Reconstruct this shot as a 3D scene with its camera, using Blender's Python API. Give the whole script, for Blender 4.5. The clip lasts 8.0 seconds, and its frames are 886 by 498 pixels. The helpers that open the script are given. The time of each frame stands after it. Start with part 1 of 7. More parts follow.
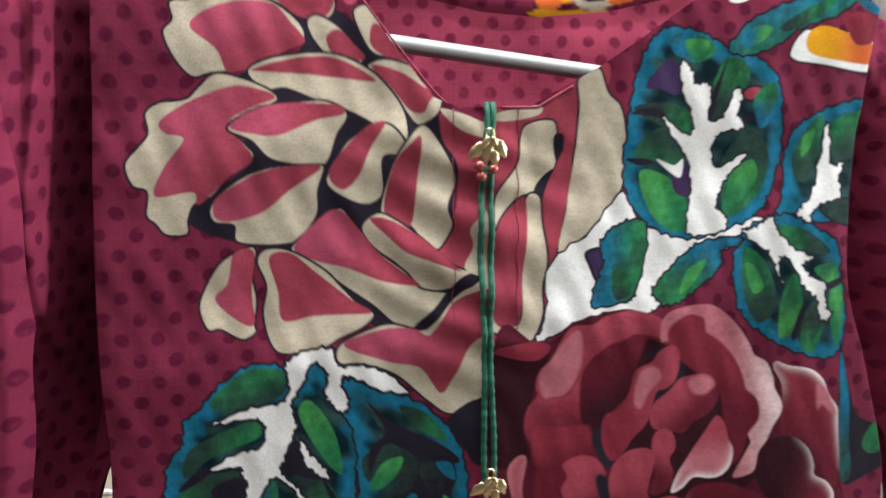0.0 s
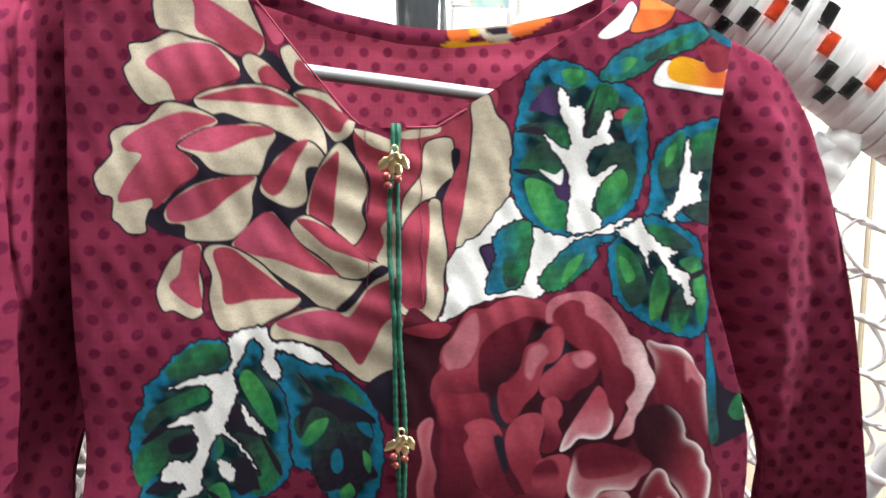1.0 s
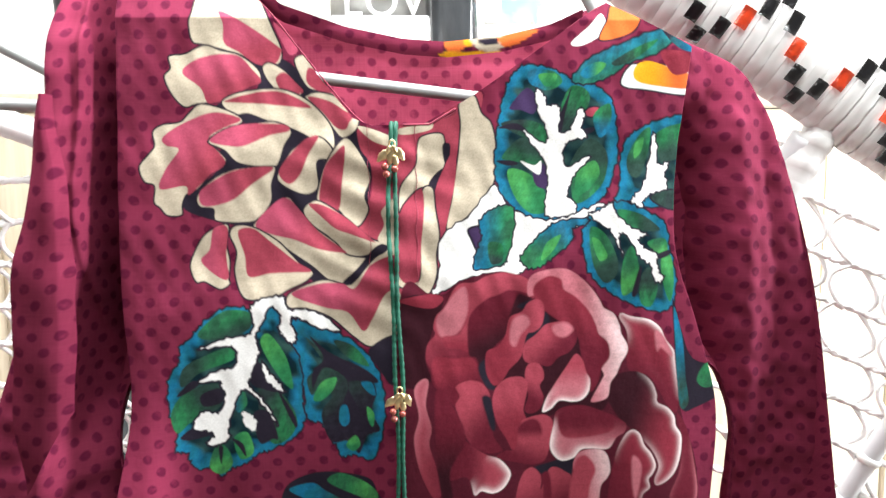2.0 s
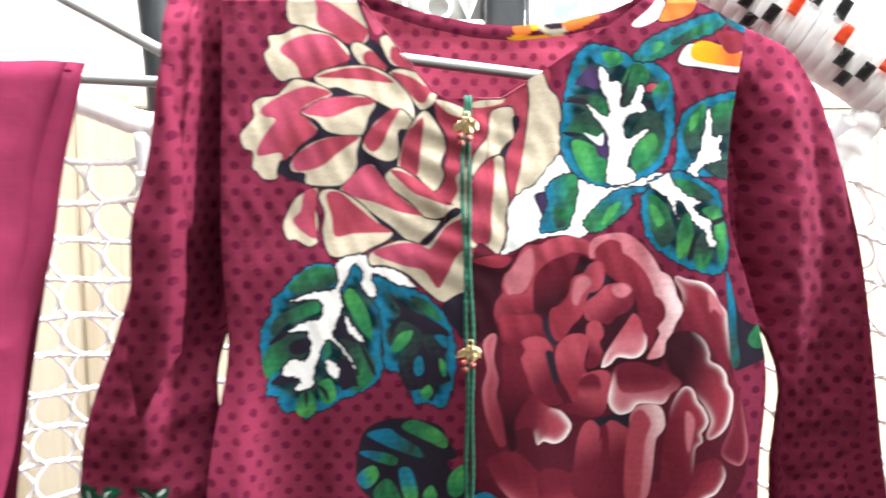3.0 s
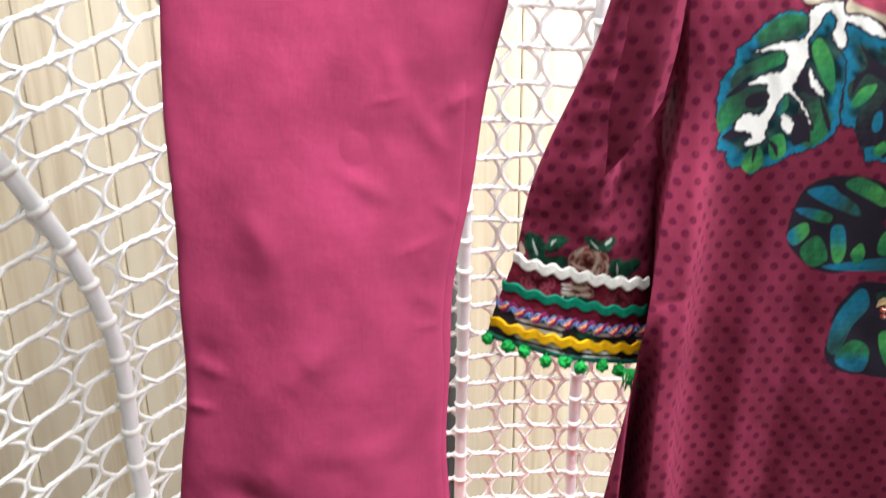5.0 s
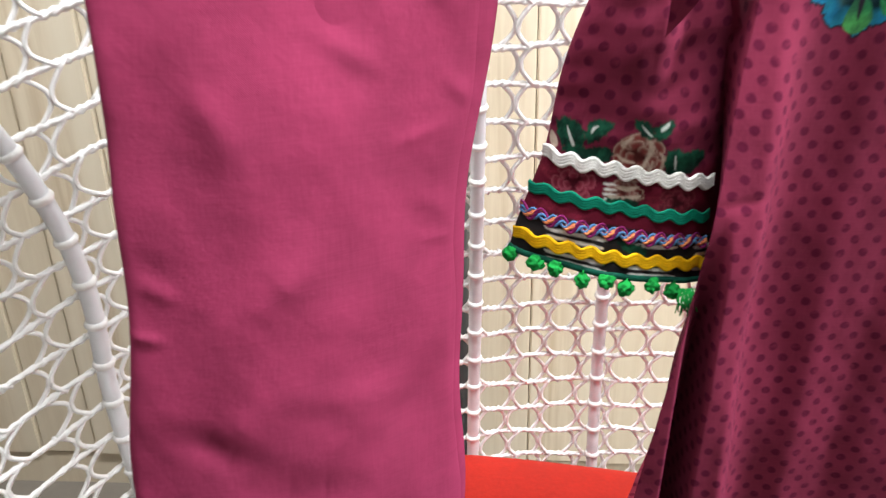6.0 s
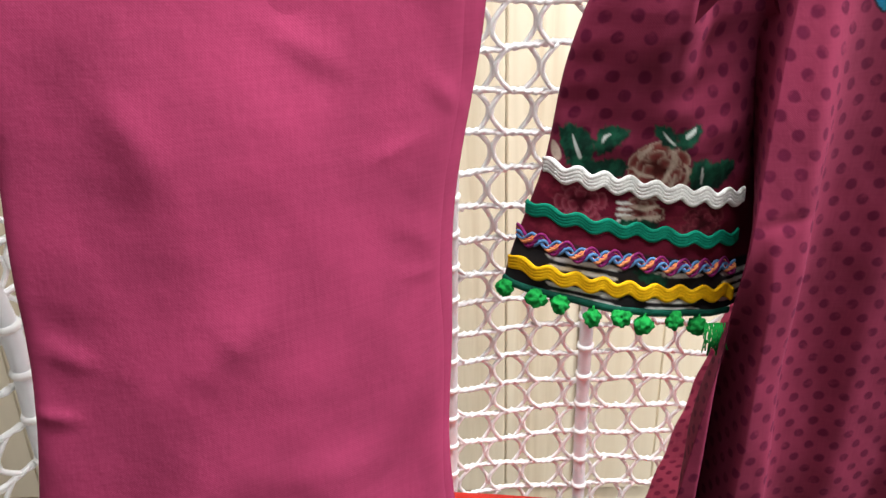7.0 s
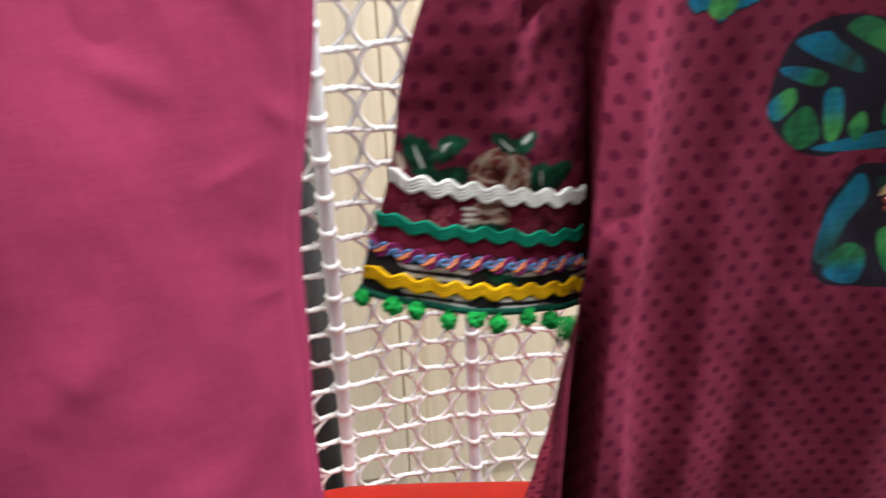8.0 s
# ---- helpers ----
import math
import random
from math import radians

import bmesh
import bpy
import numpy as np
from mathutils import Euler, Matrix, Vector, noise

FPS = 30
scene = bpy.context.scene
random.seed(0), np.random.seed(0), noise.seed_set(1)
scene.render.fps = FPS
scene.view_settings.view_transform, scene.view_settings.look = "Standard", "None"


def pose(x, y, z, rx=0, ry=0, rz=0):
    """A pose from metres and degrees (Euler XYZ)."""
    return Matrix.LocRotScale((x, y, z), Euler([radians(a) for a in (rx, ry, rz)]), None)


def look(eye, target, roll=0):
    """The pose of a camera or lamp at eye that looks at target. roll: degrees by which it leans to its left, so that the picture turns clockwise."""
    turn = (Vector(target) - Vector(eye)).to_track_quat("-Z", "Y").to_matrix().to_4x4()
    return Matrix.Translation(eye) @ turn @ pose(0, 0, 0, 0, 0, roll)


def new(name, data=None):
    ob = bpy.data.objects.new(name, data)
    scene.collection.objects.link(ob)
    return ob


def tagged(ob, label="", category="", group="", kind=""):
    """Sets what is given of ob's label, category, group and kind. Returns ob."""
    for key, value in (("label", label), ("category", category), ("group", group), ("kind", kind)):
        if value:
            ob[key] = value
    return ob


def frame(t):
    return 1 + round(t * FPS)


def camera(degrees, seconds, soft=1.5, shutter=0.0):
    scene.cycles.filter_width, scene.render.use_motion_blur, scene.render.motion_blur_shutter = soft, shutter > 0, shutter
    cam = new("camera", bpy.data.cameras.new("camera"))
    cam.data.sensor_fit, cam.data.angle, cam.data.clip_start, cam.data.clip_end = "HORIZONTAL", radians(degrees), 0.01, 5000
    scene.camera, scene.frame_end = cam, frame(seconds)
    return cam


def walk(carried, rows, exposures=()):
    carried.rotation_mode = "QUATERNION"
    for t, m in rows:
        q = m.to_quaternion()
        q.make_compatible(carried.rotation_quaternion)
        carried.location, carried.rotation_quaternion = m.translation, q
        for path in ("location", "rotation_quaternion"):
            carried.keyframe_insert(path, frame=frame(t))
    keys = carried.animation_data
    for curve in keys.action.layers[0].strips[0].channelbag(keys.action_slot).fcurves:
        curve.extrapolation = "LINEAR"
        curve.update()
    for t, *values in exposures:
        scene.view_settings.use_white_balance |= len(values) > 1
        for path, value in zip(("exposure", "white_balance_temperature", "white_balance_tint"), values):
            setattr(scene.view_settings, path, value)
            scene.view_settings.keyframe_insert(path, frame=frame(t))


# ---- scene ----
cam = camera(57.0, 8.0, soft=1.4, shutter=0.5)
PATH = [
    (0, (0.023, 0.025, 1.307), (0.371, 1.974, 1.026), 0.1),
    (0.5, (0.036, -0.01, 1.313), (0.399, 1.937, 1.035), 0.1),
    (1, (0.065, -0.06, 1.316), (0.373, 1.896, 1.033), -0.1),
    (2.5, (0.094, -0.16, 1.286), (0.224, 1.825, 1.074), -0.5),
    (3, (0.069, -0.186, 1.272), (0.148, 1.802, 1.069), -0.2),
    (3.5, (-0.025, -0.217, 1.271), (0.001, 1.768, 1.028), -0.0),
    (4, (-0.146, -0.204, 1.256), (-0.162, 1.774, 0.955), -0.9),
    (4.3, (-0.172, -0.208, 1.258), (-0.235, 1.765, 0.972), -1.3),
    (4.5, (-0.178, -0.193, 1.279), (-0.302, 1.756, 0.849), -1.9),
    (5, (-0.203, -0.193, 1.235), (-0.302, 1.693, 0.576), -0.5),
    (5.2, (-0.2, -0.199, 1.219), (-0.332, 1.68, 0.546), -0.4),
    (6.3, (-0.212, -0.028, 1.155), (-0.337, 1.777, 0.302), -1.7),
    (6.5, (-0.208, -0.009, 1.146), (-0.35, 1.819, 0.349), -1.6),
    (7, (-0.226, 0.003, 1.15), (-0.253, 1.835, 0.347), -1.8),
    (7.5, (-0.238, 0.001, 1.148), (-0.172, 1.826, 0.333), -2.1),
    (8, (-0.199, 0.004, 1.165), (0.009, 1.801, 0.311), -2.6),
]
EXPOSURES = [(0, -0.76), (1, -0.42), (2.5, 0.22), (3.5, 0.26), (4.5, 0.27), (5, 0.2), (6.5, -0.1), (7.5, -0.16), (8, -0.32)]
walk(cam, [(t, look(eye, target, roll)) for t, eye, target, roll in PATH], EXPOSURES)

# ---- world, lamps ----
world = bpy.data.worlds.new("world")
scene.world = world
world.use_nodes = True
world.node_tree.nodes["Background"].inputs[0].default_value = (1.0, 0.97, 0.92, 1)
world.node_tree.nodes["Background"].inputs[1].default_value = 0.25


def area_lamp(name, place, target, size_x, size_y, watts, colour):
    data = bpy.data.lights.new(name, "AREA")
    data.shape, data.size, data.size_y, data.energy, data.color = "RECTANGLE", size_x, size_y, watts, colour
    ob = new(name, data)
    ob.matrix_world = look(place, target)
    return ob


area_lamp("ceiling_lamp", (0.12, -0.10, 2.02), (0.12, 0.16, 0), 1.2, 0.16, 14.5, (0.95, 0.985, 0.97))
area_lamp("ceiling_lamp", (0.08, 0.30, 2.62), (0.05, 0.70, 0), 1.6, 0.2, 84, (0.97, 0.98, 1.0))

# Added fill from the right; the east wall has no window or lamp.
area_lamp("side_fill_light", (2.2, 0.05, 1.40), (0.2, 0.5, 1.2), 0.4, 1.2, 90, (0.96, 0.98, 1.0))

# ---- materials ----
def nodes_of(name):
    m = bpy.data.materials.new(name)
    m.use_nodes = True
    nt = m.node_tree
    return m, nt, nt.nodes["Principled BSDF"]


def add(nt, kind, **values):
    n = nt.nodes.new(kind)
    for key, value in values.items():
        if key in n.inputs:
            n.inputs[key].default_value = value
    return n


def math_node(nt, op, a, b=None, clamp=False):
    n = nt.nodes.new("ShaderNodeMath")
    n.operation, n.use_clamp = op, clamp
    for i, v in enumerate((a, b)):
        if v is None:
            continue
        if isinstance(v, (int, float)):
            n.inputs[i].default_value = v
        else:
            nt.links.new(v, n.inputs[i])
    return n.outputs[0]


def mix_colour(nt, factor, a, b, blend="MIX"):
    n = nt.nodes.new("ShaderNodeMix")
    n.data_type, n.blend_type = "RGBA", blend
    for socket, v in ((n.inputs[0], factor), (n.inputs[6], a), (n.inputs[7], b)):
        if isinstance(v, (int, float)):
            socket.default_value = v
        elif isinstance(v, tuple):
            socket.default_value = (*v, 1)
        else:
            nt.links.new(v, socket)
    return n.outputs[2]


def noise_node(nt, vector, scale, detail=3.0, rough=0.55, distortion=0.0):
    n = add(nt, "ShaderNodeTexNoise", Scale=scale, Detail=detail, Roughness=rough, Distortion=distortion)
    nt.links.new(vector, n.inputs["Vector"])
    return n.outputs["Fac"]


def ramp(nt, value, low, high):
    n = add(nt, "ShaderNodeMapRange")
    nt.links.new(value, n.inputs["Value"])
    n.inputs["From Min"].default_value, n.inputs["From Max"].default_value = low, high
    n.interpolation_type = "SMOOTHSTEP"
    return n.outputs["Result"]


def bump(nt, shader, height, distance, strength=1.0):
    n = add(nt, "ShaderNodeBump", Strength=strength, Distance=distance)
    nt.links.new(height, n.inputs["Height"])
    nt.links.new(n.outputs["Normal"], shader.inputs["Normal"])


def weave(nt, vector, pitch):
    """Threads over and under, as a height from 0 to 1."""
    split = nt.nodes.new("ShaderNodeSeparateXYZ")
    nt.links.new(vector, split.inputs[0])
    k = 2 * math.pi / pitch
    a = math_node(nt, "SINE", math_node(nt, "MULTIPLY", split.outputs[0], k))
    b = math_node(nt, "SINE", math_node(nt, "MULTIPLY", split.outputs[1], k))
    return math_node(nt, "ADD", math_node(nt, "MULTIPLY", math_node(nt, "MULTIPLY", a, b), 0.5), 0.5)


def cloth_material(name, colour, dots=None, printed=False, slub=0.12, rough=0.85, sheen=0.0, through_light=0.0, relief=0.6):
    """Woven cotton: slubby colour, thread relief, optional rows of soft dots, optional print from the colour attribute."""
    m, nt, shader = nodes_of(name)
    uv = nt.nodes.new("ShaderNodeUVMap").outputs[0]
    wob = add(nt, "ShaderNodeTexNoise", Scale=90.0, Detail=2.0)
    nt.links.new(uv, wob.inputs["Vector"])
    base = mix_colour(nt, ramp(nt, noise_node(nt, uv, 25, 4), 0.3, 0.7), tuple(c * (1 - slub) for c in colour), tuple(min(1, c * (1 + slub)) for c in colour))
    for squeeze in ((35, 900, 1), (900, 35, 1)):
        stretch = nt.nodes.new("ShaderNodeMapping")
        stretch.inputs["Scale"].default_value = squeeze
        nt.links.new(uv, stretch.inputs[0])
        yarn = ramp(nt, noise_node(nt, stretch.outputs[0], 1.0, 2), 0.3, 0.75)
        base = mix_colour(nt, math_node(nt, "MULTIPLY", yarn, slub * 0.9), base, tuple(min(1, c * 1.5 + 0.015) for c in colour))
    if dots:
        dot_colour, pitch_x, pitch_z, radius = dots
        split = nt.nodes.new("ShaderNodeSeparateXYZ")
        shift = nt.nodes.new("ShaderNodeVectorMath")
        shift.operation = "MULTIPLY_ADD"
        nt.links.new(wob.outputs["Color"], shift.inputs[0])
        shift.inputs[1].default_value = (0.003, 0.003, 0)
        nt.links.new(uv, shift.inputs[2])
        nt.links.new(shift.outputs[0], split.inputs[0])
        lattices = []
        for off in (0.0, 0.5):
            fx = math_node(nt, "SUBTRACT", math_node(nt, "FRACT", math_node(nt, "ADD", math_node(nt, "DIVIDE", split.outputs[0], pitch_x), off + 40)), 0.5)
            fz = math_node(nt, "SUBTRACT", math_node(nt, "FRACT", math_node(nt, "ADD", math_node(nt, "DIVIDE", split.outputs[1], pitch_z), off + 40)), 0.5)
            dx, dz = math_node(nt, "MULTIPLY", fx, pitch_x), math_node(nt, "MULTIPLY", fz, pitch_z)
            lattices.append(math_node(nt, "SQRT", math_node(nt, "ADD", math_node(nt, "MULTIPLY", dx, dx), math_node(nt, "MULTIPLY", dz, dz))))
        near = math_node(nt, "MINIMUM", *lattices)
        inside = math_node(nt, "SUBTRACT", 1.0, ramp(nt, near, radius * 0.72, radius * 1.2))
        faded = math_node(nt, "MULTIPLY", inside, ramp(nt, noise_node(nt, uv, 160, 2), 0.1, 0.55))
        base = mix_colour(nt, faded, base, dot_colour)
    if printed:
        attr = nt.nodes.new("ShaderNodeVertexColor")
        attr.layer_name = "print"
        speck = mix_colour(nt, ramp(nt, noise_node(nt, uv, 900, 2), 0.25, 0.75), (0.9, 0.9, 0.9), (1.08, 1.08, 1.08))
        ink = mix_colour(nt, 1.0, attr.outputs["Color"], speck, "MULTIPLY")
        base = mix_colour(nt, attr.outputs["Alpha"], base, ink)
    nt.links.new(base, shader.inputs["Base Color"])
    shader.inputs["Roughness"].default_value = rough
    shader.inputs["Specular IOR Level"].default_value = 0.08
    shader.inputs["Sheen Weight"].default_value = sheen
    shader.inputs["Sheen Roughness"].default_value = 0.4
    threads = weave(nt, uv, 0.0011)
    crease = noise_node(nt, uv, 42, 5, 0.62)
    bump(nt, shader, math_node(nt, "ADD", math_node(nt, "MULTIPLY", threads, 0.04), crease), 0.0016, relief)
    if through_light:
        thin = nt.nodes.new("ShaderNodeBsdfTranslucent")
        nt.links.new(base, thin.inputs["Color"])
        both = nt.nodes.new("ShaderNodeMixShader")
        both.inputs[0].default_value = through_light
        nt.links.new(shader.outputs[0], both.inputs[1])
        nt.links.new(thin.outputs[0], both.inputs[2])
        nt.links.new(both.outputs[0], nt.nodes["Material Output"].inputs["Surface"])
    return m


def plain_material(name, colour, rough=0.5, metal=0.0, grain=60.0, amount=0.12, relief=0.0, coat=0.0, stretch=(1, 1, 1), specular=0.5):
    """One substance with a fine and a coarse variation, at object scale."""
    m, nt, shader = nodes_of(name)
    coord = nt.nodes.new("ShaderNodeTexCoord").outputs["Object"]
    mapping = nt.nodes.new("ShaderNodeMapping")
    nt.links.new(coord, mapping.inputs[0])
    mapping.inputs["Scale"].default_value = stretch
    fine = noise_node(nt, mapping.outputs[0], grain, 4)
    coarse = noise_node(nt, mapping.outputs[0], grain / 9, 2)
    both = math_node(nt, "ADD", math_node(nt, "MULTIPLY", fine, 0.5), math_node(nt, "MULTIPLY", coarse, 0.5))
    nt.links.new(mix_colour(nt, ramp(nt, both, 0.3, 0.7), tuple(c * (1 - amount) for c in colour), tuple(min(1, c * (1 + amount)) for c in colour)), shader.inputs["Base Color"])
    shader.inputs["Roughness"].default_value = rough
    shader.inputs["Metallic"].default_value = metal
    shader.inputs["Coat Weight"].default_value = coat
    shader.inputs["Specular IOR Level"].default_value = specular
    if relief:
        bump(nt, shader, both, relief)
    return m


MAROON = (0.155, 0.0170, 0.043)
MAT_KURTI = cloth_material("dotted_cotton_print", MAROON, ((0.085, 0.0065, 0.026), 0.0152, 0.0186, 0.0032), printed=True)
# Backlit copy of the kurti cotton: light coming through is put into paler colours.
MAT_KURTI_BACK = cloth_material("dotted_cotton_backlit", (0.40, 0.060, 0.12), ((0.22, 0.025, 0.07), 0.0152, 0.0186, 0.0033), printed=True, slub=0.25, through_light=0.45)
MAT_PANTS = cloth_material("magenta_cotton", (0.207, 0.0220, 0.063), slub=0.13, sheen=0.0, rough=0.8, relief=0.5)
MAT_GREY = plain_material("grey_enamelled_wire", (0.42, 0.43, 0.43), 0.35, 0.15, 120, 0.08)
MAT_STRIP = plain_material("white_cane_strip", (0.86, 0.86, 0.85), 0.35, 0, 90, 0.03, coat=0.2)
MAT_NET = plain_material("white_plastic_rope", (0.92, 0.92, 0.91), 0.45, 0, 300, 0.04, 0.0006)
MAT_BLACK_STRIP = plain_material("black_cane_strip", (0.015, 0.015, 0.018), 0.3, 0, 200, 0.3, coat=0.4)
MAT_ORANGE_STRIP = plain_material("orange_cane_strip", (0.75, 0.09, 0.02), 0.35, 0, 200, 0.15, coat=0.3)
MAT_WALL = plain_material("white_wall_paint", (0.82, 0.82, 0.80), 0.8, 0, 30, 0.02, 0.001)
MAT_POLE = plain_material("black_pole_in_plastic_film", (0.030, 0.034, 0.038), 0.4, 0, 60, 0.5, 0.003, coat=0.2, stretch=(1, 1, 0.25))
MAT_RED = plain_material("red_cushion_cotton", (0.50, 0.014, 0.004), 0.8, 0, 150, 0.1, 0.001)
MAT_FLOOR = plain_material("beige_floor_tile", (0.20, 0.18, 0.155), 0.3, 0, 20, 0.1)
MAT_GOLD = plain_material("gilt_metal", (0.90, 0.72, 0.42), 0.3, 1.0, 300, 0.15, 0.0008)
MAT_PEARL = plain_material("maroon_pearl", (0.30, 0.065, 0.05), 0.2, 0.4, 100, 0.1, coat=0.8)
MAT_CORD = plain_material("green_braided_cord", (0.004, 0.090, 0.054), 0.6, 0, 900, 0.3, 0.0005)
MAT_POM = plain_material("green_wool", (0.010, 0.24, 0.045), 0.9, 0, 500, 0.3, 0.0008, specular=0.1)
MAT_THREAD = {name: plain_material(name + "_braid_thread", colour, 0.7, 0, 1200, 0.2, 0.0004, specular=0.12) for name, colour in (("white", (0.78, 0.77, 0.75)), ("emerald", (0.003, 0.20, 0.125)), ("yellow", (0.80, 0.44, 0.006)), ("blue", (0.10, 0.22, 0.45)), ("orange", (0.70, 0.24, 0.10)), ("purple", (0.22, 0.018, 0.12)), ("dark_green", (0.006, 0.075, 0.05)))}
MAT_FILM = plain_material("black_box_in_plastic_film", (0.03, 0.033, 0.036), 0.15, 0, 25, 0.6, 0.006, coat=1.0, stretch=(1, 1, 0.3))
MAT_EDGE = plain_material("maroon_seam_edge", (0.24, 0.03, 0.06), 0.85, 0, 500, 0.15)
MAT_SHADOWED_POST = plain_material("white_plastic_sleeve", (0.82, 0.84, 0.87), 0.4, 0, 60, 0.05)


def wood_material():
    m, nt, shader = nodes_of("pale_wood_laminate")
    coord = nt.nodes.new("ShaderNodeTexCoord").outputs["Object"]
    info = nt.nodes.new("ShaderNodeObjectInfo").outputs["Random"]
    mapping = nt.nodes.new("ShaderNodeMapping")
    nt.links.new(coord, mapping.inputs[0])
    mapping.inputs["Scale"].default_value = (1, 1, 0.05)
    streak = noise_node(nt, mapping.outputs[0], 55, 5, 0.6, 0.4)
    broad = noise_node(nt, mapping.outputs[0], 9, 2)
    base = mix_colour(nt, ramp(nt, streak, 0.32, 0.68), (0.51, 0.41, 0.285), (0.67, 0.58, 0.44))
    base = mix_colour(nt, ramp(nt, broad, 0.35, 0.65), base, (0.69, 0.62, 0.49))
    base = mix_colour(nt, math_node(nt, "MULTIPLY", info, 0.35), base, (0.50, 0.40, 0.26))
    nt.links.new(base, shader.inputs["Base Color"])
    shader.inputs["Roughness"].default_value = 0.45
    bump(nt, shader, streak, 0.0004)
    return m


MAT_WOOD = wood_material()


# ---- mesh helpers ----
def link_mesh(name, bm, material, parent=None, label="", smooth=True):
    me = bpy.data.meshes.new(name)
    bm.to_mesh(me)
    bm.free()
    if smooth:
        me.polygons.foreach_set("use_smooth", [True] * len(me.polygons))
    me.materials.append(material)
    ob = new(name, me)
    ob.parent = parent
    if label:
        ob["label"] = label
    return ob


def part(name, bm, material, parent, label="", smooth=True):
    return link_mesh(name, bm, material, parent, label, smooth)


def thing(name, label, category, group="", kind=""):
    return tagged(new(name), label, category, group, kind)


def grid_object(name, places, uvs, material, parent=None, label="", colours=None):
    """A sheet of quads from arrays of shape (rows, columns, 3) and (rows, columns, 2)."""
    rows, cols = places.shape[:2]
    i = np.arange(rows * cols).reshape(rows, cols)
    quads = np.stack((i[:-1, :-1], i[1:, :-1], i[1:, 1:], i[:-1, 1:]), -1).reshape(-1, 4)
    me = bpy.data.meshes.new(name)
    me.vertices.add(rows * cols)
    me.vertices.foreach_set("co", places.reshape(-1).astype(np.float32))
    me.loops.add(quads.size)
    me.loops.foreach_set("vertex_index", quads.reshape(-1).astype(np.int32))
    me.polygons.add(len(quads))
    me.polygons.foreach_set("loop_start", np.arange(0, quads.size, 4, dtype=np.int32))
    me.polygons.foreach_set("use_smooth", np.ones(len(quads), dtype=bool))
    me.update(calc_edges=True)
    layer = me.uv_layers.new(name="UVMap")
    layer.data.foreach_set("uv", uvs.reshape(-1, 2)[quads.reshape(-1)].reshape(-1).astype(np.float32))
    if colours is not None:
        attr = me.color_attributes.new("print", "FLOAT_COLOR", "POINT")
        attr.data.foreach_set("color", colours.reshape(-1).astype(np.float32))
    me.materials.append(material)
    ob = new(name, me)
    ob.parent = parent
    if label:
        ob["label"] = label
    return ob


def glide(points, count, closed=False):
    """A smooth curve through a few points."""
    p = np.array(points, float)
    n = len(p)
    if closed:
        k = np.linspace(0, n, count, endpoint=False)
    else:
        k = np.linspace(0, n - 1, count)
    i = np.minimum(np.floor(k).astype(int), n - 1 if closed else n - 2)
    f = (k - i)[:, None]
    if closed:
        a, b, c, d = p[(i - 1) % n], p[i % n], p[(i + 1) % n], p[(i + 2) % n]
    else:
        a, b, c, d = p[np.maximum(i - 1, 0)], p[i], p[i + 1], p[np.minimum(i + 2, n - 1)]
    return 0.5 * (2 * b + (c - a) * f + (2 * a - 5 * b + 4 * c - d) * f**2 + (3 * b - a - 3 * c + d) * f**3)


def add_tube(bm, path, radius, sides=8, closed=False, flat=(1.0, 1.0), up=(0, 1, 0)):
    """A round or flattened tube along a path; radius may vary along it."""
    path = np.asarray(path, float)
    n = len(path)
    radii = np.broadcast_to(radius, (n,))
    ring = []
    for i in range(n):
        if closed:
            d = path[(i + 1) % n] - path[i - 1]
        else:
            d = path[min(i + 1, n - 1)] - path[max(i - 1, 0)]
        d = Vector(d).normalized()
        side = d.cross(Vector(up))
        if side.length < 1e-4:
            side = d.cross(Vector((1, 0, 0)))
        side.normalize()
        top = side.cross(d)
        ring.append([bm.verts.new(Vector(path[i]) + side * (math.cos(a) * radii[i] * flat[0]) + top * (math.sin(a) * radii[i] * flat[1])) for a in (2 * math.pi * k / sides for k in range(sides))])
    for i in range(n if closed else n - 1):
        a, b = ring[i], ring[(i + 1) % n]
        for k in range(sides):
            bm.faces.new((a[k], a[(k + 1) % sides], b[(k + 1) % sides], b[k]))
    if not closed:
        bm.faces.new(ring[0][::-1])
        bm.faces.new(ring[-1])
    return bm


def tube(path, radius, sides=8, closed=False, flat=(1.0, 1.0), up=(0, 1, 0)):
    return add_tube(bmesh.new(), path, radius, sides, closed, flat, up)


def box(x0, y0, z0, x1, y1, z1, bevel=0.0):
    bm = bmesh.new()
    bmesh.ops.create_cube(bm, size=1)
    bmesh.ops.transform(bm, matrix=Matrix.LocRotScale(((x0 + x1) / 2, (y0 + y1) / 2, (z0 + z1) / 2), None, (x1 - x0, y1 - y0, z1 - z0)), verts=bm.verts)
    if bevel:
        bmesh.ops.bevel(bm, geom=bm.edges[:], offset=bevel, segments=2, affect="EDGES")
    return bm


def link_copy(name, mesh, parent, m, label=""):
    """Another object on a mesh that is already there."""
    ob = new(name, mesh)
    ob.parent = parent
    ob.matrix_basis = m
    if label:
        ob["label"] = label
    return ob


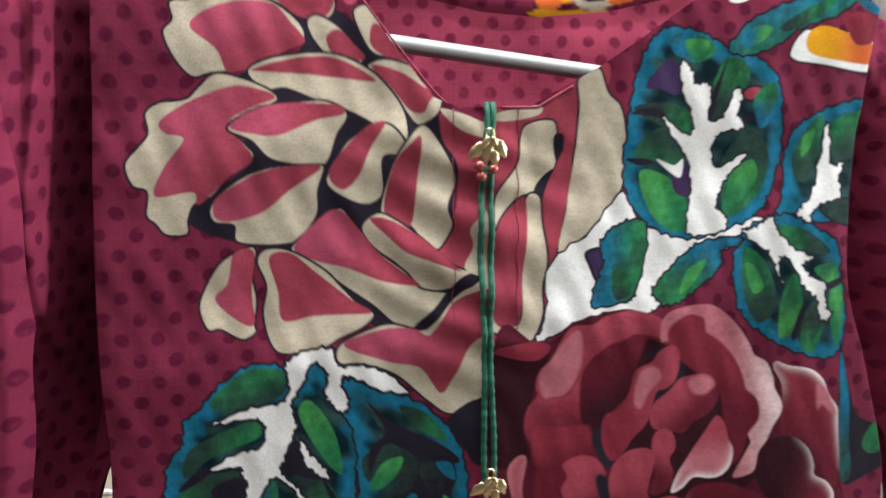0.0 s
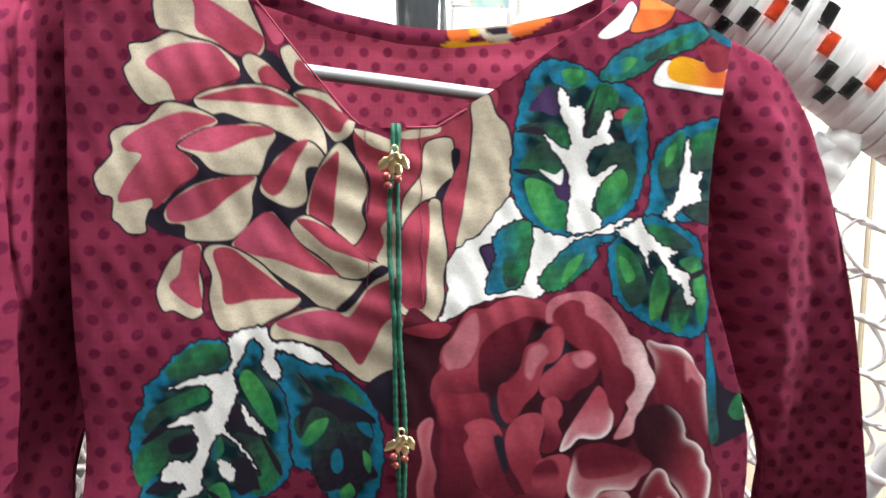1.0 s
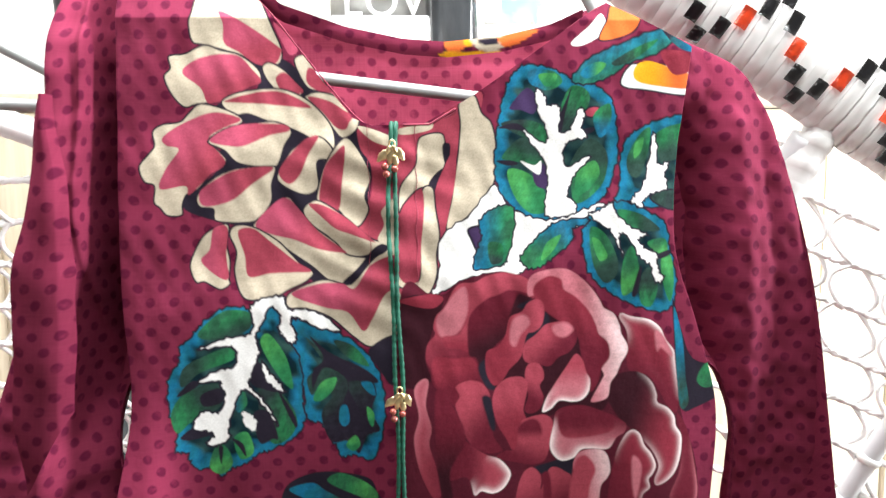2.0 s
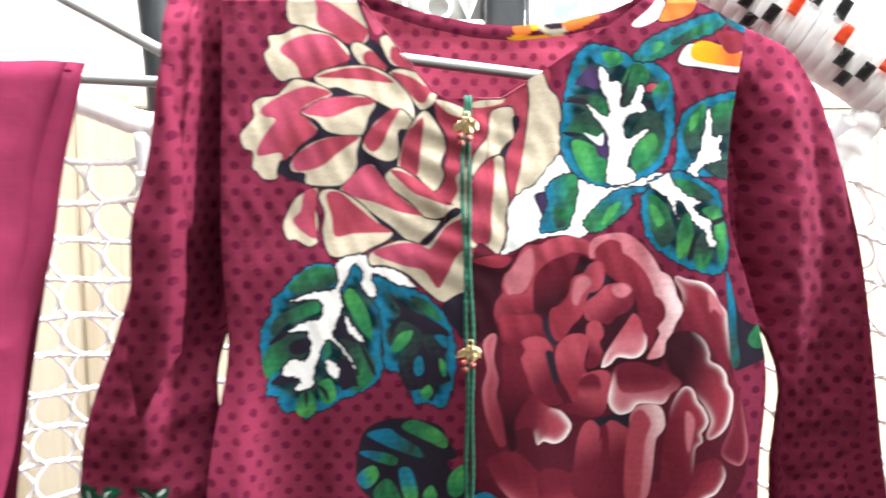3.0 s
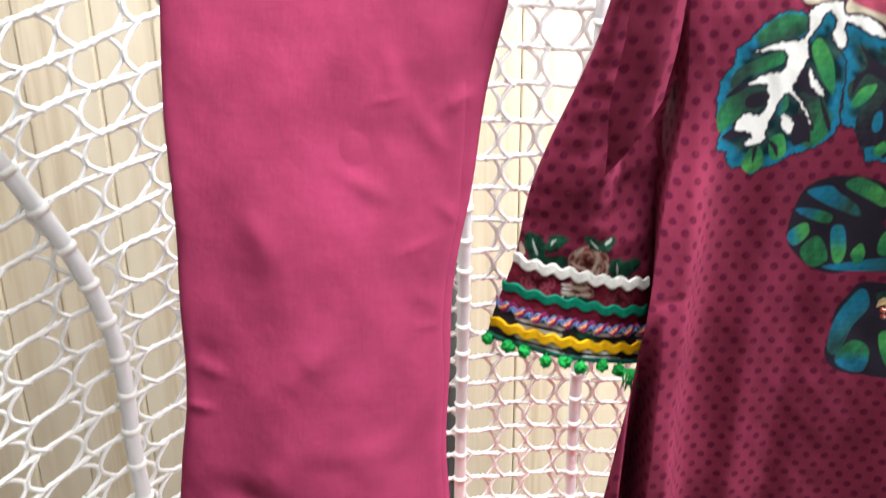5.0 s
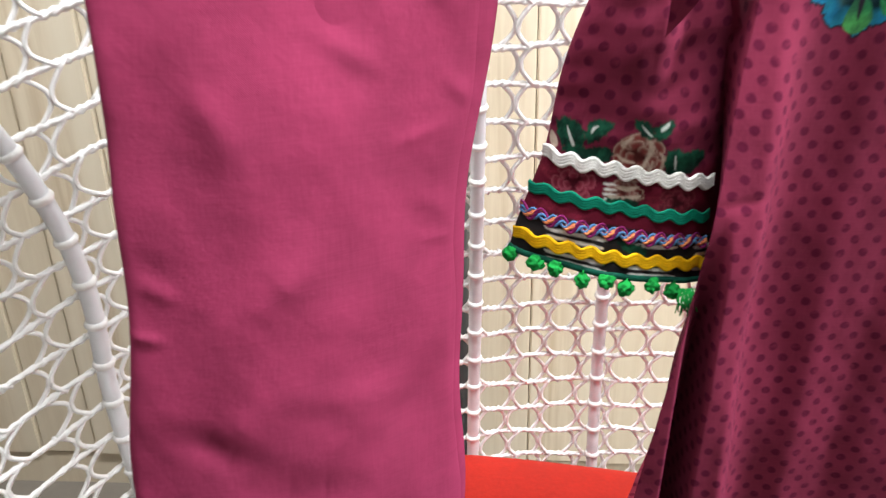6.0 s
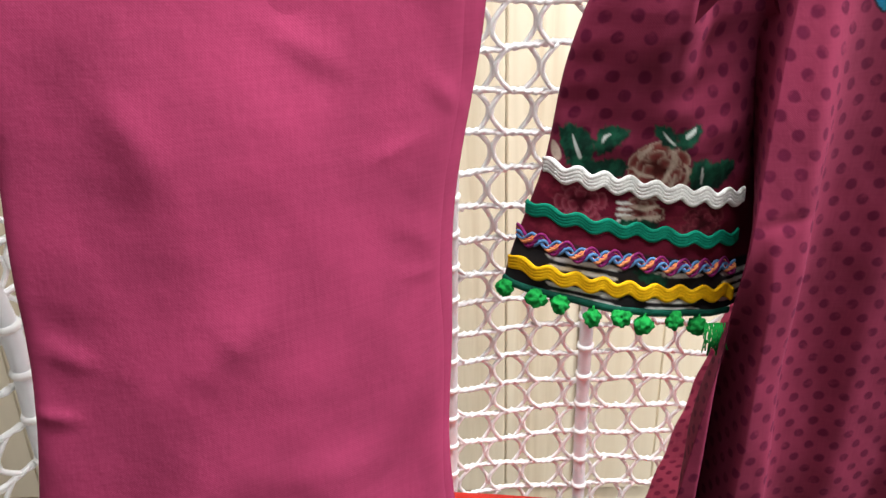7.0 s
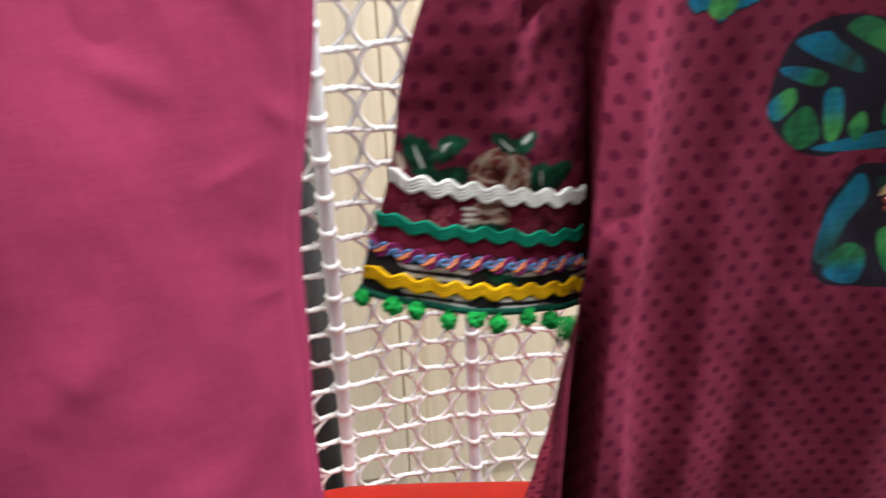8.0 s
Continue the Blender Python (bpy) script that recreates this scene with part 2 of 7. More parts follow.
def along(z, rows):
    """Smooth lookup in a short table of (height, value)."""
    rows = sorted(rows)
    h, w = np.array([r[0] for r in rows], float), np.array([r[1] for r in rows], float)
    slope = np.gradient(w, h) if len(h) > 2 else np.full(len(h), (w[-1] - w[0]) / (h[-1] - h[0]))
    z = np.clip(z, h[0], h[-1])
    i = np.clip(np.searchsorted(h, z, side="right") - 1, 0, len(h) - 2)
    d = h[i + 1] - h[i]
    f = (z - h[i]) / d
    return w[i] * (1 + 2 * f) * (1 - f) ** 2 + slope[i] * d * f * (1 - f) ** 2 + w[i + 1] * f**2 * (3 - 2 * f) + slope[i + 1] * d * f**2 * (f - 1)


def wrinkle(x, z, scale, seed):
    """Smooth pseudo-random folds, -1 to 1, from a few sums of sines."""
    rng = np.random.RandomState(seed)
    total = np.zeros(np.broadcast(x, z).shape)
    for k in range(7):
        a, f, p = rng.uniform(0, 2 * math.pi), rng.uniform(0.6, 1.8) / scale, rng.uniform(0, 7)
        total += np.sin((x * math.cos(a) + z * math.sin(a)) * f * 2 * math.pi + p)
    return total / 4


# ---- the room ----
def wall(name, *corners, paint=MAT_WALL, label="plain white painted room wall"):
    return tagged(link_mesh(name, box(*corners), paint, smooth=False), label, "wall", kind="structure")


# South, west and east walls are unseen; dark taupe limits bounced fill light.
MAT_UNSEEN_WALL = plain_material("low_bounce_taupe", (0.18, 0.165, 0.15), 0.8, 0, 30, 0.04, 0.001)


# The ceiling is unseen too, toned down to bounce less light.
MAT_CEILING = plain_material("low_bounce_off_white", (0.55, 0.54, 0.52), 0.8, 0, 30, 0.03, 0.001)
wall("wall_north", -2.3, 1.75, 0, 2.3, 1.87, 2.7)
wall("wall_south", -2.3, -2.12, 0, 2.3, -2.0, 2.7, paint=MAT_UNSEEN_WALL, label="unseen room wall, dark taupe to cut bounced light")
wall("wall_west", -2.42, -2.0, 0, -2.3, 1.75, 2.7, paint=MAT_UNSEEN_WALL, label="unseen room wall, dark taupe to cut bounced light")
wall("wall_east", 2.3, -2.0, 0, 2.42, 1.75, 2.7, paint=MAT_UNSEEN_WALL, label="unseen room wall, dark taupe to cut bounced light")
tagged(link_mesh("floor", box(-2.42, -2.12, -0.1, 2.42, 1.87, 0), MAT_FLOOR, smooth=False), "beige tiled floor of the room", "floor", kind="structure")
tagged(link_mesh("ceiling", box(-2.42, -2.12, 2.7, 2.42, 1.87, 2.8), MAT_CEILING, smooth=False), "unseen off-white ceiling, toned down to cut bounced light", "ceiling", kind="structure")


# ---- wooden cabinet behind, with what stands on it ----
CABINET_TOP = 1.40
cabinet = thing("wooden_cabinet", "pale wood cabinet with vertical planks against the wall", "cabinet")
part("carcass", box(-2.2, 1.30, 0.0, 2.0, 1.72, CABINET_TOP - 0.03), MAT_WOOD, cabinet, smooth=False)
part("top_board", box(-2.22, 1.255, CABINET_TOP - 0.028, 2.02, 1.73, CABINET_TOP, 0.004), MAT_WOOD, cabinet, smooth=False)
part("plinth", box(-2.2, 1.275, 0.0, 2.0, 1.299, 0.08), MAT_WOOD, cabinet, smooth=False)
px, k = -2.2, 0
while px < 1.99:
    w = 0.11 + 0.05 * ((k * 7) % 5) / 5
    part("plank", box(px + 0.002, 1.268 - 0.006 * (k % 2), 0.085, min(px + w, 2.0), 1.299, CABINET_TOP - 0.03, 0.003), MAT_WOOD, cabinet, smooth=False)
    px += w
    k += 1

# ---- white swing chair ----
chair = thing("swing_chair", "white woven swing chair with checkered rim and rope net", "chair")
MID = -0.043


def bowl(x, z):
    """Depth of the woven back at a place across and up."""
    across = np.clip(np.abs(np.asarray(x) - MID) / 0.72, 0, 1.3)
    deep = along(z, [(0.2, 0.42), (0.6, 0.40), (0.9, 0.33), (1.32, 0.22), (1.6, 0.12)])
    return 0.50 + deep * (1 - across**2.2)


def on_bowl(x, z, out=0.0):
    return (float(x), float(bowl(x, z)) - out, float(z))


RIM = [(MID, 1.58), (MID + 0.24, 1.515), (MID + 0.45, 1.402), (MID + 0.53, 1.353), (MID + 0.62, 1.285), (MID + 0.75, 1.09), (MID + 0.80, 0.75), (MID + 0.62, 0.42), (MID + 0.30, 0.27), (MID, 0.23)]
RIM = RIM + [(2 * MID - x, z + 0.024 * min(1.0, (x - MID) / 0.45)) for x, z in RIM[-2:0:-1]]  # hangs slightly askew
rim_line = glide([(x, 0.495, z) for x, z in RIM], 480, closed=True)
rim_core = part("rim", tube(rim_line[::4], 0.052, 20, True, (1.0, 0.55)), MAT_STRIP, chair, "rim wrapped in flat white cane")


def wrap_strips(path, radius, flat, width, lean, seed):
    """Flat strips wound side by side round a tube, each slightly uneven."""
    rng = np.random.RandomState(seed)
    bm = bmesh.new()
    path = np.asarray(path)
    steps = np.linalg.norm(np.diff(path, axis=0), axis=1)
    total, far = np.concatenate(([0], np.cumsum(steps))), 0.0
    at = lambda d: np.array([np.interp(d, total, path[:, k]) for k in range(3)])
    sides, last = 14, None
    while far < total[-1] - width:
        rows = []
        lift = radius + rng.uniform(0.0006, 0.0016)
        for edge in (0.04, 0.5, 0.96):
            c, c2 = at(far + edge * width), at(far + edge * width + 0.002)
            d = Vector(c2 - c).normalized()
            side = d.cross(Vector((0, 1, 0))).normalized()
            top = side.cross(d)
            r = lift + (0.0008 if edge == 0.5 else 0)
            ring = []
            for q in range(sides):
                a = 2 * math.pi * q / sides
                ring.append(bm.verts.new(Vector(c) + d * (lean * math.sin(a)) + side * (math.cos(a) * r * flat[0]) + top * (math.sin(a) * r * flat[1])))
            rows.append(ring)
        rows = ([last] if last else []) + rows
        for a, b in zip(rows, rows[1:]):
            for q in range(sides):
                bm.faces.new((a[q], a[(q + 1) % sides], b[(q + 1) % sides], b[q]))
        last = rows[-1]
        far += width
    return bm




def strip_mesh(c, d, radius, flat, width, lean):
    """One turn of a flat cane strip round a tube at c that runs along d."""
    bm = bmesh.new()
    side = d.cross(Vector((0, 1, 0))).normalized()
    top = side.cross(d)
    rows = []
    for edge, lift in ((-0.49, -0.0006), (-0.43, 0.0), (0.0, 0.0004), (0.43, 0.0), (0.49, -0.0006)):
        rows.append([bm.verts.new(Vector(c) + d * (edge * width + lean * math.sin(a)) + side * (math.cos(a) * (radius + lift) * flat[0]) + top * (math.sin(a) * (radius + lift) * flat[1])) for a in (2 * math.pi * q / 16 for q in range(16))])
    for a, b in zip(rows, rows[1:]):
        for q in range(16):
            bm.faces.new((a[q], a[(q + 1) % 16], b[(q + 1) % 16], b[q]))
    return bm


rim_length = np.concatenate(([0], np.cumsum(np.linalg.norm(np.diff(rim_line, axis=0), axis=1))))
rng = np.random.RandomState(6)
far, lower_turns = 0.0, bmesh.new()
while far < rim_length[-1] - 0.012:
    c, c2 = (np.array([np.interp(far + e, rim_length, rim_line[:, k]) for k in range(3)]) for e in (0.0, 0.003))
    turn = strip_mesh(c, Vector(c2 - c).normalized(), 0.0532 + rng.uniform(0, 0.0005), (1.0, 0.56), 0.0115, 0.004)
    if c[2] > 1.1:
        part("cane_strip", turn, MAT_STRIP, chair)
    else:
        me = bpy.data.meshes.new("turn")
        turn.to_mesh(me)
        turn.free()
        lower_turns.from_mesh(me)
        bpy.data.meshes.remove(me)
    far += 0.0115
tagged(part("lower_wrapping", lower_turns, MAT_STRIP, chair, "flat white cane wound round the lower rim"), kind="stuff")

# checks: short black and orange strips lying across the rim's front, in a zigzag
checks = []
for side in (-1, 1):
    for i in range(-26, 36):
        checks.append((side, i))
for side, i in checks:
    zig = (-0.60, -0.41, -0.22, -0.04, 0.14, -0.04, -0.22, -0.41)[i % 8]
    orange = i % 4 == 2
    far = float(np.interp(MID + 0.488, rim_line[:120, 0], rim_length[:120])) + i * 0.0115
    c = np.array([np.interp(far + 0.0, rim_length, rim_line[:, k]) for k in range(3)])
    c2 = np.array([np.interp(far + 0.004, rim_length, rim_line[:, k]) for k in range(3)])
    d = Vector(c2 - c).normalized()
    out = Vector((-d.z, 0, d.x)) * -1
    if out.z < 0:
        out = -out
    bm = bmesh.new()
    rows = []
    for a in np.linspace(zig - 0.095, zig + 0.095, 5):
        ang = a * math.pi / 2
        centre = Vector(c) + out * (math.sin(ang) * 0.0562) + Vector((0, -1, 0)) * (math.cos(ang) * 0.0318)
        rows.append([bm.verts.new(centre - d * 0.0052), bm.verts.new(centre + Vector((0, -0.0012, 0))), bm.verts.new(centre + d * 0.0052)])
    for a, b in zip(rows, rows[1:]):
        for q in range(2):
            bm.faces.new((a[q], a[q + 1], b[q + 1], b[q]))
    bmesh.ops.solidify(bm, geom=bm.faces[:], thickness=0.0012)
    ob = part("check", bm, MAT_ORANGE_STRIP if orange else MAT_BLACK_STRIP, chair, "orange check" if orange else "black check")
    if side < 0:
        ob.matrix_basis = Matrix.Translation((2 * MID, 0, 0.023)) @ Matrix.Diagonal((-1, 1, 1, 1))


def rib(points, radius, label, rings=0.0):
    path = glide(points, 60)
    ob = part("rib", tube(path, radius, 10), MAT_SHADOWED_POST, chair, label)
    if rings:
        steps = np.concatenate(([0], np.cumsum(np.linalg.norm(np.diff(path, axis=0), axis=1))))
        far = rings
        while far < steps[-1]:
            spot = [np.array([np.interp(far + e, steps, path[:, k]) for k in range(3)]) for e in (-0.004, 0.0, 0.004)]
            part("binding", tube(spot, [radius * 1.15, radius * 1.3, radius * 1.15], 10), MAT_NET, ob)
            far += rings
    return ob


# back rest: top bar, upright ribs, side ribs from the rim's joints
bar_path = [on_bowl(x, z, 0.0) for x, z in ((-0.30, 1.352), (-0.25, 1.330), (-0.20, 1.316), (-0.05, 1.305), (0.10, 1.305), (0.22, 1.33))]
part("back_bar", wrap_strips(glide(bar_path, 60), 0.0125, (1, 1), 0.012, 0.002, 9), MAT_STRIP, chair, "bar wound with white cane")
part("back_bar_core", tube(glide(bar_path, 60), 0.0122, 12), MAT_STRIP, chair)
for x0, x1 in ((-0.218, -0.238), (-0.075, -0.062), (0.10, 0.11), (0.26, 0.28)):
    rib([on_bowl(x0 + (x1 - x0) * (1.31 - z) / 0.9, z, 0.006) for z in (1.31, 1.1, 0.9, 0.7, 0.5, 0.32)], 0.0085, "upright rib in a white plastic sleeve", 0.047)
for s in (-1, 1):
    lift = 0.022 if s < 0 else 0.0
    rib([(MID + s * x, min(0.50 + (1.31 - z) * 0.5, float(bowl(MID + s * x, z)) - 0.01), z + lift * min(1.0, z / 1.2)) for x, z in ((0.49, 1.31), (0.455, 1.22), (0.42, 1.10), (0.385, 0.9), (0.36, 0.6), (0.34, 0.34))], 0.0125, "side rib wound with white cane", 0.0)
    rib([(MID + s * x, bowl(MID + s * x, z) - 0.006, z) for x, z in ((0.672, 1.13), (0.635, 1.06), (0.592, 0.927), (0.576, 0.806), (0.580, 0.657), (0.57, 0.40))], 0.0095, "side rib in a white plastic sleeve", 0.05)
    part("joint_wrap", wrap_strips(glide([(MID + s * 0.502, 0.497, 1.318 + lift), (MID + s * 0.486, 0.503, 1.285 + lift), (MID + s * 0.472, 0.51, 1.255 + lift)], 20), 0.0125, (1, 1), 0.010, 0.003, 5), MAT_STRIP, chair, "cane wound round the joint")


def net_half(z):
    return along(z, [(0.28, 0.34), (0.42, 0.55), (0.75, 0.73), (1.08, 0.69), (1.275, 0.57), (1.34, 0.49)])


def net_sag(x):
    """The rows of rope hang lower towards the rim."""
    return 0.55 * np.clip(np.abs(np.asarray(x) - MID) - 0.30, 0, 1) ** 1.5


def net_mesh():
    """Rope rows tied by pairs of strands that meet halfway and part again at the rows."""
    rng = np.random.RandomState(3)
    bm = bmesh.new()
    row_gap, cell = 0.0445, 0.0475
    heights = [0.30 + row_gap * i for i in range(27)]

    def fits(x, z):
        return z < 1.318 and abs(x - MID) < float(net_half(z))

    for z in heights:
        phase = rng.uniform(0, 6)
        for side in (-1, 1):
            run = []
            for a in np.arange(0, 0.735, 0.0075):
                x = MID + side * a
                zz = z - float(net_sag(x))
                if fits(x, zz):
                    run.append((x, zz))
            if len(run) < 4:
                continue
            for strand in (0, 1):
                pts = [(x, float(bowl(x, zz)) + 0.0019 * math.sin(x * 330 + strand * math.pi), zz + 0.0019 * math.cos(x * 330 + strand * math.pi) + 0.0025 * math.sin(x * 40 + phase)) for x, zz in run]
                add_tube(bm, pts, 0.0029, 6)
    for z0, z1 in zip(heights, heights[1:]):
        for i in range(-16, 17):
            xb = MID + i * cell + rng.uniform(-0.005, 0.005)
            lean = rng.uniform(-0.007, 0.007)
            meet = rng.uniform(0.43, 0.55)
            if not (fits(xb, z0 - float(net_sag(xb))) and fits(xb, z1 - float(net_sag(xb)))):
                continue
            for s in (-1, 1):
                spread_low, spread_high = (0.0135 + rng.uniform(-0.003, 0.003) for _ in range(2))
                pts = []
                for f in np.linspace(-0.04, 1.04, 11):
                    k = (meet - 0.10 - f) / (meet - 0.06) if f < meet - 0.10 else max(0.0, (f - meet - 0.10) / (0.94 - meet))
                    open_ = (spread_low if f < meet else spread_high) * max(0.0, k) ** 1.35
                    x = xb + lean * (f - 0.5) + s * (0.0016 + open_)
                    z = z0 + (z1 - z0) * f - float(net_sag(x))
                    pts.append((x, float(bowl(x, z)) - 0.0012 * s, z))
                add_tube(bm, pts, 0.0027, 6)
    return bm


part("net", net_mesh(), MAT_NET, chair, "white rope net tied in round meshes")

cushion = bmesh.new()
bmesh.ops.create_uvsphere(cushion, u_segments=48, v_segments=20, radius=1)
for v in cushion.verts:
    c = v.co
    v.co = Vector((MID + math.copysign(abs(c.x) ** 0.7, c.x) * 0.42, 0.73 + math.copysign(abs(c.y) ** 0.45, c.y) * 0.155, 0.372 + math.copysign(abs(c.z) ** 0.45, c.z) * 0.062))
    v.co.y -= 0.16 * max(0.0, v.co.x + 0.25)
tagged(link_mesh("seat_cushion", cushion, MAT_RED), "bright red cotton cushion lying in the swing chair", "cushion")

# stand behind the chair, still in its plastic film
stand = thing("swing_stand", "black steel swing stand pole wrapped in clear plastic film", "stand")
part("pole", tube(glide([(-0.272, 1.02, 0.03), (-0.276, 1.02, 0.6), (-0.272, 1.02, 1.3), (-0.290, 1.02, 1.62), (-0.295, 1.0, 2.0), (-0.20, 0.90, 2.2), (MID, 0.62, 2.27)], 80), 0.034, 18), MAT_POLE, stand)
part("foot", box(-0.55, 0.96, 0.0, 0.1, 1.08, 0.03, 0.006), MAT_POLE, stand)
part("chain", tube([(MID, 0.60, 1.58), (MID, 0.60, 2.27)], 0.006, 8), MAT_GREY, stand)


# on top of the cabinet: letters, a wrapped box, a picture, a crumpled bag
def text_mesh(words, size, depth):
    curve = bpy.data.curves.new("letters", "FONT")
    curve.body, curve.size, curve.extrude, curve.space_character = words, size, depth, 1.08
    ob = bpy.data.objects.new("letters", curve)
    bm = bmesh.new()
    me = ob.to_mesh()
    bm.from_mesh(me)
    ob.to_mesh_clear()
    bpy.data.objects.remove(ob)
    return bm


sign = thing("letter_sign", "white cut-out letter sign on a pale block", "sign")
letters = text_mesh("LOVE", 0.078, 0.007)
bmesh.ops.transform(letters, matrix=pose(0.052, 1.43, 1.552, 90), verts=letters.verts)
part("letters", letters, MAT_STRIP, sign, smooth=False)
part("block", box(0.03, 1.41, CABINET_TOP, 0.215, 1.46, 1.551, 0.004), MAT_WALL, sign, "pale grey block")
part("back_plate", box(0.03, 1.447, 1.552, 0.215, 1.457, 1.64, 0.003), plain_material("pale_grey_board", (0.42, 0.42, 0.40), 0.6), sign)
bundle = bmesh.new()
bmesh.ops.create_uvsphere(bundle, u_segments=36, v_segments=24, radius=1)
for v in bundle.verts:
    c = v.co
    r = 1 + 0.05 * math.sin(c.z * 19 + c.x * 5) + 0.03 * math.sin(c.x * 23)
    v.co = Vector((0.258 + math.copysign(abs(c.x) ** 0.5, c.x) * 0.047 * r, 1.45 + math.copysign(abs(c.y) ** 0.5, c.y) * 0.05, CABINET_TOP + 0.17 + math.copysign(abs(c.z) ** 0.4, c.z) * 0.17))
tagged(link_mesh("wrapped_box", bundle, MAT_FILM), "black box wrapped in shiny clear plastic film", "box")


def picture_material():
    m, nt, shader = nodes_of("painted_picture")
    coord = nt.nodes.new("ShaderNodeTexCoord").outputs["Object"]
    a = noise_node(nt, coord, 14, 2, 0.4, 1.0)
    b = noise_node(nt, coord, 22, 2, 0.4, 1.5)
    base = mix_colour(nt, ramp(nt, a, 0.4, 0.6), (0.30, 0.42, 0.48), (0.45, 0.62, 0.50))
    base = mix_colour(nt, ramp(nt, b, 0.55, 0.68), base, (0.70, 0.36, 0.32))
    nt.links.new(base, shader.inputs["Base Color"])
    shader.inputs["Roughness"].default_value = 0.3
    return m


picture = thing("picture_frame", "white picture frame with a pale blue and green painting", "picture")
for corners in ((0.325, 1.47, CABINET_TOP, 0.56, 1.49, 1.545), (0.325, 1.47, 1.72, 0.56, 1.49, 1.75), (0.325, 1.47, 1.545, 0.358, 1.49, 1.72), (0.527, 1.47, 1.545, 0.56, 1.49, 1.72)):
    part("frame_bar", box(*corners, 0.003), MAT_STRIP, picture, smooth=False)
part("painting", box(0.357, 1.482, 1.544, 0.528, 1.488, 1.721), picture_material(), picture, "pale blue, green and pink painting", False)
bag = bmesh.new()
bmesh.ops.create_icosphere(bag, subdivisions=4, radius=1)
for v in bag.verts:
    k = 1 + 0.28 * noise.noise(v.co * 2.2) + 0.12 * noise.noise(v.co * 6)
    v.co = Vector((0.47 + v.co.x * 0.055 * k, 1.40 + v.co.y * 0.05 * k, CABINET_TOP + 0.105 + v.co.z * 0.105 * (k if v.co.z > 0 else 1)))
tagged(link_mesh("plastic_bag", bag, MAT_STRIP), "crumpled white plastic bag on the cabinet", "bag")


# ---- the printed pattern of the kurti ----
class Print:
    """Ink on flat cloth: closed smooth outlines filled one over another, in metres across and up."""

    def __init__(self, x, z):
        self.x, self.z = x, z
        self.ink = np.zeros(x.shape + (4,))

    def inside(self, outline, margin=0.004):
        x0, z0 = outline.min(0) - margin
        x1, z1 = outline.max(0) + margin
        pick = np.nonzero((self.x > x0) & (self.x < x1) & (self.z > z0) & (self.z < z1))
        px, pz = self.x[pick], self.z[pick]
        odd = np.zeros(px.shape, bool)
        gap = np.full(px.shape, 1e9)
        for (ax, az), (bx, bz) in zip(outline, np.roll(outline, -1, 0)):
            crossing = (az > pz) != (bz > pz)
            if az != bz:
                odd ^= crossing & (px < (bx - ax) * (pz - az) / (bz - az) + ax)
            dx, dz = bx - ax, bz - az
            k = np.clip(((px - ax) * dx + (pz - az) * dz) / (dx * dx + dz * dz + 1e-12), 0, 1)
            gap = np.minimum(gap, (px - ax - k * dx) ** 2 + (pz - az - k * dz) ** 2)
        return pick, px, pz, odd, np.sqrt(gap)

    def lay(self, pick, colour, cover):
        cover = np.clip(cover, 0, 1)[:, None]
        old = self.ink[pick]
        colour = np.broadcast_to(np.asarray(colour, float), (len(cover), 3))
        new_alpha = cover + old[:, 3:] * (1 - cover)
        rgb = (colour * cover + old[:, :3] * old[:, 3:] * (1 - cover)) / np.maximum(new_alpha, 1e-6)
        self.ink[pick] = np.concatenate((rgb, new_alpha), 1)

    def shape(self, points, colour, line=None, width=0.00055, second=None, towards=(0, -1), reach=0.5, glow=None, glow_width=0.003, glow_side=None, rough=0.0, soft=0.0005, blotch=None, mottle=0.0, core=None, border=0.006):
        """points: (x, z) pairs in millimetres. second: a colour to which the fill turns towards a side.
        line: ink round the edge. glow: a pale rim fading inwards, on the side glow_side only if given."""
        outline = glide(np.array(points, float) / 1000, max(24, 7 * len(points)), closed=True)
        if rough:
            k = np.arange(len(outline))
            outline = outline + rough * np.stack((np.sin(k * 2.3) + np.sin(k * 5.1), np.cos(k * 3.1) + np.sin(k * 4.3)), 1) * 0.5
        pick, px, pz, odd, gap = self.inside(outline)
        signed = np.where(odd, gap, -gap)
        mid, size = outline.mean(0), np.ptp(outline, axis=0).max() / 2
        fill = np.broadcast_to(np.asarray(colour, float), (len(px), 3)).copy()
        if second is not None:
            t = np.array(towards, float) / np.hypot(*towards)
            f = np.clip((((px - mid[0]) * t[0] + (pz - mid[1]) * t[1]) / size + reach) / 1.0, 0, 1)[:, None]
            f = f * f * (3 - 2 * f)
            fill = fill * (1 - f) + np.asarray(second, float) * f
        if blotch is not None:
            f = np.clip(0.5 + 0.9 * wrinkle(px, pz, 0.016, 61) + 0.35 * wrinkle(px, pz, 0.004, 62), 0, 1)[:, None] * 0.5
            fill = fill * (1 - f) + np.asarray(blotch, float) * f
        if mottle:
            fill = fill * (1 + mottle * wrinkle(px, pz, 0.007, 63) + 0.6 * mottle * wrinkle(px, pz, 0.0025, 64))[:, None]
            fill = np.clip(fill, 0.004, 1)
        if core is not None:
            f = np.clip((gap / border - 0.7 + 0.35 * wrinkle(px, pz, 0.012, 65)) / 0.9, 0, 1)[:, None] * 0.92
            dim = np.clip(0.45 + 0.9 * wrinkle(px, pz, 0.014, 66), 0.1, 1.3)[:, None]
            fill = fill * (1 - f) + np.asarray(core, float) * dim * f
        if glow is not None:
            g = np.exp(-((gap / (1.3 * glow_width)) ** 1.5))
            if glow_side is not None:
                t = np.array(glow_side, float) / np.hypot(*glow_side)
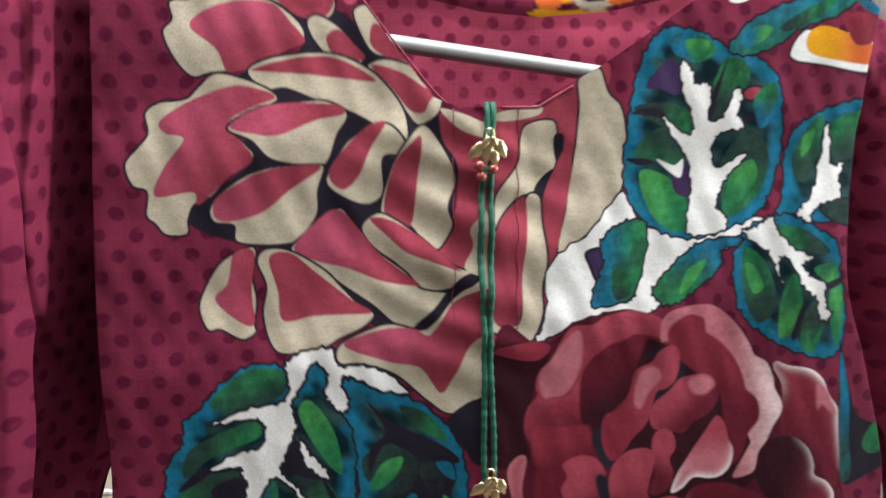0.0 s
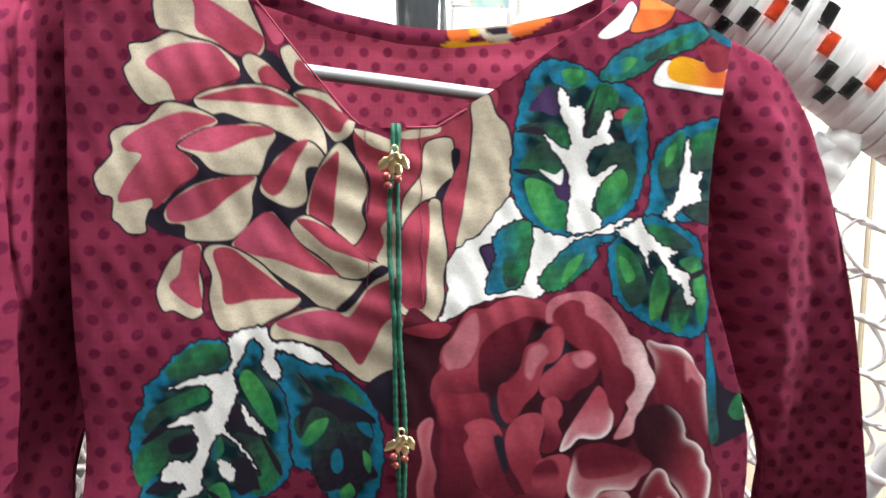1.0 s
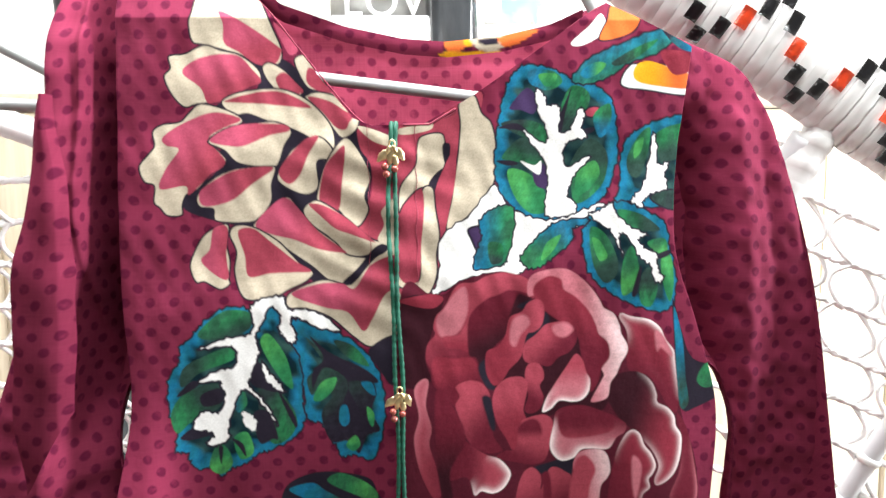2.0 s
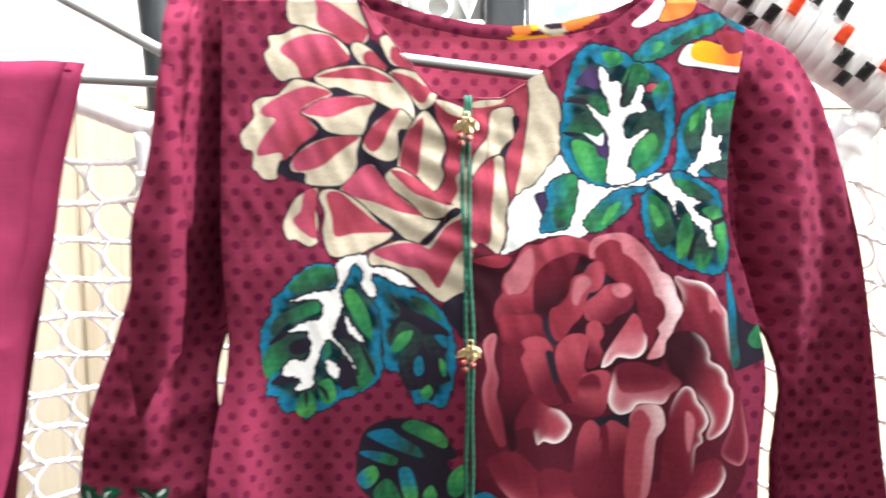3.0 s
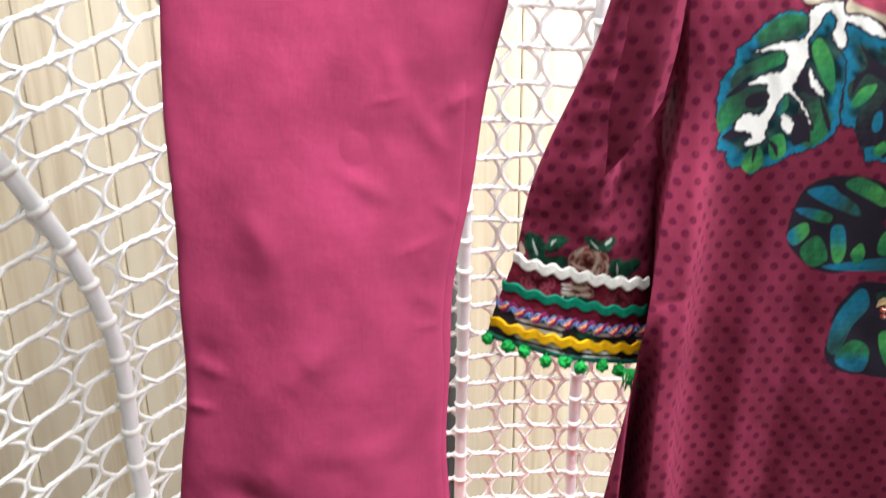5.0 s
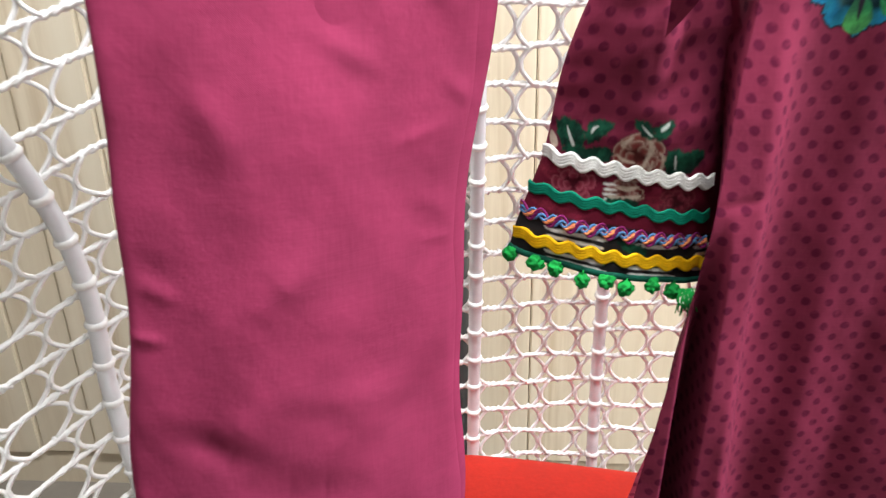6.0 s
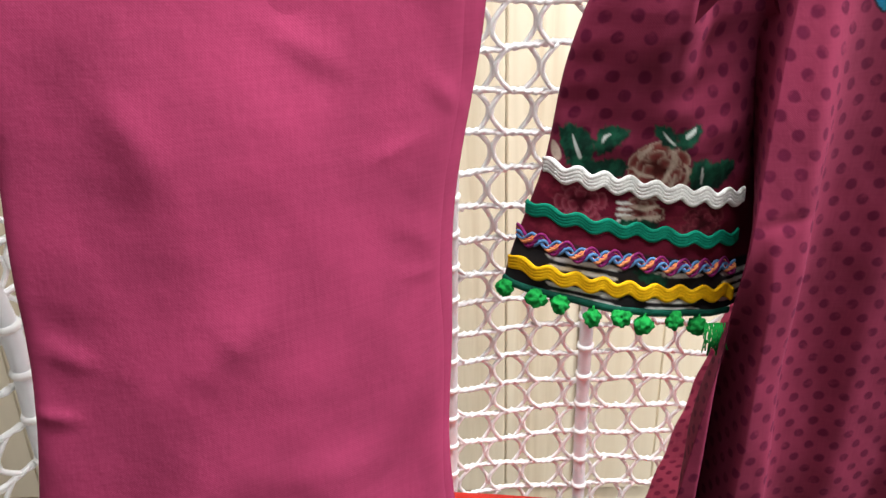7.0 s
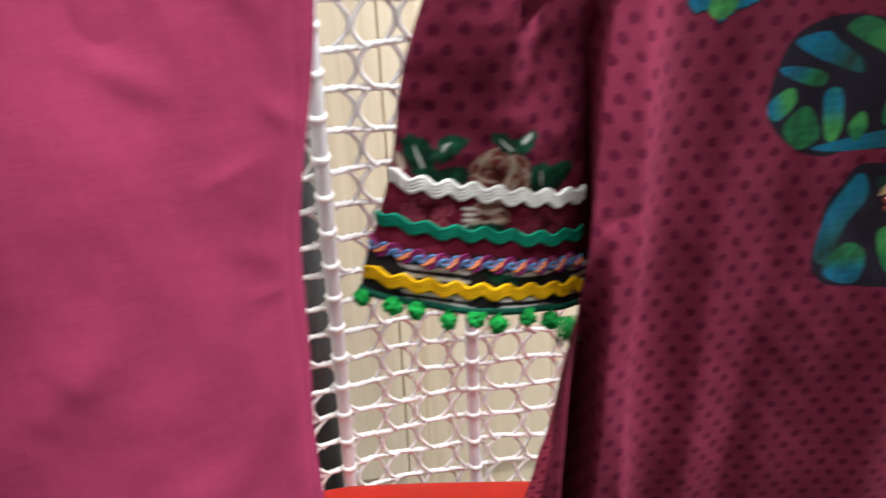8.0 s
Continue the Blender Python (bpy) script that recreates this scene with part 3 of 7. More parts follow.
                g *= np.clip(((px - mid[0]) * t[0] + (pz - mid[1]) * t[1]) / size * 1.6 + 0.35, 0, 1)
            g = np.clip(g, 0, 1)[:, None]
            fill = fill * (1 - g) + np.asarray(glow, float) * g
        self.lay(pick, fill, signed / soft + 0.5)
        if line is not None:
            self.lay(pick, line, (width - gap) / soft + 0.5)


# ---- the kurti on its hanger ----
kurti = thing("kurti", "maroon dotted cotton kurti with large flower print, on a hanger", "kurti")

BODY_LEFT = [(0.45, -0.150), (0.79, -0.108), (0.86, -0.099), (0.955, -0.085), (1.01, -0.079), (1.07, -0.073), (1.14, -0.062), (1.21, -0.064), (1.345, -0.060), (1.44, -0.058)]
BODY_RIGHT = [(0.45, 0.42), (0.79, 0.36), (1.04, 0.330), (1.135, 0.330), (1.18, 0.316), (1.24, 0.297), (1.30, 0.298), (1.356, 0.305), (1.44, 0.306)]
NECK = [(-0.08, 1.419), (-0.012, 1.436), (0.03, 1.394), (0.05, 1.369), (0.068, 1.346), (0.088, 1.323), (0.100, 1.3185), (0.133, 1.319), (0.164, 1.337), (0.20, 1.363), (0.236, 1.389), (0.25, 1.397), (0.31, 1.366)]


def body_depth(x, z):
    """Front of the kurti: nearly flat at the chest, folds that grow towards the hem."""
    y = 0.392 + 0.0 * x
    low = np.clip((1.17 - z) / 0.4, 0, 1)
    ridge = lambda at, w: np.exp(-(((x - at) / w) ** 2))
    y = y + 0.026 * np.clip((1.20 - z) / 0.40, 0, 1.6) ** 1.2
    step = lambda at, w: 1 / (1 + np.exp(-(x - at) / w))
    early = np.clip((1.19 - z) / 0.27, 0, 1)
    early = early * early * (3 - 2 * early)
    # a band along the side seam stands forward, with a narrow pleat behind it lower down
    y = y - early * 0.044 * (1 - step(-0.044 + 0.004 * np.sin(z * 19), 0.0060))
    y = y - early * 0.006 * ridge(-0.050, 0.008)
    fall = np.clip((1.14 - z) / 0.15, 0, 1)
    y = y + 0.008 * fall * fall * (3 - 2 * fall) * step(-0.044, 0.006) * (1 - step(0.20, 0.03))
    valley = np.clip((1.0 - z) / 0.16, 0, 1)
    valley = valley * valley * (3 - 2 * valley)
    y = y + valley * 0.050 * np.exp(-(((x + 0.079 + 0.02 * np.clip(0.95 - z, 0, 1)) / 0.0075) ** 4))
    y = y + early * (0.0007 * wrinkle(x, z * 0.25, 0.040, 71) + 0.0003 * wrinkle(x, z, 0.030, 72))
    y = y + early * 0.0012 * np.exp(-(((z - 1.0 - 0.15 * (x + 0.05)) / 0.004) ** 2)) * ridge(-0.063, 0.02)
    y = y - low * (0.004 * ridge(0.010, 0.012) - 0.004 * ridge(0.045, 0.014) + 0.010 * ridge(0.15, 0.03) - 0.012 * ridge(0.22, 0.03) + 0.012 * ridge(0.29, 0.03))
    y = y + np.clip(z - 1.385, 0, 1) * 0.55
    y = y + 0.9 * np.clip(np.abs(x - 0.115) - 0.17, 0, 1) ** 1.5 * np.clip((z - 1.1) / 0.2, 0, 1)
    chest = np.clip((z - 1.1) / 0.12, 0, 1)
    pull = np.exp(-(((x - 0.095) / 0.042) ** 2)) * np.exp(-(((z - 1.255) / 0.06) ** 2))
    y = y + pull * 0.0016 * np.sin((z * 1.0 + (x - 0.1) * 0.5) * 2 * math.pi / 0.024 + 2 * wrinkle(x, z, 0.12, 5))
    y = y + chest * 0.0014 * wrinkle(x, z, 0.07, 8) + chest * 0.0005 * wrinkle(x, z, 0.022, 9) + 0.0016 * wrinkle(x, z, 0.16, 2)
    ease = np.exp(-(((x - 0.11) / 0.016) ** 2)) * np.clip((z - 1.0) / 0.3, 0, 1)
    y = y - ease * 0.002
    return y


cols, fine_rows, low_rows = 680, 1040, 40
s = np.linspace(0, 1, cols)[None, :]
v = np.concatenate((np.linspace(0, 1, fine_rows), 1 + np.linspace(0, 1, low_rows + 1)[1:]))[:, None]
top_x = -0.058 + s * (0.306 + 0.058)
top = np.interp(top_x, [n[0] for n in NECK], [n[1] for n in NECK])
gz = np.where(v <= 1, top + (0.78 - top) * v, 0.78 - (v - 1) * 0.30)
for _ in range(2):
    gx = along(gz, BODY_LEFT) + (along(gz, BODY_RIGHT) - along(gz, BODY_LEFT)) * s
keep = np.clip((gz - 1.15) / 0.15, 0, 1)
gx = gx * (1 - keep) + top_x * keep + (along(gz, BODY_LEFT) + 0.058) * (1 - s) * keep + (along(gz, BODY_RIGHT) - 0.306) * s * keep
gy = body_depth(gx, gz)
ink = Print(gx, gz)
INK, WHITE, BEIGE = (0.018, 0.014, 0.024), (0.80, 0.79, 0.78), (0.50, 0.43, 0.33)
RED, PINK, ORANGE, YELLOW, PLUM = (0.30, 0.045, 0.072), (0.41, 0.070, 0.125), (0.62, 0.13, 0.03), (0.72, 0.33, 0.015), (0.045, 0.025, 0.075)
BLUE, TEAL, GREEN, LIME, DARKGREEN = (0.010, 0.14, 0.26), (0.012, 0.12, 0.14), (0.022, 0.16, 0.062), (0.060, 0.28, 0.075), (0.022, 0.050, 0.040)
ROSE, ROSE_M, ROSE_L, ROSE_D, ROSE_DD, PALE, ROSE_G = (0.22, 0.025, 0.043), (0.33, 0.052, 0.078), (0.47, 0.145, 0.18), (0.120, 0.012, 0.025), (0.032, 0.006, 0.011), (0.88, 0.77, 0.77), (0.075, 0.009, 0.019)
# dark ground of the beige flower
ink.shape([(18.5, 1363.2), (42.3, 1359.6), (62.2, 1341.3), (84.2, 1320.9), (95.1, 1300.3), (92.8, 1270.1), (83.2, 1262.6), (98.0, 1239.5), (74.7, 1217.5), (59.5, 1217.0), (22.4, 1246.3), (11.5, 1255.1), (0.4, 1257.9), (-21.6, 1265.7), (-22.0, 1275.8), (-2.2, 1289.8), (1.9, 1304.6), (17.2, 1319.3), (-0.8, 1331.2), (25.2, 1341.4)], INK)
ink.shape([(87.1, 1317.1), (95.3, 1313.4), (112.2, 1305.8), (113.1, 1281.3), (112.6, 1241.2), (98.1, 1242.6), (86.1, 1254.2), (94.7, 1273.9), (95.0, 1292.8), (88.4, 1304.1)], RED, mottle=0.06)
# petals
ink.shape([(-9.2, 1402.7), (-13.4, 1387.7), (-15.1, 1381.2), (-13.3, 1370.4), (-6.1, 1368.3), (14.8, 1362.5), (27.5, 1356.0), (38.5, 1356.7), (41.0, 1365.1), (35.5, 1379.5), (30.3, 1392.1), (23.5, 1406.4), (5.5, 1409.9)], BEIGE, line=INK, mottle=0.06)
ink.shape([(3.7, 1389.1), (5.6, 1381.3), (5.9, 1369.7), (14.9, 1363.9), (25.7, 1356.7), (36.7, 1357.0), (40.6, 1364.0), (38.8, 1367.6), (19.1, 1381.3)], PINK, second=RED, towards=(0.3,-1), mottle=0.06)
ink.shape([(36.3, 1382.1), (42.7, 1377.0), (48.8, 1369.8), (50.9, 1364.7), (46.4, 1362.1), (42.5, 1367.6)], PINK, mottle=0.06)
ink.shape([(-6.1, 1368.3), (4.0, 1365.0), (14.8, 1362.5), (25.6, 1354.1), (27.2, 1346.8), (17.9, 1341.4), (2.9, 1334.1), (-11.8, 1332.3), (-19.9, 1330.5), (-26.9, 1337.8), (-31.2, 1348.7), (-27.3, 1354.2), (-27.8, 1361.4), (-17.9, 1363.2)], BEIGE, line=INK, mottle=0.06)
ink.shape([(-20.2, 1351.6), (-12.6, 1358.9), (0.2, 1362.5), (14.1, 1361.8), (21.9, 1354.1), (27.6, 1346.1), (17.9, 1341.4), (8.5, 1335.9), (-0.8, 1333.0), (-5.9, 1333.4), (-9.6, 1342.2)], PINK, second=RED, towards=(0.4,-1), mottle=0.06)
ink.shape([(28.5, 1354.1), (33.0, 1357.8), (42.1, 1353.0), (47.5, 1346.8), (52.9, 1339.5), (49.1, 1336.5), (39.9, 1338.8), (32.7, 1345.0)], BEIGE, line=INK, width=0.0005, mottle=0.06)
ink.shape([(36.8, 1347.9), (42.1, 1351.6), (49.3, 1345.0), (53.6, 1339.8), (47.3, 1338.0), (40.0, 1340.6)], RED, mottle=0.06)
ink.shape([(48.6, 1359.6), (54.5, 1362.5), (58.9, 1357.8), (63.2, 1352.3), (69.7, 1345.7), (74.9, 1341.3), (74.0, 1337.6), (65.9, 1339.4), (56.7, 1342.0), (51.3, 1350.5)], BEIGE, line=INK, width=0.0005, mottle=0.06)
ink.shape([(56.9, 1354.1), (62.4, 1352.3), (73.7, 1340.9), (72.6, 1338.7), (62.2, 1340.5), (56.0, 1345.7)], RED, mottle=0.06)
ink.shape([(55.8, 1337.6), (64.0, 1339.4), (77.0, 1335.7), (86.2, 1327.9), (88.8, 1326.4), (87.1, 1317.1), (82.2, 1312.3), (76.5, 1310.9), (71.0, 1317.2), (63.7, 1326.5), (54.6, 1333.9)], BEIGE, line=INK, mottle=0.06)
ink.shape([(56.2, 1336.5), (69.5, 1333.9), (80.6, 1327.2), (87.3, 1326.8), (82.3, 1320.9), (79.6, 1316.1), (73.6, 1317.2), (65.6, 1326.5)], RED, mottle=0.06)
ink.shape([(2.9, 1333.4), (14.1, 1339.5), (36.3, 1341.7), (51.0, 1337.6), (61.9, 1329.5), (71.0, 1317.2), (72.6, 1304.2), (69.5, 1296.7), (61.2, 1297.5), (60.0, 1308.0), (46.7, 1316.2), (32.0, 1321.1), (19.2, 1326.0), (10.0, 1325.6)], BEIGE, line=INK, mottle=0.06)
ink.shape([(4.8, 1334.1), (25.2, 1339.5), (41.8, 1339.1), (58.2, 1330.2), (47.1, 1330.3), (28.6, 1332.2), (13.9, 1333.0)], RED, mottle=0.06)
ink.shape([(-10.0, 1332.3), (2.8, 1329.7), (13.7, 1324.5), (14.3, 1320.1), (-0.7, 1313.9), (-6.0, 1309.1), (1.8, 1301.7), (4.6, 1296.4), (-6.0, 1288.0), (-13.7, 1279.5), (-21.2, 1275.8), (-24.0, 1269.5), (-24.7, 1263.1), (-33.5, 1262.8), (-38.1, 1267.8), (-41.6, 1271.5), (-40.9, 1281.6), (-46.6, 1284.6), (-48.8, 1293.9), (-43.0, 1301.2), (-39.1, 1306.7), (-39.8, 1315.2), (-34.2, 1319.6), (-23.2, 1321.4), (-17.5, 1326.8)], BEIGE, line=INK, mottle=0.06)
ink.shape([(-34.1, 1311.5), (-23.2, 1319.5), (-4.7, 1326.8), (8.2, 1325.6), (14.3, 1321.9), (2.4, 1316.8), (-6.0, 1309.9), (4.3, 1296.4), (-6.0, 1288.0), (-13.7, 1280.6), (-20.1, 1275.8), (-21.7, 1281.4), (-37.6, 1279.7), (-33.5, 1291.9), (-24.6, 1304.1), (-31.8, 1306.7)], PINK, second=RED, towards=(0.8,-0.5), mottle=0.06)
ink.shape([(-6.4, 1309.1), (6.1, 1317.5), (20.9, 1320.0), (35.7, 1321.1), (45.6, 1315.5), (40.9, 1306.2), (36.9, 1295.1), (31.2, 1292.5), (12.7, 1295.3), (3.8, 1303.5)], BEIGE, line=INK, mottle=0.06)
ink.shape([(-5.3, 1309.5), (6.0, 1317.2), (20.9, 1320.0), (41.2, 1319.2), (43.7, 1315.1), (31.8, 1312.6), (16.8, 1306.4), (7.5, 1306.1)], PINK, second=RED, towards=(1,0.2), mottle=0.06)
ink.shape([(-14.6, 1275.0), (-6.1, 1284.2), (8.9, 1291.6), (31.3, 1293.3), (34.9, 1291.4), (32.1, 1282.0), (31.4, 1270.8), (23.6, 1260.3), (15.3, 1257.7), (-3.3, 1259.1), (-4.9, 1266.6), (-13.4, 1268.2)], BEIGE, line=INK, mottle=0.06)
ink.shape([(-13.1, 1276.8), (-4.3, 1284.2), (10.8, 1291.2), (33.5, 1292.5), (19.8, 1282.1), (6.4, 1271.8), (-10.4, 1268.6)], PINK, second=RED, towards=(1,0.3), mottle=0.06)
ink.shape([(38.7, 1293.2), (46.4, 1304.3), (61.6, 1311.7), (70.8, 1304.2), (70.2, 1297.4), (61.2, 1296.0), (61.6, 1281.7), (58.5, 1276.5), (51.3, 1275.1), (40.2, 1280.1), (35.5, 1285.7)], BEIGE, line=INK, mottle=0.06)
ink.shape([(36.7, 1288.7), (42.6, 1298.8), (54.0, 1309.9), (62.3, 1311.7), (55.7, 1300.5), (49.8, 1287.5), (42.9, 1281.9)], RED, mottle=0.06)
ink.shape([(75.7, 1308.6), (82.1, 1309.7), (90.6, 1297.3), (94.9, 1285.2), (90.9, 1273.9), (93.1, 1264.4), (86.8, 1254.2), (79.3, 1257.0), (73.7, 1264.6), (62.5, 1269.7), (60.0, 1274.2), (65.7, 1293.7)], BEIGE, line=INK, mottle=0.06)
ink.shape([(78.7, 1304.9), (76.3, 1281.6), (73.4, 1264.6), (62.9, 1269.7), (61.9, 1277.2), (66.0, 1293.0), (72.6, 1301.2)], RED, mottle=0.06)
ink.shape([(51.1, 1264.9), (58.8, 1271.2), (68.1, 1267.3), (79.3, 1258.9), (94.3, 1246.1), (104.2, 1243.2), (98.0, 1237.6), (86.5, 1233.9), (77.0, 1236.0), (67.7, 1246.8), (56.5, 1255.3)], BEIGE, line=INK, mottle=0.06)
ink.shape([(55.0, 1268.6), (64.4, 1267.8), (79.3, 1258.9), (95.1, 1245.3), (95.8, 1243.7), (82.9, 1248.5), (71.6, 1252.9), (62.3, 1261.0)], RED, mottle=0.06)
ink.shape([(19.7, 1256.5), (34.3, 1268.8), (41.9, 1273.7), (47.8, 1266.8), (56.5, 1255.3), (71.4, 1243.7), (78.9, 1235.5), (94.1, 1233.4), (97.2, 1235.3), (92.4, 1224.2), (84.3, 1220.4), (80.4, 1216.6), (67.1, 1218.8), (55.9, 1228.6), (44.8, 1236.4), (33.6, 1244.2), (24.4, 1248.1)], BEIGE, line=INK, mottle=0.06)
ink.shape([(20.9, 1256.5), (34.4, 1270.7), (41.9, 1272.5), (49.2, 1264.9), (60.2, 1251.5), (75.2, 1239.8), (77.0, 1236.7), (60.0, 1240.0), (45.0, 1246.0), (30.0, 1250.0)], PINK, second=RED, towards=(1,-0.6), mottle=0.06)
ink.shape([(-21.1, 1229.8), (-18.1, 1239.3), (-11.0, 1250.5), (0.3, 1256.8), (4.4, 1255.2), (2.6, 1244.6), (4.0, 1233.2), (2.9, 1221.8), (3.2, 1218.0), (-2.9, 1215.0), (-12.1, 1220.1), (-17.7, 1220.2)], BEIGE, line=INK, mottle=0.06)
ink.shape([(-5.3, 1254.2), (3.3, 1254.9), (1.9, 1237.1), (2.5, 1221.8), (-4.5, 1223.8), (-14.2, 1233.5), (-8.4, 1241.0)], PINK, second=RED, towards=(1,0), mottle=0.06)
ink.shape([(4.6, 1250.3), (8.5, 1255.9), (19.0, 1255.0), (33.7, 1246.1), (42.9, 1236.5), (50.2, 1228.7), (56.6, 1224.7), (51.9, 1219.0), (40.4, 1213.5), (32.7, 1209.7), (17.5, 1207.3), (10.1, 1210.9), (6.4, 1225.6), (8.3, 1238.9)], BEIGE, line=INK, mottle=0.06)
ink.shape([(9.9, 1252.1), (18.9, 1253.9), (29.9, 1245.0), (44.7, 1232.6), (55.5, 1225.5), (44.5, 1224.9), (29.3, 1224.4), (15.3, 1222.7), (13.2, 1236.9)], RED, mottle=0.06)
ink.shape([(98.1, 1241.4), (113.4, 1243.1), (113.3, 1235.4), (94.0, 1228.0), (82.4, 1216.6), (74.7, 1216.7), (86.4, 1228.1)], INK)
ink.shape([(39.5, 1209.6), (48.0, 1215.3), (63.3, 1219.6), (78.5, 1215.9), (84.3, 1219.7), (94.1, 1231.1), (101.0, 1236.4), (112.6, 1238.5), (111.9, 1180.9), (93.2, 1174.2), (81.7, 1180.8), (66.6, 1194.4), (51.5, 1200.9), (40.1, 1201.9)], BEIGE, line=INK, mottle=0.06)
ink.shape([(42.2, 1210.7), (59.5, 1217.0), (74.7, 1216.7), (83.1, 1213.5), (94.0, 1228.8), (112.5, 1235.4), (112.3, 1218.0), (102.2, 1208.5), (94.2, 1193.0), (87.9, 1184.6), (78.2, 1197.3), (62.9, 1201.4)], PINK, second=RED, towards=(1,-0.3), mottle=0.06)
ink.shape([(87.1, 1317.9), (99.1, 1315.2), (113.4, 1308.4), (113.4, 1303.9), (104.7, 1305.5), (95.3, 1309.3)], BEIGE, mottle=0.06)
ink.shape([(101.4, 1264.3), (113.0, 1271.8), (112.6, 1243.1), (98.9, 1244.5), (102.8, 1254.8)], BEIGE, mottle=0.06)
# right of the cord
ink.shape([(112.8, 1317.0), (133.2, 1317.7), (150.4, 1333.7), (167.6, 1337.3), (156.0, 1296.1), (144.2, 1250.4), (136.2, 1207.9), (111.5, 1212.2)], RED, mottle=0.06)
ink.shape([(127.8, 1311.3), (140.8, 1313.1), (143.4, 1303.7), (143.7, 1295.4), (136.7, 1281.1), (125.2, 1277.4), (115.6, 1268.0), (112.5, 1263.0), (113.8, 1279.4), (123.5, 1292.5), (124.7, 1303.8)], BEIGE, line=INK, width=0.0005, mottle=0.06)
ink.shape([(141.5, 1305.6), (146.1, 1306.3), (146.0, 1298.0), (142.9, 1293.9)], INK)
ink.shape([(152.3, 1332.5), (161.8, 1337.3), (166.8, 1326.1), (173.3, 1318.6), (176.3, 1299.7), (174.4, 1280.7), (164.4, 1267.4), (157.8, 1259.8), (143.4, 1250.4), (147.4, 1273.3), (151.4, 1299.9), (153.0, 1318.7)], BEIGE, line=INK, mottle=0.06)
ink.shape([(132.2, 1281.1), (141.4, 1290.5), (143.6, 1281.0), (136.6, 1263.9), (134.8, 1273.5)], INK)
ink.shape([(136.7, 1277.3), (142.6, 1291.6), (146.8, 1299.9), (149.9, 1303.7), (149.8, 1284.7), (146.6, 1269.5), (142.3, 1251.2), (138.4, 1250.5), (135.8, 1263.9)], RED, mottle=0.06)
ink.shape([(127.5, 1275.4), (134.8, 1278.0), (136.6, 1263.9), (138.8, 1247.4), (136.8, 1235.1), (136.7, 1221.5), (131.5, 1209.1), (124.6, 1211.2), (111.9, 1214.2), (112.0, 1221.1), (124.7, 1217.8), (126.1, 1242.9)], BEIGE, line=INK, mottle=0.06)
ink.shape([(114.4, 1261.5), (123.3, 1272.8), (127.9, 1276.6), (129.0, 1265.9), (126.8, 1242.9), (124.3, 1217.8), (112.0, 1221.5)], RED, mottle=0.06)
ink.shape([(112.7, 1315.9), (133.2, 1319.9), (134.0, 1315.8), (121.8, 1312.8), (112.7, 1312.9)], BEIGE, mottle=0.06)
# white ground and stem of the leaves
ink.shape([(133.5, 1208.7), (137.8, 1221.5), (139.6, 1245.8), (158.9, 1261.0), (175.2, 1279.6), (186.8, 1263.3), (208.3, 1261.2), (214.1, 1263.0), (247.4, 1266.5), (238.5, 1254.6), (218.2, 1246.3), (209.6, 1235.9), (196.7, 1224.4), (186.9, 1219.5), (175.2, 1221.7), (155.7, 1218.5), (142.0, 1210.9)], WHITE, line=INK, width=0.0005, rough=0.001)
ink.shape([(182.1, 1341.0), (186.6, 1350.3), (196.2, 1356.7), (213.5, 1353.7), (227.0, 1346.6), (242.5, 1342.8), (252.4, 1333.4), (255.7, 1318.2), (257.6, 1299.1), (252.4, 1280.0), (245.4, 1268.5), (229.8, 1260.9), (214.2, 1256.5), (198.5, 1258.6), (184.9, 1266.4), (176.3, 1280.7), (174.8, 1295.9), (176.3, 1314.8), (178.3, 1326.1)], BLUE, line=INK, rough=0.001, blotch=TEAL, mottle=0.12, core=DARKGREEN)
ink.shape([(198.1, 1352.9), (213.5, 1352.2), (219.3, 1345.4), (209.7, 1340.2), (198.2, 1344.7)], GREEN, second=BLUE, towards=(-1,0), blotch=DARKGREEN, mottle=0.15)
ink.shape([(203.9, 1350.3), (215.4, 1350.3), (213.5, 1344.0), (207.8, 1342.9)], LIME, second=GREEN, blotch=GREEN, mottle=0.15)
ink.shape([(179.0, 1318.6), (194.4, 1321.5), (207.9, 1316.5), (209.2, 1303.3), (196.4, 1309.0)], DARKGREEN, second=GREEN, towards=(1,-0.6), blotch=INK, mottle=0.2)
ink.shape([(179.8, 1297.8), (193.7, 1310.2), (208.0, 1298.7), (210.1, 1285.0), (197.6, 1292.7), (186.8, 1295.1)], GREEN, second=DARKGREEN, towards=(0.4,1), blotch=DARKGREEN, mottle=0.15)
ink.shape([(183.7, 1289.0), (196.5, 1287.4), (207.0, 1277.3), (211.0, 1263.1), (199.3, 1260.5), (188.8, 1271.0)], LIME, second=GREEN, towards=(1,-0.4), blotch=GREEN, mottle=0.15)
ink.shape([(217.5, 1325.9), (225.1, 1342.8), (237.5, 1337.2), (231.2, 1318.3), (219.2, 1313.8)], DARKGREEN, second=GREEN, towards=(0,1), blotch=INK, mottle=0.2)
ink.shape([(225.6, 1293.6), (237.1, 1308.8), (249.7, 1300.0), (248.4, 1281.9), (238.3, 1270.5), (228.2, 1267.1), (225.7, 1280.2)], GREEN, second=DARKGREEN, towards=(0,1), blotch=DARKGREEN, mottle=0.15)
ink.shape([(229.6, 1286.0), (241.2, 1294.7), (245.2, 1285.8), (237.5, 1275.5), (229.7, 1272.5)], LIME, second=GREEN, blotch=GREEN, mottle=0.15)
ink.shape([(233.8, 1325.1), (237.6, 1329.2), (243.9, 1328.9), (239.3, 1322.8)], RED, line=INK, width=0.0005, mottle=0.06)
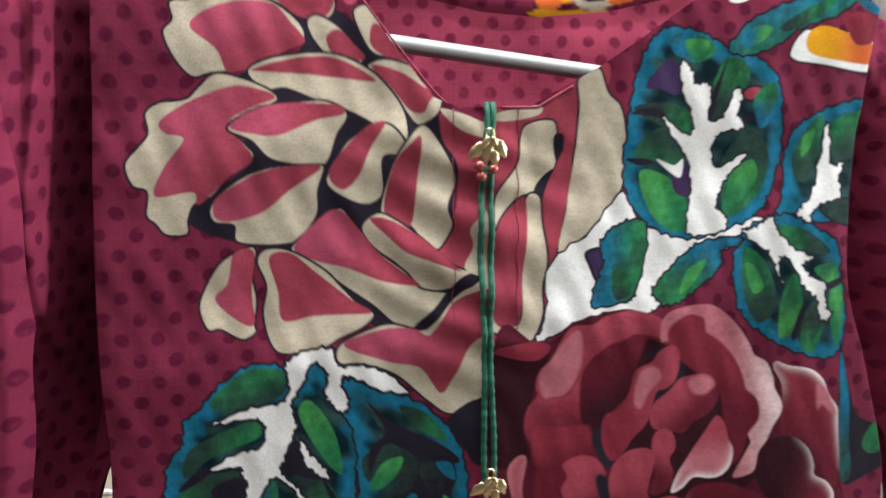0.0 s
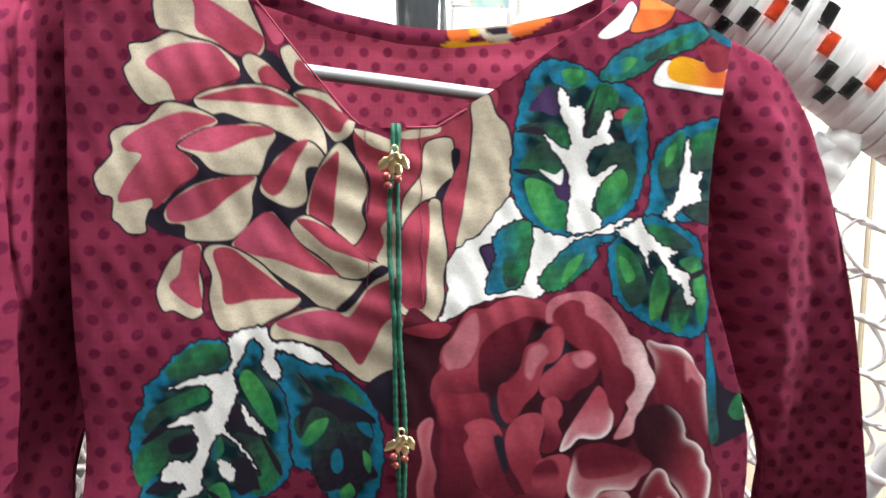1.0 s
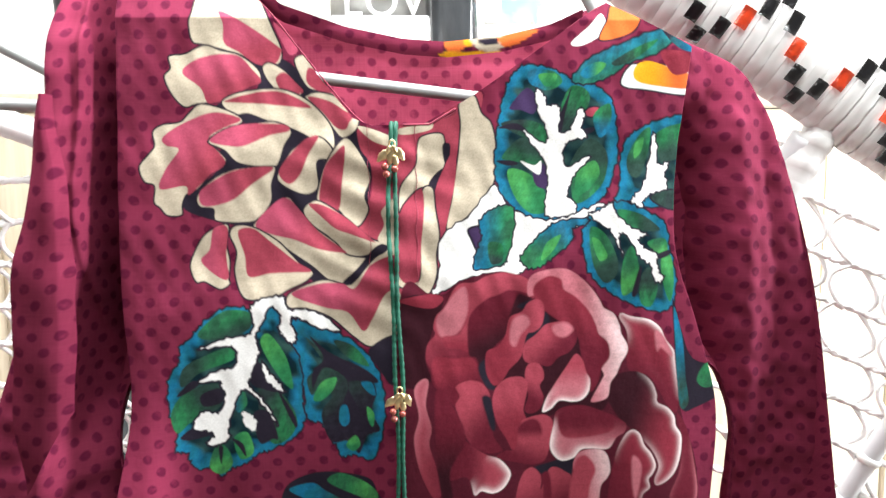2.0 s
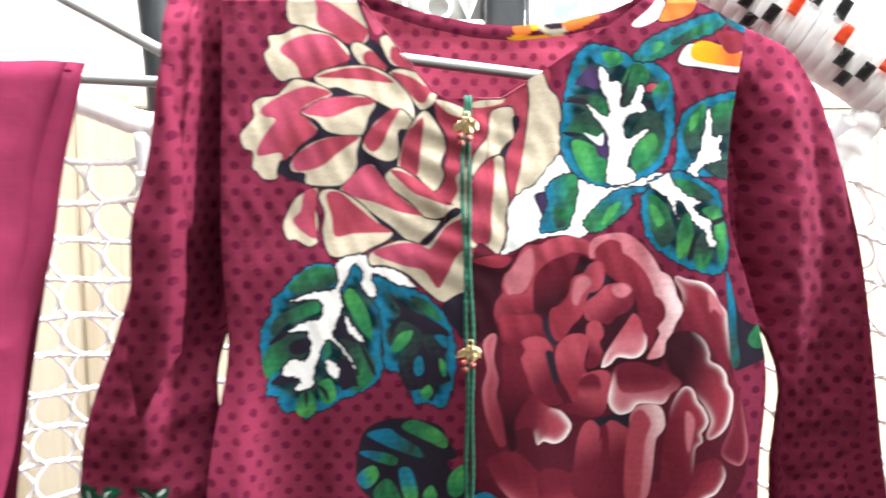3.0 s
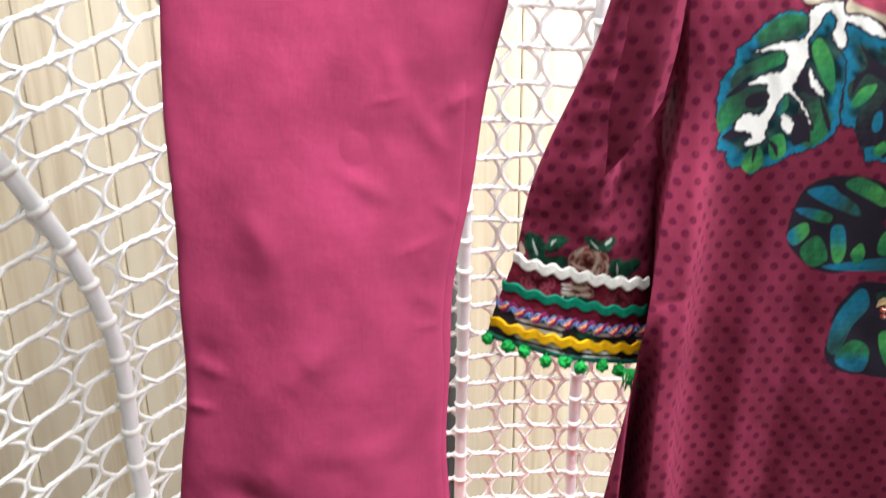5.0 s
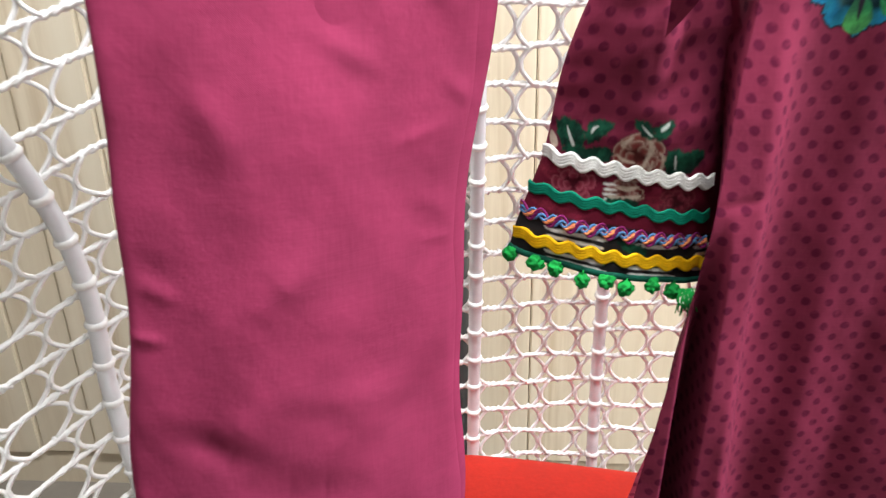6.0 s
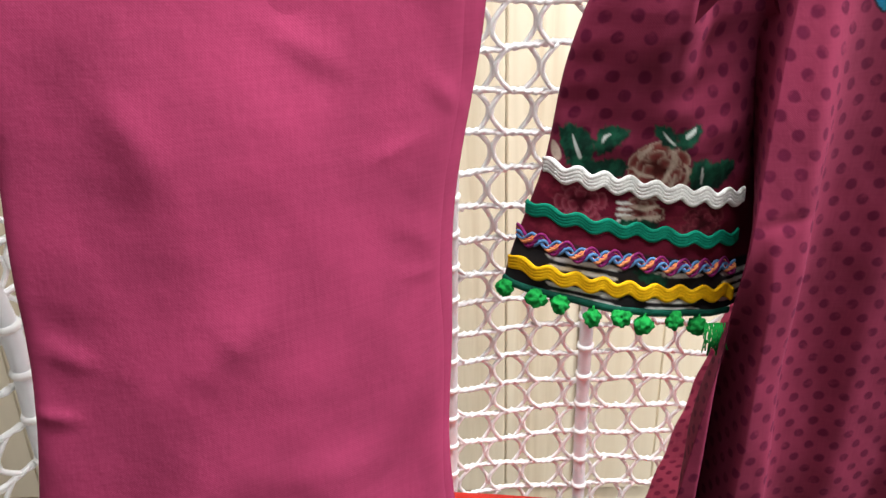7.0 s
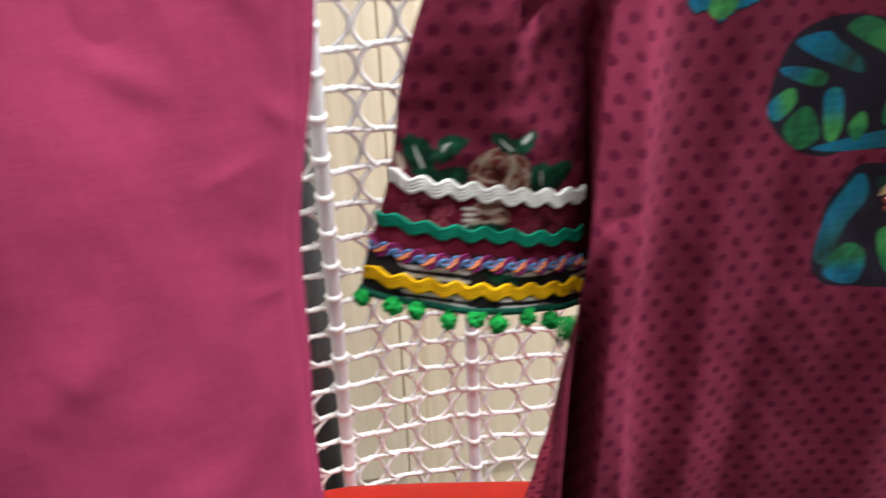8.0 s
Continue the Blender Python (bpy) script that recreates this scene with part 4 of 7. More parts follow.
ink.shape([(240.0, 1324.0), (250.8, 1331.5), (251.1, 1316.3), (244.1, 1309.9)], GREEN, second=BLUE, towards=(0,-1), blotch=DARKGREEN, mottle=0.15)
ink.shape([(184.8, 1329.1), (196.2, 1341.8), (202.8, 1333.5), (200.5, 1325.2), (192.5, 1327.5)], PLUM)
ink.shape([(200.7, 1287.3), (206.1, 1293.8), (210.8, 1288.0), (210.9, 1277.3), (203.1, 1278.5)], PLUM)
ink.shape([(176.3, 1295.2), (186.8, 1295.1), (190.6, 1292.8), (182.9, 1292.1)], INK)
ink.shape([(177.1, 1316.3), (188.6, 1319.3), (196.4, 1314.0), (184.8, 1315.5)], INK)
ink.shape([(227.3, 1312.7), (239.0, 1316.4), (240.2, 1313.7), (229.3, 1310.0)], INK)
ink.shape([(216.8, 1320.3), (223.2, 1337.2), (225.1, 1340.9), (220.7, 1322.1), (218.8, 1313.1)], INK)
ink.shape([(202.0, 1341.0), (207.4, 1337.2), (209.8, 1330.5), (215.6, 1331.2), (218.3, 1325.9), (217.6, 1313.8), (224.6, 1315.3), (229.9, 1327.4), (233.0, 1328.5), (234.6, 1324.0), (232.4, 1316.4), (236.3, 1309.9), (225.4, 1307.7), (220.8, 1301.3), (223.3, 1291.0), (236.5, 1297.8), (238.0, 1295.5), (229.5, 1287.1), (225.7, 1280.2), (223.4, 1271.8), (228.2, 1267.9), (228.2, 1260.2), (210.2, 1258.1), (208.6, 1268.9), (210.5, 1280.4), (208.1, 1294.9), (199.1, 1306.4), (194.0, 1315.1), (208.0, 1306.3), (209.1, 1314.6), (202.8, 1327.9)], WHITE, line=INK, width=0.0005, rough=0.0008)
ink.shape([(192.2, 1295.0), (201.5, 1291.9), (206.1, 1294.9), (205.4, 1286.2), (199.2, 1288.9)], WHITE)
ink.shape([(225.1, 1346.6), (236.5, 1360.4), (259.6, 1370.8), (282.7, 1379.1), (296.0, 1376.1), (283.0, 1364.1), (263.7, 1357.4), (252.1, 1349.5), (236.7, 1343.9)], GREEN, line=INK, rough=0.0008, second=BLUE, towards=(-0.4,1), blotch=DARKGREEN, mottle=0.15)
ink.shape([(230.8, 1351.4), (240.4, 1357.8), (248.1, 1356.6), (242.4, 1350.3), (234.7, 1347.7)], BLUE, second=LIME, towards=(1,0), blotch=TEAL, mottle=0.12)
ink.shape([(252.0, 1357.8), (267.4, 1367.1), (282.8, 1372.7), (271.3, 1362.6), (257.9, 1355.9)], DARKGREEN, second=GREEN, towards=(1,0), blotch=INK, mottle=0.2)
ink.shape([(224.8, 1370.0), (236.3, 1380.4), (245.8, 1389.3), (247.1, 1377.5), (232.6, 1368.6)], WHITE)
ink.shape([(243.3, 1372.3), (248.9, 1384.9), (254.5, 1396.0), (270.8, 1391.3), (267.9, 1379.0), (255.6, 1373.1)], ORANGE, line=INK, width=0.0005)
ink.shape([(284.6, 1380.2), (296.2, 1382.1), (308.1, 1374.6), (310.3, 1365.3), (296.6, 1367.1)], BLUE, second=INK, towards=(-1,0), blotch=TEAL, mottle=0.12)
ink.shape([(258.0, 1346.1), (262.9, 1354.8), (271.4, 1357.0), (306.7, 1352.9), (306.3, 1337.4), (271.7, 1340.5), (260.8, 1342.0)], WHITE, line=INK, width=0.0006)
ink.shape([(266.8, 1353.6), (275.3, 1358.9), (291.0, 1354.4), (306.8, 1349.8), (307.0, 1341.2), (271.7, 1344.6)], YELLOW, second=ORANGE, towards=(1,0))
ink.shape([(284.9, 1364.9), (302.5, 1364.1), (306.7, 1353.6), (295.8, 1349.9), (289.1, 1354.4)], ROSE, mottle=0.06)
# two leaves on the side
ink.shape([(259.2, 1294.5), (262.1, 1307.5), (271.4, 1315.5), (287.8, 1321.9), (305.5, 1322.9), (306.0, 1302.6), (306.9, 1267.8), (277.1, 1263.5), (265.2, 1267.5), (255.3, 1267.6), (258.3, 1278.0)], BLUE, line=INK, rough=0.0009, blotch=TEAL, mottle=0.12, core=DARKGREEN)
ink.shape([(263.9, 1297.2), (272.3, 1312.4), (279.3, 1315.0), (276.5, 1295.2), (271.2, 1283.7), (264.9, 1286.0)], GREEN, second=DARKGREEN, towards=(0,-1), blotch=DARKGREEN, mottle=0.15)
ink.shape([(282.5, 1311.2), (296.6, 1318.0), (305.7, 1316.1), (304.1, 1298.8), (288.4, 1293.2), (285.2, 1297.0)], GREEN, second=DARKGREEN, towards=(0.3,-1), blotch=DARKGREEN, mottle=0.15)
ink.shape([(268.5, 1304.8), (274.3, 1309.7), (273.3, 1300.9), (268.6, 1296.0)], LIME, blotch=GREEN, mottle=0.15)
ink.shape([(279.0, 1270.1), (290.8, 1275.0), (306.8, 1271.7), (307.0, 1262.0), (291.1, 1262.2)], DARKGREEN, line=INK, blotch=INK, mottle=0.2)
ink.shape([(280.9, 1311.2), (283.4, 1307.4), (284.9, 1292.0), (292.4, 1293.5), (289.4, 1285.4), (291.2, 1275.8), (280.9, 1272.8), (276.2, 1269.7), (273.9, 1265.9), (276.0, 1261.9), (269.2, 1264.0), (265.6, 1268.7), (272.9, 1276.3), (277.1, 1288.2)], WHITE, line=INK, width=0.0005, rough=0.0011)
ink.shape([(239.6, 1260.8), (257.3, 1268.0), (273.2, 1263.1), (289.3, 1253.2), (293.6, 1236.7), (299.3, 1216.9), (297.4, 1197.0), (286.6, 1192.4), (266.4, 1198.8), (249.4, 1209.0), (238.1, 1221.0), (233.2, 1241.5), (234.6, 1253.1)], BLUE, line=INK, rough=0.0011, blotch=TEAL, mottle=0.12, core=DARKGREEN)
ink.shape([(238.6, 1250.0), (248.1, 1247.1), (256.2, 1233.3), (258.0, 1220.7), (250.2, 1212.9), (241.3, 1225.7)], GREEN, second=DARKGREEN, towards=(0.5,-1), blotch=DARKGREEN, mottle=0.15)
ink.shape([(240.2, 1243.3), (245.8, 1241.3), (250.7, 1231.4), (245.2, 1228.8)], LIME, blotch=GREEN, mottle=0.15)
ink.shape([(261.1, 1225.4), (267.3, 1237.9), (272.4, 1221.3), (270.2, 1209.4), (261.5, 1204.8)], GREEN, second=LIME, towards=(0,-1), blotch=DARKGREEN, mottle=0.15)
ink.shape([(257.4, 1262.5), (273.3, 1258.9), (286.2, 1248.6), (273.5, 1248.3), (261.4, 1254.3)], GREEN, second=DARKGREEN, towards=(1,0), blotch=DARKGREEN, mottle=0.15)
ink.shape([(274.0, 1217.3), (279.9, 1223.1), (286.2, 1211.1), (282.5, 1196.5), (274.4, 1199.4)], DARKGREEN, second=GREEN, towards=(0,-1), blotch=INK, mottle=0.2)
ink.shape([(277.6, 1240.1), (289.5, 1242.6), (292.1, 1233.6), (284.9, 1232.9)], GREEN, second=LIME, blotch=DARKGREEN, mottle=0.15)
ink.shape([(287.4, 1228.1), (294.6, 1230.8), (297.8, 1212.9), (295.3, 1199.0), (290.2, 1211.1)], LIME, second=GREEN, blotch=GREEN, mottle=0.15)
ink.shape([(284.9, 1232.1), (293.7, 1234.7), (293.8, 1231.2), (286.6, 1228.9)], INK)
ink.shape([(268.2, 1205.5), (272.3, 1223.2), (274.0, 1221.2), (271.5, 1204.7)], INK)
ink.shape([(237.7, 1258.5), (245.5, 1262.3), (253.3, 1267.2), (255.8, 1260.6), (265.5, 1251.2), (277.5, 1245.5), (271.6, 1242.5), (276.1, 1236.2), (283.7, 1232.9), (286.0, 1221.0), (290.5, 1215.4), (284.5, 1212.4), (279.9, 1224.3), (272.2, 1230.7), (264.0, 1244.2), (258.4, 1245.0), (261.4, 1230.5), (256.9, 1240.3), (251.6, 1249.0)], WHITE, line=INK, width=0.0005, rough=0.0011)
# leaves in the middle
ink.shape([(157.7, 1251.0), (167.4, 1252.4), (168.2, 1242.4), (163.9, 1236.2), (159.7, 1244.0)], PLUM, line=INK, width=0.0007)
ink.shape([(164.3, 1254.0), (169.4, 1261.6), (181.0, 1266.5), (188.0, 1263.3), (187.3, 1246.0), (183.0, 1230.5), (178.3, 1226.3), (161.1, 1224.6), (162.7, 1236.6), (166.2, 1246.3)], GREEN, line=INK, rough=0.0009, second=BLUE, towards=(-1,0), blotch=DARKGREEN, mottle=0.15)
ink.shape([(170.5, 1234.6), (171.3, 1242.3), (179.9, 1240.3), (179.9, 1229.8), (173.2, 1227.5)], DARKGREEN, second=GREEN, towards=(0.3,1), blotch=INK, mottle=0.2)
ink.shape([(192.0, 1230.4), (196.7, 1238.1), (208.3, 1249.6), (218.1, 1255.3), (236.9, 1257.0), (235.8, 1252.3), (227.9, 1250.9), (226.1, 1241.6), (214.3, 1231.6), (206.5, 1225.8), (197.9, 1224.0)], GREEN, line=INK, rough=0.0009, second=BLUE, towards=(0.3,1), blotch=DARKGREEN, mottle=0.15)
ink.shape([(205.7, 1230.2), (209.6, 1241.0), (218.9, 1246.3), (215.1, 1237.8), (208.8, 1230.9)], LIME, blotch=GREEN, mottle=0.15)
# leaves low on the left
ink.shape([(91.6, 1172.7), (111.9, 1182.5), (112.4, 1161.2), (106.8, 1147.4), (97.6, 1159.5)], INK)
ink.shape([(-16.9, 1191.4), (-1.5, 1202.7), (15.5, 1201.6), (17.8, 1190.7), (28.8, 1204.0), (38.0, 1194.2), (49.0, 1176.4), (52.4, 1158.6), (47.0, 1143.0), (48.6, 1127.0), (42.5, 1114.4), (26.0, 1104.9), (18.3, 1103.1), (7.2, 1095.4), (-1.3, 1092.5), (-8.4, 1087.1), (-12.8, 1094.5), (-22.4, 1092.8), (-27.9, 1099.4), (-29.6, 1105.4), (-36.3, 1107.6), (-34.7, 1119.5), (-38.1, 1129.4), (-39.4, 1145.2), (-37.3, 1158.9), (-30.9, 1168.4), (-29.8, 1178.1), (-22.8, 1183.8)], BLUE, line=INK, rough=0.0011, blotch=TEAL, mottle=0.12, core=DARKGREEN)
ink.shape([(42.9, 1194.1), (58.8, 1187.9), (77.9, 1180.5), (93.1, 1165.6), (99.8, 1149.6), (101.5, 1129.5), (98.4, 1109.5), (92.0, 1094.8), (80.3, 1099.2), (72.4, 1097.8), (66.8, 1108.5), (59.3, 1121.9), (49.7, 1126.2), (47.9, 1146.9), (46.1, 1166.7), (39.6, 1182.5)], BLUE, line=INK, rough=0.001, blotch=TEAL, mottle=0.12, core=DARKGREEN)
ink.shape([(-17.0, 1188.3), (-1.5, 1200.7), (15.4, 1199.3), (14.7, 1188.8), (-2.1, 1182.6), (-15.3, 1182.9)], GREEN, second=DARKGREEN, towards=(0.4,-1), blotch=DARKGREEN, mottle=0.15)
ink.shape([(-28.5, 1163.7), (-13.8, 1171.9), (1.4, 1176.3), (3.1, 1168.4), (-18.0, 1160.3), (-30.5, 1150.9)], GREEN, second=DARKGREEN, towards=(-1,0), blotch=DARKGREEN, mottle=0.15)
ink.shape([(-37.9, 1133.4), (-28.0, 1146.9), (-7.0, 1152.2), (-6.7, 1136.5), (-24.9, 1127.1), (-34.7, 1119.5)], GREEN, second=DARKGREEN, towards=(1,0.5), blotch=DARKGREEN, mottle=0.15)
ink.shape([(-33.7, 1145.1), (-23.9, 1154.6), (-19.1, 1152.5), (-29.1, 1145.7)], INK)
ink.shape([(-32.9, 1116.6), (-21.2, 1124.2), (-9.9, 1122.7), (-12.0, 1117.6), (-27.3, 1114.1)], INK)
ink.shape([(-18.6, 1144.7), (-6.3, 1149.1), (-5.1, 1139.6), (-17.0, 1136.8)], INK)
ink.shape([(-15.8, 1095.0), (-10.3, 1109.6), (-3.9, 1107.8), (-0.4, 1096.5), (-8.4, 1088.7)], GREEN, second=LIME, towards=(0,-1), blotch=DARKGREEN, mottle=0.15)
ink.shape([(1.3, 1114.4), (10.2, 1118.1), (13.7, 1104.1), (4.7, 1099.5)], LIME, second=GREEN, towards=(-1,0), blotch=GREEN, mottle=0.15)
ink.shape([(-9.2, 1108.0), (-6.2, 1107.9), (-8.1, 1095.9)], INK)
ink.shape([(-0.6, 1114.5), (6.9, 1110.3), (8.6, 1101.0), (3.8, 1108.4)], INK)
ink.shape([(21.2, 1178.2), (26.7, 1184.7), (37.3, 1168.8), (41.0, 1147.1), (31.3, 1157.2)], LIME, second=GREEN, towards=(0.4,-1), blotch=GREEN, mottle=0.15)
ink.shape([(19.7, 1151.6), (31.0, 1147.3), (42.8, 1127.2), (37.8, 1113.3), (26.1, 1109.7), (19.0, 1127.8)], DARKGREEN, second=GREEN, towards=(1,-0.6), blotch=INK, mottle=0.2)
ink.shape([(8.7, 1167.5), (16.4, 1170.5), (25.5, 1155.4), (31.0, 1145.4), (21.5, 1147.6), (14.0, 1151.7)], INK)
ink.shape([(15.3, 1131.9), (24.8, 1131.7), (30.1, 1113.6), (26.2, 1112.5), (18.5, 1109.9), (15.0, 1122.0)], INK)
ink.shape([(31.0, 1147.3), (42.0, 1127.2), (41.9, 1120.0), (36.4, 1131.3)], INK)
ink.shape([(1.1, 1144.2), (8.1, 1148.7), (10.9, 1138.0), (4.6, 1132.2)], GREEN, second=BLUE, towards=(-1,0), blotch=DARKGREEN, mottle=0.15)
ink.shape([(15.5, 1201.6), (21.3, 1207.6), (36.5, 1209.7), (40.1, 1201.1), (51.5, 1200.5), (63.6, 1195.2), (72.6, 1184.9), (58.8, 1187.5), (45.6, 1194.8), (41.0, 1193.3), (44.6, 1182.4), (41.4, 1177.3), (35.8, 1182.5), (32.9, 1188.4), (34.6, 1195.8), (28.7, 1202.9), (22.7, 1191.4), (18.3, 1182.9), (20.3, 1173.1), (17.0, 1163.4), (12.8, 1150.9), (19.4, 1142.9), (26.8, 1131.6), (30.3, 1121.2), (24.4, 1130.9), (15.6, 1143.0), (8.1, 1147.1), (2.8, 1136.2), (-1.9, 1120.5), (-1.4, 1114.5), (-10.3, 1109.2), (-16.8, 1111.0), (-11.9, 1118.0), (-25.1, 1122.0), (-18.2, 1133.6), (-7.6, 1132.5), (-3.4, 1144.3), (-5.5, 1149.1), (-6.9, 1153.8), (-20.9, 1153.4), (-6.6, 1161.6), (2.9, 1163.0), (5.4, 1170.7), (1.5, 1177.0), (-18.2, 1175.9), (-2.1, 1182.6), (13.1, 1184.6), (17.0, 1191.5)], WHITE, line=INK, width=0.0007, rough=0.0009)
ink.shape([(21.6, 1166.4), (26.7, 1158.5), (33.0, 1151.2), (35.2, 1144.9), (29.1, 1147.4), (22.5, 1155.4)], WHITE, line=INK, width=0.0007, rough=0.0009)
ink.shape([(7.6, 1132.1), (15.1, 1128.0), (15.7, 1119.2), (9.6, 1122.1)], WHITE, rough=0.001)
ink.shape([(50.3, 1181.4), (58.5, 1174.2), (73.7, 1166.0), (89.1, 1157.8), (95.8, 1143.7), (92.5, 1129.8), (97.8, 1116.8), (89.1, 1113.0), (83.4, 1100.3), (76.5, 1109.4), (64.9, 1109.7), (59.1, 1128.7), (66.3, 1141.7), (58.7, 1148.6), (53.2, 1142.0), (50.4, 1154.0), (60.6, 1164.0)], DARKGREEN, second=INK, towards=(0.6,-1), blotch=INK, mottle=0.2)
ink.shape([(53.0, 1182.2), (66.1, 1170.1), (89.1, 1158.5), (96.7, 1149.6), (77.3, 1150.1), (84.7, 1130.0), (92.2, 1113.7), (73.1, 1130.3), (77.3, 1150.1), (62.1, 1160.4), (54.1, 1146.7), (54.3, 1158.6), (61.4, 1167.1)], INK)
ink.shape([(68.2, 1178.7), (81.6, 1174.5), (91.4, 1160.9), (77.6, 1166.7)], GREEN, second=DARKGREEN, towards=(-1,0.3), blotch=DARKGREEN, mottle=0.15)
ink.shape([(53.9, 1139.6), (59.9, 1150.6), (69.6, 1153.5), (66.4, 1144.4), (58.5, 1137.9)], LIME, second=GREEN, blotch=GREEN, mottle=0.15)
ink.shape([(72.0, 1133.6), (76.2, 1134.2), (77.6, 1123.8), (73.6, 1119.9), (70.6, 1124.8)], BLUE, blotch=TEAL, mottle=0.12)
ink.shape([(89.4, 1133.1), (94.0, 1128.2), (93.1, 1119.3), (90.1, 1123.5)], LIME, second=GREEN, blotch=GREEN, mottle=0.15)
ink.shape([(74.9, 1107.0), (81.3, 1113.3), (84.3, 1106.7), (79.5, 1102.0)], LIME, second=GREEN, blotch=GREEN, mottle=0.15)
ink.shape([(85.8, 1149.9), (92.8, 1149.7), (95.0, 1140.9), (89.6, 1143.8)], BLUE, blotch=TEAL, mottle=0.12)
# rose
ink.shape([(111.8, 1204.4), (132.3, 1208.7), (142.0, 1208.6), (151.8, 1216.6), (179.1, 1222.8), (198.7, 1215.4), (218.3, 1223.3), (238.2, 1213.9), (250.4, 1197.9), (260.5, 1189.7), (282.7, 1183.3), (295.2, 1169.0), (303.0, 1144.5), (306.5, 1119.8), (317.6, 1086.3), (320.6, 1052.7), (315.0, 1027.5), (298.8, 1006.8), (257.4, 993.5), (195.6, 991.9), (154.9, 1006.4), (126.8, 1026.4), (109.8, 1043.7)], ROSE_G, mottle=0.06)
ink.shape([(112.9, 1202.5), (132.3, 1208.0), (140.8, 1203.9), (134.9, 1188.3), (128.8, 1164.7), (131.8, 1148.7), (112.3, 1149.2)], ROSE_DD, mottle=0.06)
ink.shape([(111.8, 1205.2), (132.3, 1208.7), (140.8, 1205.5), (134.2, 1199.3), (120.6, 1201.1)], ROSE, mottle=0.06)
ink.shape([(125.0, 1051.4), (147.1, 1058.9), (175.1, 1028.7), (191.4, 1015.4), (175.1, 1005.6), (142.8, 1021.6)], ROSE, second=ROSE_D, towards=(0,1), glow=ROSE_L, glow_width=0.003, glow_side=(0,-1), mottle=0.06)
ink.shape([(163.0, 1041.7), (175.1, 1045.4), (191.3, 1038.6), (201.6, 1025.6), (199.6, 1013.0), (191.4, 1004.9), (177.2, 1003.4), (169.1, 1010.0), (163.8, 1025.0)], ROSE, second=ROSE_D, towards=(-0.3,1), glow=PALE, glow_width=0.0016, glow_side=(0.4,-1), soft=0.0009, mottle=0.06)
ink.shape([(197.5, 1023.6), (211.7, 1029.4), (232.2, 1026.5), (245.5, 1017.5), (244.0, 1002.7), (234.6, 996.7), (222.2, 1000.6), (209.9, 995.2), (199.6, 1004.5)], ROSE_M, second=ROSE_D, towards=(0,1), glow=PALE, glow_width=0.0018, glow_side=(0.2,-1), soft=0.0009, mottle=0.06)
ink.shape([(244.5, 1030.2), (260.9, 1035.9), (277.2, 1045.8), (295.7, 1053.6), (304.2, 1040.6), (298.3, 1026.0), (288.1, 1020.0), (282.1, 1008.3), (265.5, 1003.9), (248.9, 1006.7)], ROSE, second=ROSE_D, towards=(-0.6,0.8), glow=PALE, glow_width=0.0016, glow_side=(0.6,-1), soft=0.0009, mottle=0.06)
ink.shape([(303.2, 1119.9), (311.3, 1107.3), (317.3, 1082.2), (320.4, 1061.1), (317.0, 1048.6), (310.3, 1048.0), (299.7, 1057.7), (306.3, 1078.4), (307.4, 1099.1)], ROSE_D, glow=ROSE_L, glow_width=0.0014, glow_side=(1,-0.4), soft=0.0009, mottle=0.06)
ink.shape([(260.5, 1188.5), (261.7, 1192.1), (268.5, 1189.6), (280.6, 1187.3), (288.8, 1181.2), (293.0, 1173.0), (299.3, 1164.8), (300.7, 1156.7), (303.1, 1140.4), (303.9, 1124.0), (301.2, 1120.0), (294.0, 1128.4), (289.8, 1136.6), (281.4, 1148.2), (267.1, 1153.5), (265.9, 1177.6)], ROSE, second=ROSE_D, towards=(-0.6,-1), glow=PALE, glow_width=0.0017, glow_side=(1,0.9), soft=0.0009, mottle=0.06)
ink.shape([(285.2, 1178.8), (290.9, 1176.3), (297.3, 1164.9), (297.8, 1160.8), (290.3, 1167.1), (287.1, 1165.1)], ROSE_L, soft=0.002, mottle=0.06)
ink.shape([(249.1, 1141.8), (257.1, 1148.8), (269.2, 1151.4), (277.3, 1149.2), (284.3, 1142.9), (287.8, 1134.6), (288.7, 1128.5), (296.2, 1124.2), (301.2, 1117.9), (302.6, 1110.9), (306.9, 1103.3), (306.8, 1090.9), (303.4, 1078.5), (297.3, 1071.2), (290.0, 1068.1), (288.2, 1072.7), (290.9, 1083.0), (284.5, 1095.7), (272.0, 1108.5), (259.6, 1121.1)], ROSE, second=ROSE_DD, towards=(-1,0.3), glow=PALE, glow_width=0.0017, glow_side=(1,0.1), soft=0.0009, mottle=0.06)
ink.shape([(142.0, 1199.9), (147.1, 1210.8), (152.6, 1215.4), (161.5, 1216.0), (169.3, 1219.8), (181.0, 1222.0), (192.8, 1219.4), (198.7, 1214.6), (200.7, 1202.8), (187.0, 1179.3), (171.2, 1155.8), (167.2, 1143.8), (153.4, 1128.1), (141.6, 1138.5), (133.8, 1146.7), (131.9, 1156.7), (128.8, 1164.7), (130.1, 1174.6), (135.2, 1181.2), (134.1, 1186.4), (136.1, 1194.2)], ROSE_M, second=ROSE_D, towards=(0.5,-1), soft=0.0009, mottle=0.06)
ink.shape([(136.1, 1191.4), (142.0, 1199.9), (148.6, 1209.6), (155.7, 1212.2), (156.8, 1195.7), (150.1, 1181.7), (139.1, 1179.5)], ROSE_L, soft=0.0016, mottle=0.06)
